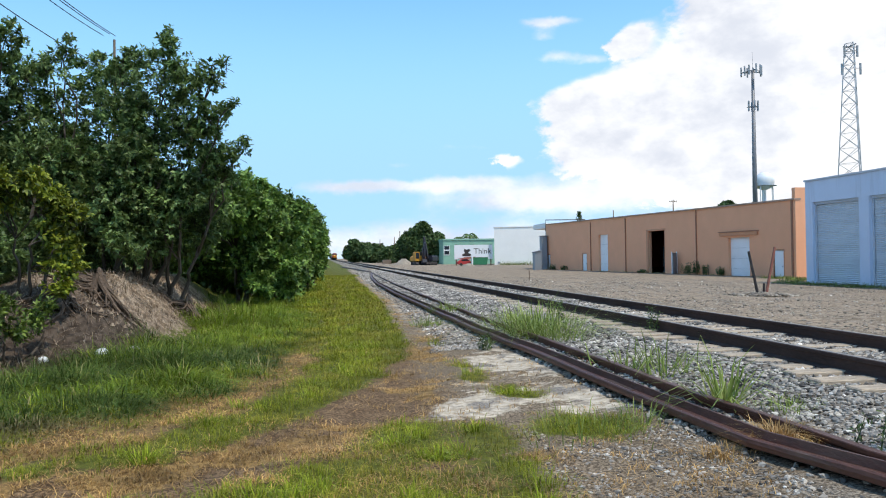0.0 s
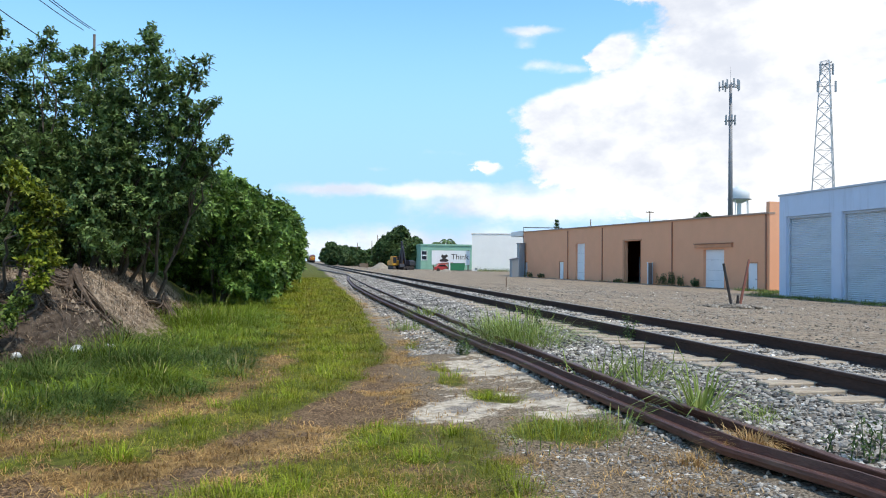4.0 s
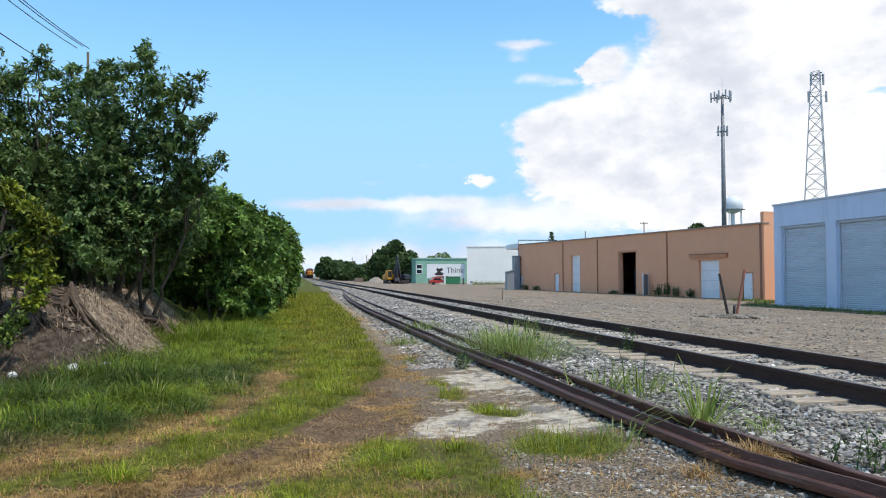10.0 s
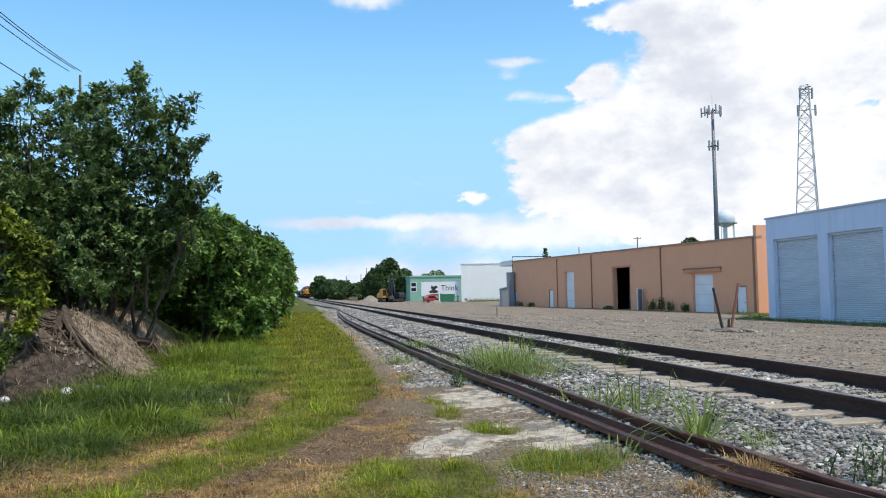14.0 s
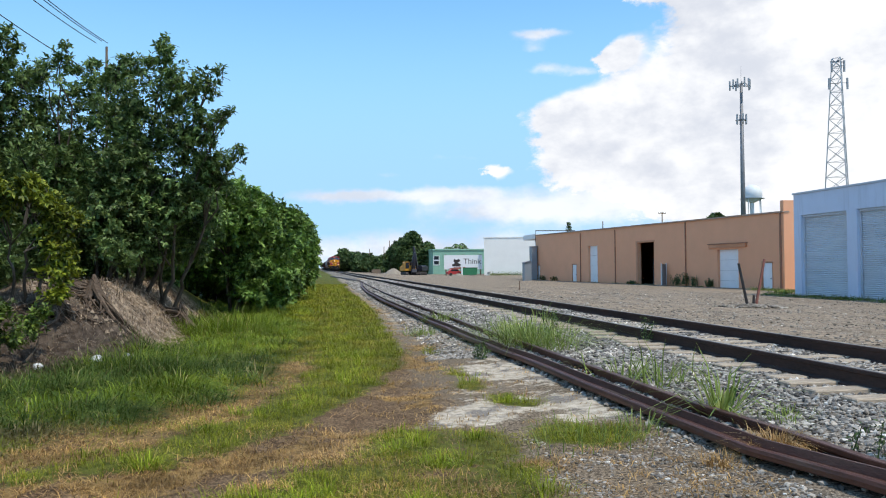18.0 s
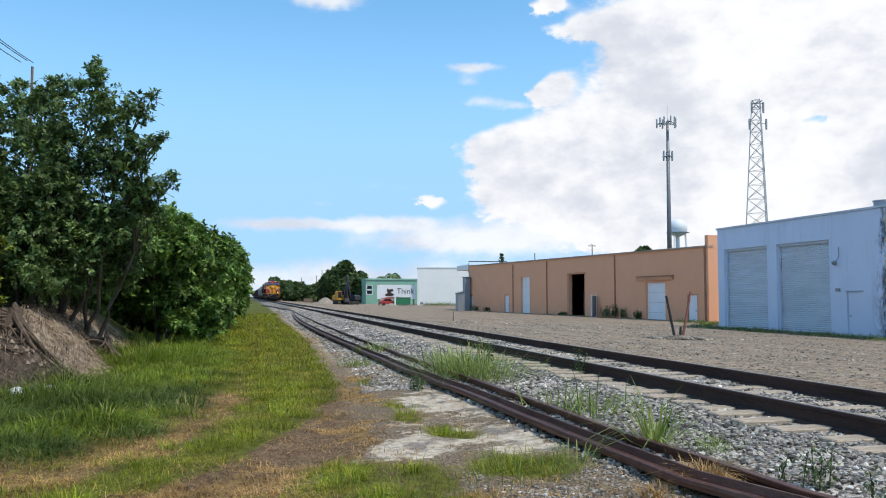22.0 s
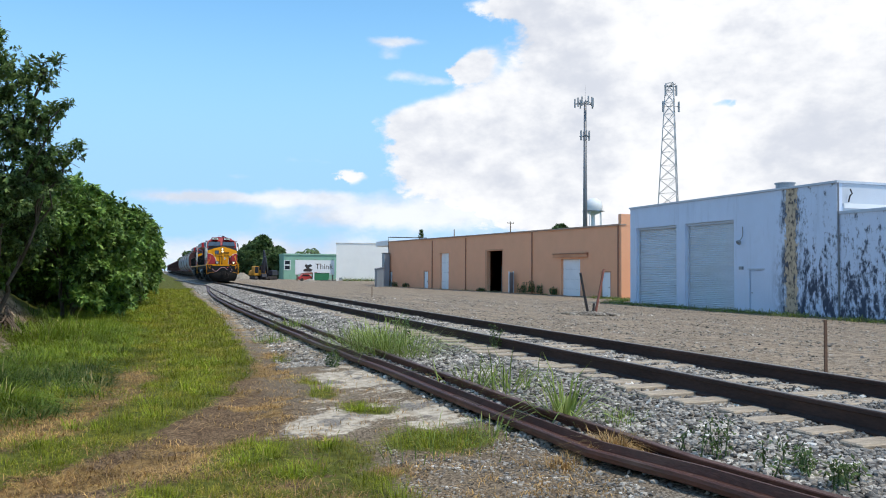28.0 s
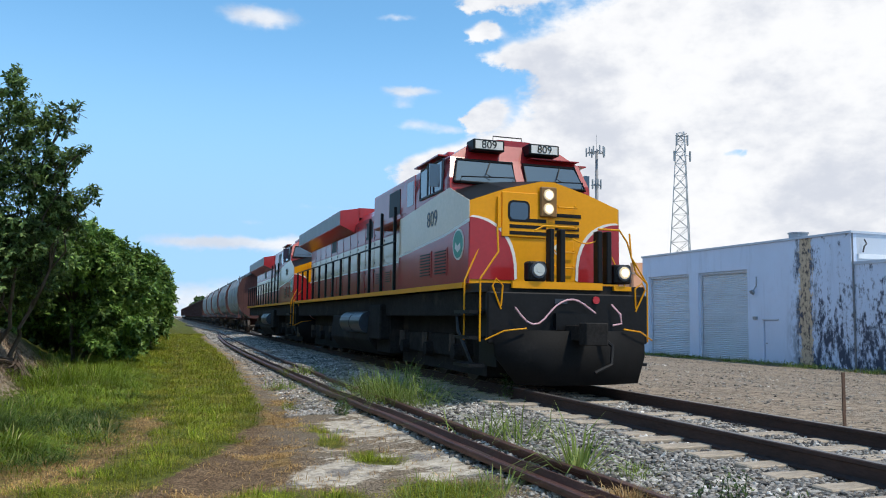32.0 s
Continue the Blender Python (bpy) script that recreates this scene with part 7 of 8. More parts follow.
def make_loco(m, lead=True):
    o = thing("locomotive", "red, yellow and cream diesel locomotive with lit headlights" if lead else "second red, yellow and cream diesel locomotive coupled behind", "locomotive", m, "locomotives")
    deck = 1.68
    part("underframe", Shape().box(-1.35, 1.35, -0.75, 18.4, 1.15, 1.58), "under", o)
    for sx in (-1, 1):
        part("side_sill", Shape().box(sx * 1.5 - 0.03, sx * 1.5 + 0.03, 0.0, 18.3, 1.60, 1.69), "paint_yellow", o, "yellow side sill stripe")
        part("walkway", Shape().box(min(sx * 0.95, sx * 1.47), max(sx * 0.95, sx * 1.47), 4.2, 18.3, 1.60, deck), "under", o)
    part("front_sill", Shape().box(-0.98, 0.62, -0.80, -0.745, 1.585, 1.70).box(0.84, 1.16, -0.80, -0.745, 1.585, 1.66), "paint_yellow", o, "yellow end sill")
    part("front_deck", Shape().box(-1.45, 1.45, -0.74, 0.05, 1.52, 1.66), "paint_black", o)
    # pilot, plough and coupler
    part("pilot_plate", Shape().box(-1.42, 1.42, -0.86, -0.74, 0.72, 1.52), "paint_black", o, bevel=0.02)
    pl = Shape()
    prof = [(-1.34, -0.86, 0.93), (-0.5, -1.12, 0.93), (0.5, -1.12, 0.93), (1.36, -0.86, 0.93)]
    low = [(-0.98, -1.0, 0.10), (-0.42, -1.26, 0.10), (0.42, -1.26, 0.10), (1.14, -1.0, 0.10)]
    mid = [(-1.30, -0.9, 0.52), (-0.48, -1.16, 0.52), (0.48, -1.16, 0.52), (1.34, -0.9, 0.52)]
    rows = [prof, mid, low]
    v = [p for r in rows for p in r] + [(x, y + 0.05, z) for r in rows for x, y, z in r]
    f = []
    for k in (0, 12):
        for i in range(2):
            for j in range(3):
                f.append((k + i * 4 + j, k + i * 4 + j + 1, k + i * 4 + j + 5, k + i * 4 + j + 4))
    rim = [0, 1, 2, 3, 7, 11, 10, 9, 8, 4]
    f += [(a, b, b + 12, a + 12) for a, b in zip(rim, rim[1:] + rim[:1])]
    pl.add(v, f)
    part("snow_plough", pl, "plow", o, "scuffed dark steel plough", smooth=True)
    cp = Shape().box(-0.13, 0.13, -1.5, -0.8, 0.78, 1.02).prism([(-0.2, -1.72), (0.14, -1.78), (0.22, -1.62), (0.05, -1.48), (-0.18, -1.46)], 0.72, 1.06, "z")
    part("coupler", cp, "under", o, bevel=0.015)
    part("coupler_pocket", Shape().box(-0.3, 0.3, -0.96, -0.84, 0.94, 1.2), "paint_black", o)
    hose = [(-1.0 + 0.1 * i, -0.95, 1.28 - 0.26 * math.sin(i / 6.5 * math.pi) * (1 if i < 7 else 0.55)) for i in range(0, 15)]
    part("brake_hose", Shape().pipe(hose, 0.015, 6), "hose", o, "pink rubber hose")
    part("brake_hose", Shape().pipe([(0.72, -0.9, 1.36), (0.84, -0.98, 1.2), (0.86, -0.98, 1.05), (0.7, -0.98, 1.02)], 0.015, 6), "hose", o, "pink rubber hose")
    part("air_hose", Shape().pipe([(0.28, -1.1, 0.95), (0.5, -1.3, 0.7), (0.42, -1.4, 0.42), (0.12, -1.42, 0.3)], 0.03, 6), "paint_black", o)
    part("red_marker", Shape().rod((0.45, -0.87, 1.42), (0.45, -0.90, 1.42), 0.06, 0.06, 14), "red_lens", o, "red marker lens")
    part("plate", Shape().box(-0.28, -0.06, -0.875, -0.862, 1.35, 1.43), "tank", o)
    # steps and yellow grab irons at both front corners
    for sx in (-1, 1):
        st = part("step_well", Shape().box(sx * 1.45 - 0.22, sx * 1.45 + 0.05, -0.72, -0.02, 0.35, 0.40).box(sx * 1.45 - 0.22, sx * 1.45 + 0.05, -0.72, -0.02, 0.78, 0.83)
                  .box(sx * 1.45 - 0.22, sx * 1.45 + 0.05, -0.72, -0.02, 1.18, 1.23).box(sx * 1.2 - 0.02, sx * 1.2 + 0.02, -0.74, 0.0, 0.35, 1.58), "paint_black", o)
        for yy in (-0.74, -0.04):
            part("grab_iron", Shape().pipe([(sx * 1.5, yy, 0.75), (sx * 1.5, yy, 1.72), (sx * 1.2, yy + (0.0 if yy < -0.5 else 0.05), 2.15 if yy < -0.5 else 2.35), (sx * 1.2, yy + 0.05, 2.55)], 0.016, 6), "paint_yellow", o, "yellow grab iron")
        part("grab_iron", Shape().pipe([(sx * 1.48, -0.9, 0.78), (sx * 1.2, -1.0, 0.92), (sx * 0.85, -1.05, 0.96)], 0.012, 6), "paint_yellow", o, "yellow grab iron")
        part("grab_iron", Shape().pipe([(sx * 1.2, -0.86, 1.25), (sx * 1.36, -0.9, 1.6), (sx * 1.3, -0.9, 1.72), (sx * 1.18, -0.88, 1.62), (sx * 1.2, -0.86, 1.3)], 0.014, 6), "paint_yellow", o, "yellow grab iron")
    # nose: yellow front, sloped dark top, cream and red flanks
    top = [(-1.40, 3.06), (-0.75, 3.30), (-0.1, 3.46), (0.15, 3.46), (0.8, 3.28), (1.40, 3.06)]
    out = [(-1.40, deck), (1.40, deck)] + top[::-1]
    part("nose", Shape().prism(out, 0.0, 1.0, "y"), "paint_yellow", o, "yellow nose")
    v = [(x, 0.01, z + 0.004) for x, z in top] + [(-1.40, 1.02, 3.36), (-0.75, 1.02, 3.56), (-0.1, 1.02, 3.62), (0.15, 1.02, 3.62), (0.8, 1.02, 3.56), (1.40, 1.02, 3.36)]
    v += [(x, y, z - 0.3) for x, y, z in v]
    f = [(j, j + 1, j + 7, j + 6) for j in range(5)] + [(0, 6, 18, 12), (5, 11, 23, 17)] + [(6 + j, 7 + j, 19 + j, 18 + j) for j in range(5)] + [(j + 1, j, j + 12, j + 13) for j in range(5)]
    part("nose_top", Shape().add(v, f), "paint_black", o, "black anti-glare nose top")
    for sx in (-1, 1):
        pts = swoosh(sx, 2.78)
        part("corner_field", Shape().prism([(x * 0.999, z) for x, z in pts], -0.012, -0.002, "y"), "paint_red", o, "red corner field")
        arc = pts[1:]
        part("corner_line", Shape().prism(arc + [(x - sx * 0.05, z + 0.03) for x, z in arc[::-1]], -0.010, -0.001, "y"), "paint_white", o, "white curved stripe")
        a, b = sorted((sx * 1.405, sx * 1.420))
        part("flank_red", Shape().prism([(0.0, deck), (4.2, deck), (4.2, 2.38), (1.2, 2.56), (0.0, 2.70)], a, b, "x"), "paint_red", o, "red lower flank")
        part("flank_line", Shape().prism([(0.0, 2.70), (1.2, 2.56), (4.2, 2.38), (4.2, 2.43), (1.2, 2.61), (0.0, 2.76)], a, b + 0.002 * sx, "x"), "paint_white", o, "white stripe")
        part("flank_cream", Shape().prism([(0.0, 2.76), (1.2, 2.61), (4.2, 2.43), (4.2, 3.20), (1.0, 3.42), (0.0, 3.06)], a, b, "x"), "paint_cream", o, "cream upper flank")
        part("emblem", Shape().rod((sx * 1.418, 0.48, 2.36), (sx * 1.432, 0.48, 2.36), 0.27, 0.27, 24), "paint_white", o, "round emblem plate")
        part("emblem_disc", Shape().rod((sx * 1.430, 0.48, 2.36), (sx * 1.437, 0.48, 2.36), 0.235, 0.235, 24), "emblem", o, "green round emblem")
        part("emblem_wave", Shape().prism([(0.34, 2.28), (0.48, 2.22), (0.62, 2.30), (0.60, 2.40), (0.48, 2.33), (0.36, 2.38)], sx * 1.4365, sx * 1.4405, "x"), "paint_white", o)
        for k in range(2):
            y0 = 1.05 + 0.9 * k
            fr = part("louvre_panel", Shape().box(min(sx * 1.422, sx * 1.432), max(sx * 1.422, sx * 1.432), y0, y0 + 0.72, 1.86, 2.36), "paint_red", o)
            for q in range(8):
                part("louvre", Shape().box(min(sx * 1.43, sx * 1.445), max(sx * 1.43, sx * 1.445), y0 + 0.06, y0 + 0.66, 1.90 + 0.056 * q, 1.922 + 0.056 * q), "paint_black", fr)
    part("nose_panel", Shape().box(-0.84, 0.02, -0.03, 0.0, 2.48, 3.24), "paint_yellow", o, "yellow nose panel", bevel=0.01)
    part("nose_door", Shape().box(-0.03, 0.52, -0.015, 0.0, 1.72, 2.46), "paint_yellow", o, "yellow nose door", bevel=0.008)
    def rounded(cx, cz, w, h, r):
        return [(cx + sx_ * (w - r) + r * math.cos(b), cz + sz_ * (h - r) + r * math.sin(b)) for sx_, sz_, b0 in ((1, 1, 0), (-1, 1, 90), (-1, -1, 180), (1, -1, 270)) for b in (radians(b0 + 22.5 * i) for i in range(5))]
    nw = part("nose_door_window", Shape().prism(rounded(-0.53, 2.92, 0.165, 0.145, 0.07), -0.042, -0.031, "y"), "glass_dark", o, "dark rounded nose window")
    part("window_seal", Shape().prism(rounded(-0.53, 2.92, 0.20, 0.18, 0.09), -0.037, -0.0305, "y"), "paint_black", nw)
    part("door_emblem", Shape().rod((0.24, -0.014, 2.3), (0.24, -0.024, 2.3), 0.11, 0.11, 18), "paint_white", o, "small round white emblem")
    part("emblem_bar", Shape().box(0.17, 0.31, -0.03, -0.025, 2.27, 2.32), "emblem", o)
    part("door_hinge", Shape().box(-0.92, -0.86, -0.05, 0.0, 2.62, 3.14), "paint_yellow", o)
    for k in range(3):
        z = 2.52 + 0.11 * k
        part("stripe", Shape().box(-0.70, -0.02, -0.036, -0.031, z, z + 0.06), "paint_black", o)
        part("stripe", Shape().box(0.16, 0.62, -0.012, -0.003, z, z + 0.06), "paint_black", o)
    part("stripe", Shape().box(0.16, 0.66, -0.012, -0.003, 2.86, 2.92), "paint_black", o)
    hb = part("headlight_housing", Shape().box(-0.15, 0.16, -0.09, -0.02, 2.84, 3.36), "headlight_box", o, bevel=0.02)
    for z in (2.98, 3.22):
        part("headlight", Shape().rod((0.0, -0.088, z), (0.0, -0.11, z), 0.10, 0.09, 18), "lamp_warm", hb, "lit round headlight")
        part("bulb", Shape().rod((0.0, -0.108, z), (0.0, -0.118, z), 0.07, 0.06, 12), "lamp_glow", hb)
    for x0, x1 in ((-0.32, -0.24), (-0.13, -0.04), (0.55, 0.64), (0.72, 0.81)):
        part("collision_bar", Shape().box(x0, x1, -0.78, -0.62, 1.70, 2.56), "paint_black", o, bevel=0.012)
    part("gate_rail", Shape().pipe([(-0.55, -0.7, 2.52), (-0.4, -0.7, 2.60), (0.16, -0.7, 2.60)], 0.017, 6), "paint_yellow", o, "yellow handrail")
    part("gate_rail", Shape().pipe([(0.6, -0.7, 2.60), (1.0, -0.7, 2.60), (1.15, -0.7, 2.4), (1.3, -0.72, 1.9), (1.5, -0.74, 1.72)], 0.017, 6), "paint_yellow", o, "yellow handrail")
    part("safety_chain", Shape().pipe([(0.12 + 0.08 * i, -0.7, 2.42 - 0.07 * math.sin(i / 6 * math.pi)) for i in range(7)], 0.012, 5), "paint_yellow", o)
    for x, z in ((0.3, 2.25), (0.3, 1.98), (0.35, 3.02), (0.35, 2.66)):
        part("grab_iron", Shape().pipe([(x - 0.16, 0.0, z + 0.05), (x - 0.16, -0.08, z), (x + 0.2, -0.08, z), (x + 0.2, 0.0, z + 0.05)], 0.013, 6), "paint_yellow", o, "yellow grab iron")
    for sx in (-1, 1):
        x = -0.55 if sx < 0 else 1.0
        d = part("ditch_light", Shape().box(x - 0.155, x + 0.155, -0.82, -0.6, 1.70, 2.02), "paint_black", o, bevel=0.03)
        part("lamp_ring", Shape().rod((x, -0.815, 1.88), (x, -0.86, 1.88), 0.14, 0.13, 18), "tank", d)
        part("lamp_lens", Shape().rod((x, -0.855, 1.88), (x, -0.875, 1.88), 0.105, 0.095, 18), "lamp_dim" if sx < 0 else "lamp_warm", d, "round ditch light lens")
        part("bulb", Shape().rod((x, -0.873, 1.88), (x, -0.882, 1.88), 0.05 if sx < 0 else 0.075, 0.045, 12), "lamp_dim" if sx < 0 else "lamp_glow", d)
    # cab
    cab = [(-1.41, 3.30), (1.41, 3.30), (1.40, 3.62), (1.31, 4.05), (0.85, 4.36), (0.3, 4.47), (-0.3, 4.47), (-0.85, 4.36), (-1.31, 4.05), (-1.40, 3.62)]
    v = [(x, 0.98 if z < 3.5 else (1.05 if z < 3.7 else (1.28 if z < 4.2 else 1.42)), z) for x, z in cab] + [(x, 4.2, z) for x, z in cab]
    n = len(cab)
    part("cab", Shape().add(v, [(i, (i + 1) % n, n + (i + 1) % n, n + i) for i in range(n)] + [tuple(range(n, 2 * n))] + [(0, 1, 2, 9), (9, 2, 3, 8), (8, 3, 4, 7), (7, 4, 5, 6)]), "paint_red", o, "red cab")
    part("cab_base", Shape().box(-1.40, 1.40, 1.0, 4.2, deck, 3.42), "paint_red", o)
    for x0, x1 in ((-1.33, -0.12), (0.10, 1.30)):
        e = 0.0 if x0 < 0 else 0.0
        za, zb = 3.54, 3.99
        ya, yb = 1.005, 1.215
        w = Shape()
        v = [(x0, ya - 0.012, za), (x1, ya - 0.012, za), (x1 - (0.12 if x0 > 0 else 0), yb - 0.012, zb), (x0 + (0.12 if x0 < 0 else 0), yb - 0.012, zb)]
        v += [(x, y + 0.03, z) for x, y, z in v]
        w.add(v, [(0, 1, 2, 3), (7, 6, 5, 4), (0, 4, 5, 1), (1, 5, 6, 2), (2, 6, 7, 3), (3, 7, 4, 0)])
        gl = part("windshield", w, "glass_dark", o, "dark windscreen")
        part("windshield_seal", Shape().pipe([v[0], v[1], v[2], v[3], v[0]], 0.028, 6), "paint_black", gl)
        cxm = (x0 + x1) / 2
        part("wiper", Shape().pipe([(cxm + 0.15, yb - 0.05, zb - 0.03), (cxm + 0.02, ya + 0.02, za + 0.18), (cxm + 0.12, ya - 0.01, za + 0.12)], 0.010, 5), "paint_black", gl)
        part("windshield_rail", Shape().pipe([(x0 + 0.1, 0.96, 3.5), (x0 + 0.1, 0.9, 3.62), (x1 - 0.1, 0.9, 3.66), (x1 - 0.1, 0.96, 3.52)], 0.012, 5), "paint_black", o)
    part("sun_visor", Shape().box(0.25, 1.25, 1.14, 1.34, 4.10, 4.115, Matrix.Rotation(0.0, 4, "X")), "paint_red", o)
    for x in (-0.62, 0.50):
        nb = part("number_board", Shape().box(x - 0.31, x + 0.31, 1.10, 1.46, 4.17, 4.38), "paint_black", o, "number board in a black frame", bevel=0.015)
        part("number_panel", Shape().box(x - 0.27, x + 0.27, 1.094, 1.10, 4.20, 4.35), "paint_white", nb)
        lettering("809", 0.205, "paint_black", nb, pose(x, 1.091, 4.275, 90, 0, 0))
    for sx in (-1, 1):
        a, b = sorted((sx * 1.402, sx * 1.418))
        sw = part("cab_window", Shape().box(a, b, 1.45, 2.05, 3.46, 3.98), "glass_dark", o)
        part("cab_window", Shape().box(a, b, 2.12, 2.7, 3.46, 3.98), "glass_dark", o)
        part("window_frame", Shape().pipe([(sx * 1.42, 1.40, 3.43), (sx * 1.42, 2.75, 3.43), (sx * 1.40, 2.75, 4.02), (sx * 1.40, 1.40, 4.02), (sx * 1.42, 1.40, 3.43)], 0.022, 6).rod((sx * 1.48, 2.085, 3.43), (sx * 1.47, 2.085, 4.02), 0.02), "tank", o, "grey window frame")
        part("window_awning", Shape().box(min(sx * 1.34, sx * 1.52), max(sx * 1.34, sx * 1.52), 1.35, 2.85, 4.06, 4.085), "paint_red", o)
        part("wind_deflector", Shape().box(min(sx * 1.48, sx * 1.68), max(sx * 1.48, sx * 1.60), 1.36, 1.385, 3.48, 3.90), "glass_dark", o, "clear wind deflector")
        part("cab_door", Shape().box(a, b, 3.1, 3.75, 3.22, 4.0), "paint_red", o)
        part("cab_door_window", Shape().box(a - 0.004, b + 0.004, 3.2, 3.65, 3.4, 3.9), "glass_maroon", o, "dark red tinted window")
        lettering("809", 0.42, "tank", o, pose(sx * 1.424, 1.95, 2.95, 90, 0, -90 * (1 if sx < 0 else -1)))
        part("handrail", Shape().pipe([(sx * 1.47, 4.3, 2.75), (sx * 1.47, 18.2, 2.75)], 0.02, 6), "paint_black", o)
        for k in range(13):
            y = 4.4 + 1.14 * k
            part("stanchion", Shape().box(min(sx * 1.44, sx * 1.50), max(sx * 1.44, sx * 1.50), y - 0.03, y + 0.03, 1.66, 2.76 if k > 2 else 3.5), "paint_black", o)
    part("cab_roof_box", Shape().box(-0.85, -0.35, 2.8, 3.9, 4.36, 4.48), "paint_red", o, bevel=0.04)
    part("roof_rail", Shape().pipe([(-0.3, 1.7, 4.48), (-0.3, 1.7, 4.6), (0.3, 1.7, 4.6), (0.3, 1.7, 4.48)], 0.012, 5), "paint_black", o)
    part("horn", Shape().rod((0.2, 3.2, 4.56), (0.2, 2.7, 4.56), 0.04, 0.09, 10).rod((0.35, 3.2, 4.56), (0.35, 2.8, 4.56), 0.03, 0.08, 10), "tank", o)
    # long hood
    hood = [(-0.98, deck), (0.98, deck), (0.98, 3.80), (0.75, 4.05), (-0.75, 4.05), (-0.98, 3.80)]
    part("hood", Shape().prism(hood, 4.2, 18.0, "y"), "paint_red", o, "red engine hood")
    for sx in (-1, 1):
        a, b = sorted((sx * 0.982, sx * 0.996))
        y = 4.25
        k = 0
        while y < 17.6:
            wd = 0.92
            part("hood_door", Shape().box(a, b, y, y + wd, 2.42, 3.10), "paint_cream", o, bevel=0.006)
            part("hood_door", Shape().box(a, b, y, y + wd, 3.13, 3.72), "paint_red", o, bevel=0.006)
            part("hood_door", Shape().box(a, b, y, y + wd, 1.75, 2.39), "paint_red", o, bevel=0.006)
            for lz in (2.5, 3.0, 3.22, 3.62, 1.85, 2.28):
                part("door_latch", Shape().box(a - 0.012, b + 0.012, y + wd - 0.09, y + wd - 0.04, lz, lz + 0.05), "tank", o)
            if k in (2, 3):
                lp = part("louvre_panel", Shape().box(a - 0.006, b + 0.006, y + 0.2, y + 0.72, 1.95, 2.26), "paint_red", o)
                for q in range(5):
                    part("louvre", Shape().box(a - 0.012, b + 0.012, y + 0.24, y + 0.68, 1.975 + 0.056 * q, 1.997 + 0.056 * q), "paint_black", lp)
            if k in (0, 4, 9):
                g = part("hood_grille", Shape().box(min(a, b) - 0.008, max(a, b) + 0.008, y + 0.12, y + 0.8, 3.2, 3.66), "glass_maroon" if k == 0 else "paint_black", o)
            y += wd + 0.06
            k += 1
        part("hood_stripe", Shape().box(min(a, b) - 0.003, max(a, b) + 0.003, 4.2, 18.0, 2.385, 2.425), "paint_white", o)
        # blower housing
        part("blower_box", Shape().box(min(sx * 0.98, sx * 1.3), max(sx * 0.98, sx * 1.3), 4.25, 7.0, 3.25, 4.1), "paint_red", o, bevel=0.04)
        part("blower_grille", Shape().box(min(sx * 1.295, sx * 1.31), max(sx * 1.295, sx * 1.31), 4.6, 5.5, 3.4, 3.95), "paint_black", o)
        # radiator wing
        w = [(sx * 0.9, 3.50), (sx * 1.46, 3.76), (sx * 1.46, 4.18), (sx * 0.9, 4.28)]
        ww = Shape().prism(w, 10.4, 18.1, "y")
        part("radiator_wing", ww, "paint_red", o, "red overhanging radiator wing")
        # sky glare on the red wing side, put into a pale grey plate
        part("radiator_glare", Shape().box(min(sx * 1.458, sx * 1.47), max(sx * 1.458, sx * 1.47), 10.45, 18.05, 3.78, 4.16), "hopper_grey", o, "pale grey strip for the sky glare on the radiator side")
    part("radiator_roof", Shape().box(-0.92, 0.92, 10.4, 18.1, 4.0, 4.29), "paint_red", o)
    part("exhaust_stack", Shape().box(-0.4, 0.4, 8.2, 9.6, 4.04, 4.24), "paint_black", o, bevel=0.03)
    # below the deck
    part("fuel_tank", Shape().prism([(-1.4, 1.15), (-1.45, 0.55), (-1.15, 0.2), (1.15, 0.2), (1.45, 0.55), (1.4, 1.15)], 6.6, 11.4, "y"), "under", o, bevel=0.03)
    for sx in (-1, 1):
        for y0 in (6.9, 8.1):
            part("air_tank", Shape().rod((sx * 1.38, y0, 0.98), (sx * 1.38, y0 + 1.12, 0.98), 0.27, 0.27, 20), "tank", o, "grey air reservoir", smooth=False)
        part("equipment_box", Shape().box(min(sx * 1.1, sx * 1.48), max(sx * 1.1, sx * 1.48), 5.5, 6.5, 0.6, 1.4), "under", o, bevel=0.03)
        part("sand_pipe", Shape().pipe([(sx * 1.3, 0.9, 1.5), (sx * 1.3, 0.8, 0.9), (sx * 1.1, 0.6, 0.3)], 0.03, 6), "tank", o)
    # added dark boxes that stop daylight showing through under the frame
    part("bogie_light_block", Shape().box(-0.95, 0.95, 0.3, 5.4, 0.13, 1.16), "under", o)
    part("bogie_light_block", Shape().box(-0.95, 0.95, 12.2, 17.0, 0.13, 1.16), "under", o)
    part("frame_light_block", Shape().box(-1.25, 1.25, 5.4, 6.6, 0.3, 1.16), "under", o)
    part("frame_light_block", Shape().box(-1.25, 1.25, 11.4, 12.2, 0.3, 1.16), "under", o)
    ax = bogie(o, 3.0, (-1.65, 0, 1.65)) + bogie(o, 14.6, (-1.65, 0, 1.65))
    part("rear_coupler", Shape().box(-0.13, 0.13, 18.4, 19.1, 0.78, 1.02), "steel_wheel", o)
    return o, ax


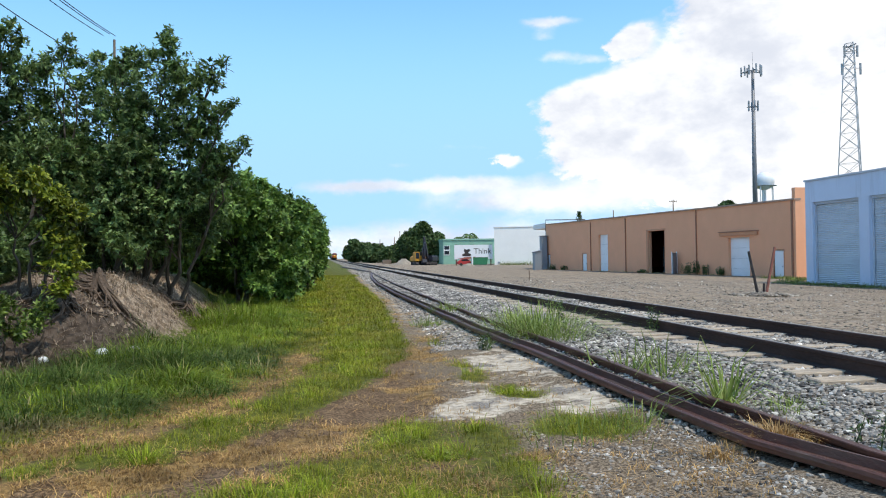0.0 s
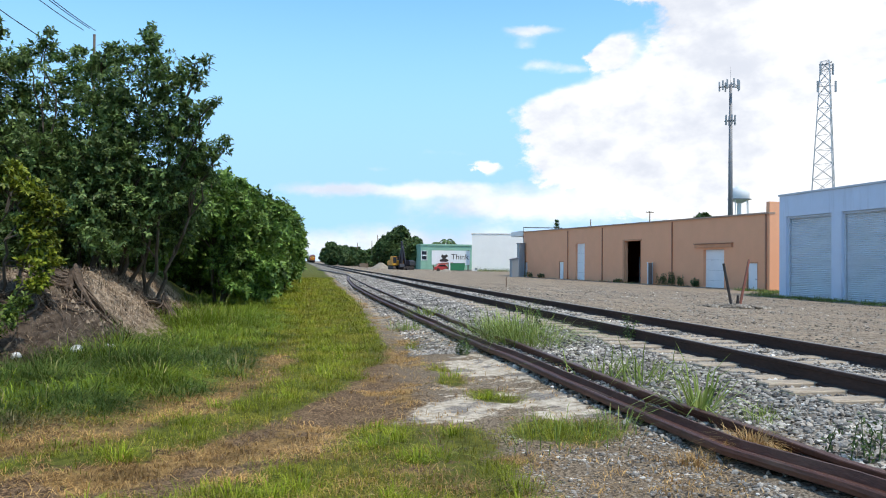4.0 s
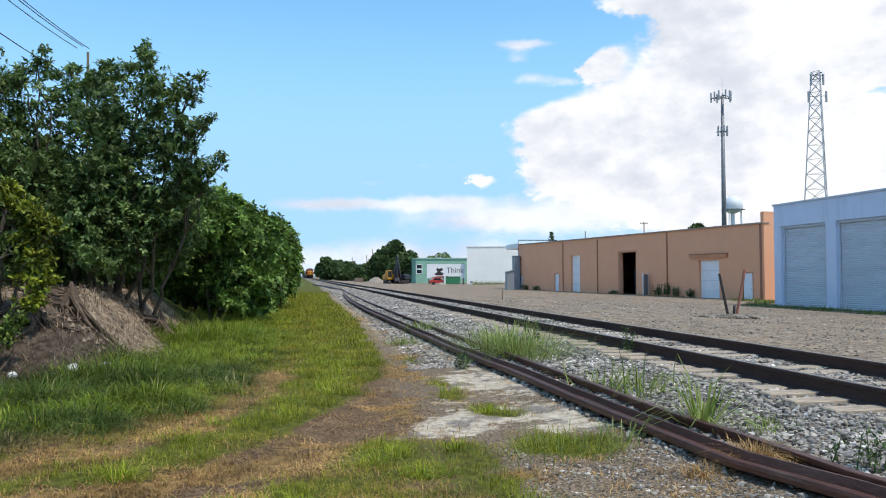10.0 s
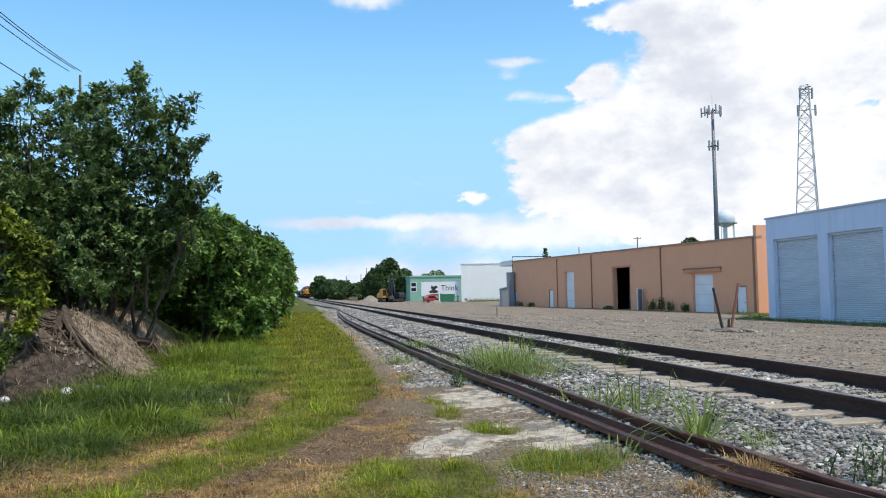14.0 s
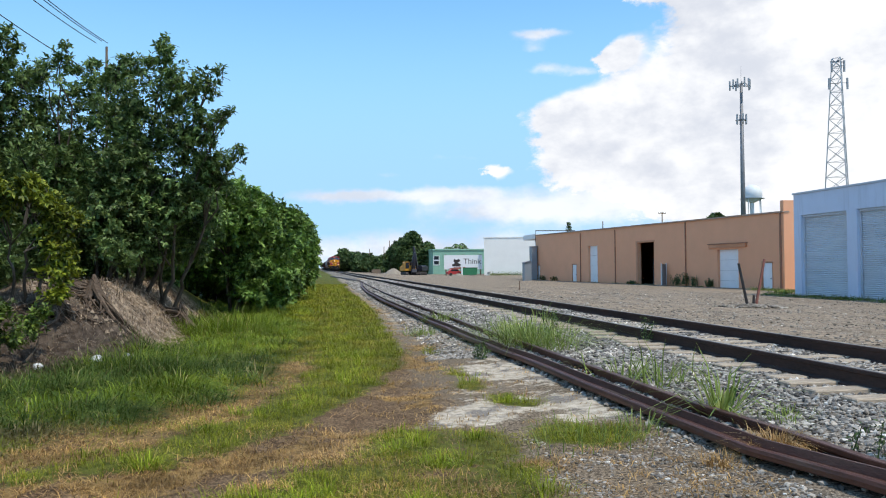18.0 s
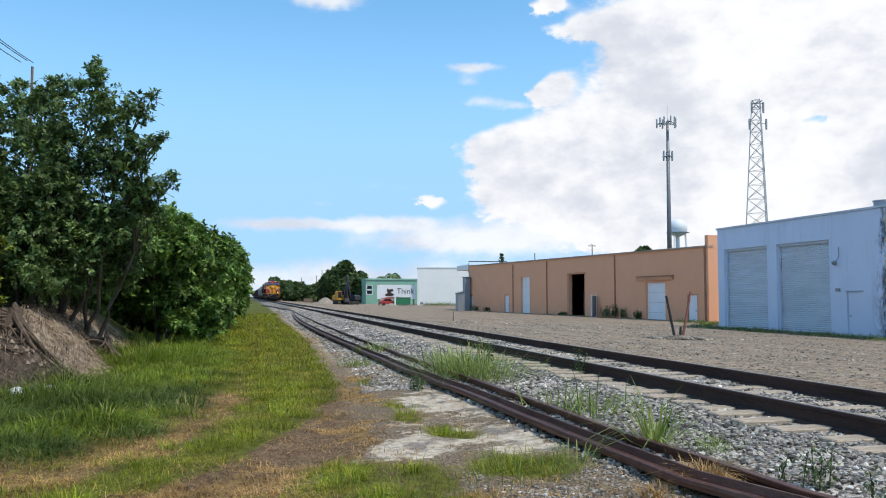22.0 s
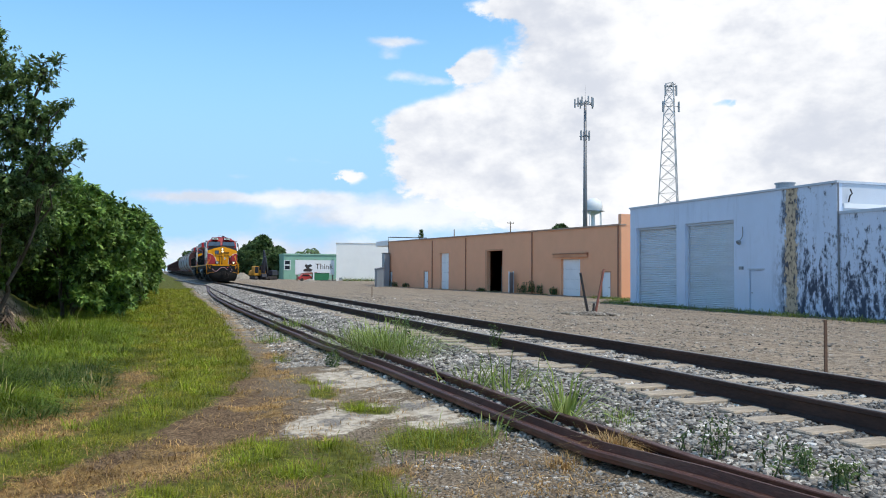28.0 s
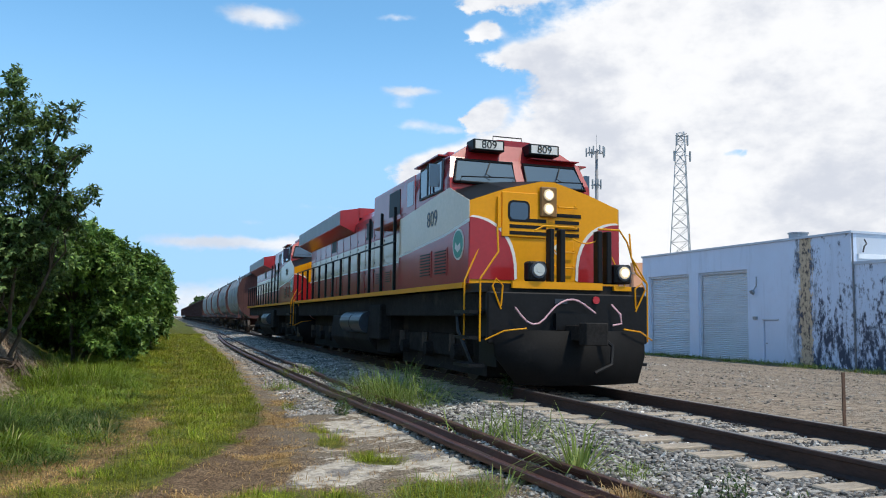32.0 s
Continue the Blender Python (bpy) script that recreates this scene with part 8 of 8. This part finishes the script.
def make_hopper(m):
    o = thing("covered_hopper", "grey covered hopper wagon with rounded sides and a dark brown end", "railway wagon", m, "grey hoppers")
    L = 11.2
    half = [(0.55, 0.95), (1.25, 1.45), (1.5, 2.0), (1.56, 2.6), (1.5, 3.2), (1.25, 3.75), (0.6, 4.0)]
    prof = half + [(-x, z) for x, z in half[::-1]]
    part("body", Shape().prism(prof, 0.9, L - 0.9, "y"), "hopper_grey", o, "pale grey rounded body", smooth=False)
    for y in (0.86, L - 0.9):
        part("end_sheet", Shape().prism([(x * 0.99, z) for x, z in prof], y, y + 0.04, "y"), "hopper_brown", o, "dark brown end sheet")
    for sx in (-1, 1):
        for k in range(1, 4):
            y = 0.9 + (L - 1.8) * k / 4
            part("rib", Shape().pipe([(sx * (x + 0.01), y, z) for x, z in half[1:-1]], 0.035, 5), "hopper_grey", o)
        part("side_sill", Shape().box(min(sx * 1.3, sx * 1.5), max(sx * 1.3, sx * 1.5), 0.2, L - 0.2, 1.0, 1.2), "hopper_brown", o)
        part("ladder", Shape().rod((sx * 1.45, 0.4, 1.0), (sx * 1.45, 0.4, 3.9), 0.02).rod((sx * 1.1, 0.4, 1.0), (sx * 1.1, 0.4, 3.9), 0.02), "hopper_brown", o)
    part("running_board", Shape().box(-0.7, 0.7, 0.3, L - 0.3, 4.05, 4.11).box(-0.75, -0.7, 0.3, L - 0.3, 4.11, 4.2).box(0.7, 0.75, 0.3, L - 0.3, 4.11, 4.2), "tank", o)
    for k in range(4):
        part("hatch", Shape().rod((0, 1.8 + 2.5 * k, 4.0), (0, 1.8 + 2.5 * k, 4.2), 0.4, 0.36, 14), "hopper_grey", o)
    for k in range(3):
        y = 2.9 + 2.7 * k
        part("outlet_chute", Shape().add([(-0.9, y - 0.9, 1.3), (0.9, y - 0.9, 1.3), (0.9, y + 0.9, 1.3), (-0.9, y + 0.9, 1.3), (-0.3, y - 0.3, 0.4), (0.3, y - 0.3, 0.4), (0.3, y + 0.3, 0.4), (-0.3, y + 0.3, 0.4)],
             [(0, 1, 5, 4), (1, 2, 6, 5), (2, 3, 7, 6), (3, 0, 4, 7), (4, 5, 6, 7), (3, 2, 1, 0)]), "hopper_brown", o)
    bogie(o, 1.6, (-0.85, 0.85), 0.42)
    bogie(o, L - 1.6, (-0.85, 0.85), 0.42)
    part("coupler", Shape().box(-0.12, 0.12, -0.6, 0.9, 0.8, 1.0).box(-0.12, 0.12, L - 0.9, L + 0.65, 0.8, 1.0), "steel_wheel", o)
    return o


def make_gondola(m):
    o = thing("open_hopper", "rust-brown open-top hopper wagon with ribbed sides", "railway wagon", m, "brown hoppers")
    L = 11.2
    part("floor", Shape().box(-1.4, 1.4, 0.3, L - 0.3, 1.0, 1.2), "hopper_brown", o)
    for sx in (-1, 1):
        a, b = sorted((sx * 1.42, sx * 1.5))
        part("side_wall", Shape().box(a, b, 0.3, L - 0.3, 1.2, 3.3), "hopper_brown", o)
        part("top_chord", Shape().box(min(sx * 1.38, sx * 1.56), max(sx * 1.38, sx * 1.56), 0.25, L - 0.25, 3.3, 3.42), "hopper_brown", o)
        for k in range(9):
            y = 0.6 + (L - 1.2) * k / 8
            part("rib", Shape().box(min(sx * 1.5, sx * 1.57), max(sx * 1.5, sx * 1.57), y - 0.05, y + 0.05, 1.05, 3.3), "hopper_brown", o)
    for y in (0.3, L - 0.38):
        part("end_wall", Shape().box(-1.42, 1.42, y, y + 0.08, 1.2, 3.3), "hopper_brown", o)
    part("load", Shape().prism([(-1.4, 3.0), (1.4, 3.0), (0.6, 3.45), (-0.5, 3.5)], 0.5, L - 0.5, "y"), "under", o, "dark heaped load")
    bogie(o, 1.6, (-0.85, 0.85), 0.42)
    bogie(o, L - 1.6, (-0.85, 0.85), 0.42)
    part("coupler", Shape().box(-0.12, 0.12, -0.6, 0.3, 0.8, 1.0).box(-0.12, 0.12, L - 0.3, L + 0.65, 0.8, 1.0), "steel_wheel", o)
    return o


HEAD = [(0, 528), (6, 433), (9, 386), (13, 322), (20, 211), (23, 163.3), (25.5, 123.3), (28, 81.0), (29, 64.3), (30, 47.1), (31, 29.7), (31.5, 20.95), (32, 12.1)]
train = []
TRAIN_X = TRACK_X - 0.03
lead, lead_axles = make_loco(pose(TRACK_X, 12.1, RAIL_Z))
train.append((lead, 0.0))
second, _ = make_loco(pose(TRACK_X, 31.6, RAIL_Z), False)
train.append((second, 19.5))
first = make_hopper(pose(TRACK_X, 53, RAIL_Z))
train.append((first, 44.5))
for q in range(1, 5):
    train.append((copy_thing(first, pose(TRACK_X, 53 + 12.4 * q, RAIL_Z)), 44.5 + 12.4 * q))
gon = make_gondola(pose(TRACK_X, 115, RAIL_Z))
train.append((gon, 44.5 + 62.0))
for q in range(1, 16):
    train.append((copy_thing(gon, pose(TRACK_X, 115 + 12.4 * q, RAIL_Z)), 44.5 + 62.0 + 12.4 * q))


def motions():
    for ob, back in train:
        walk(ob, [(t, pose(TRAIN_X, y + back, RAIL_Z)) for t, y in HEAD])


motions()
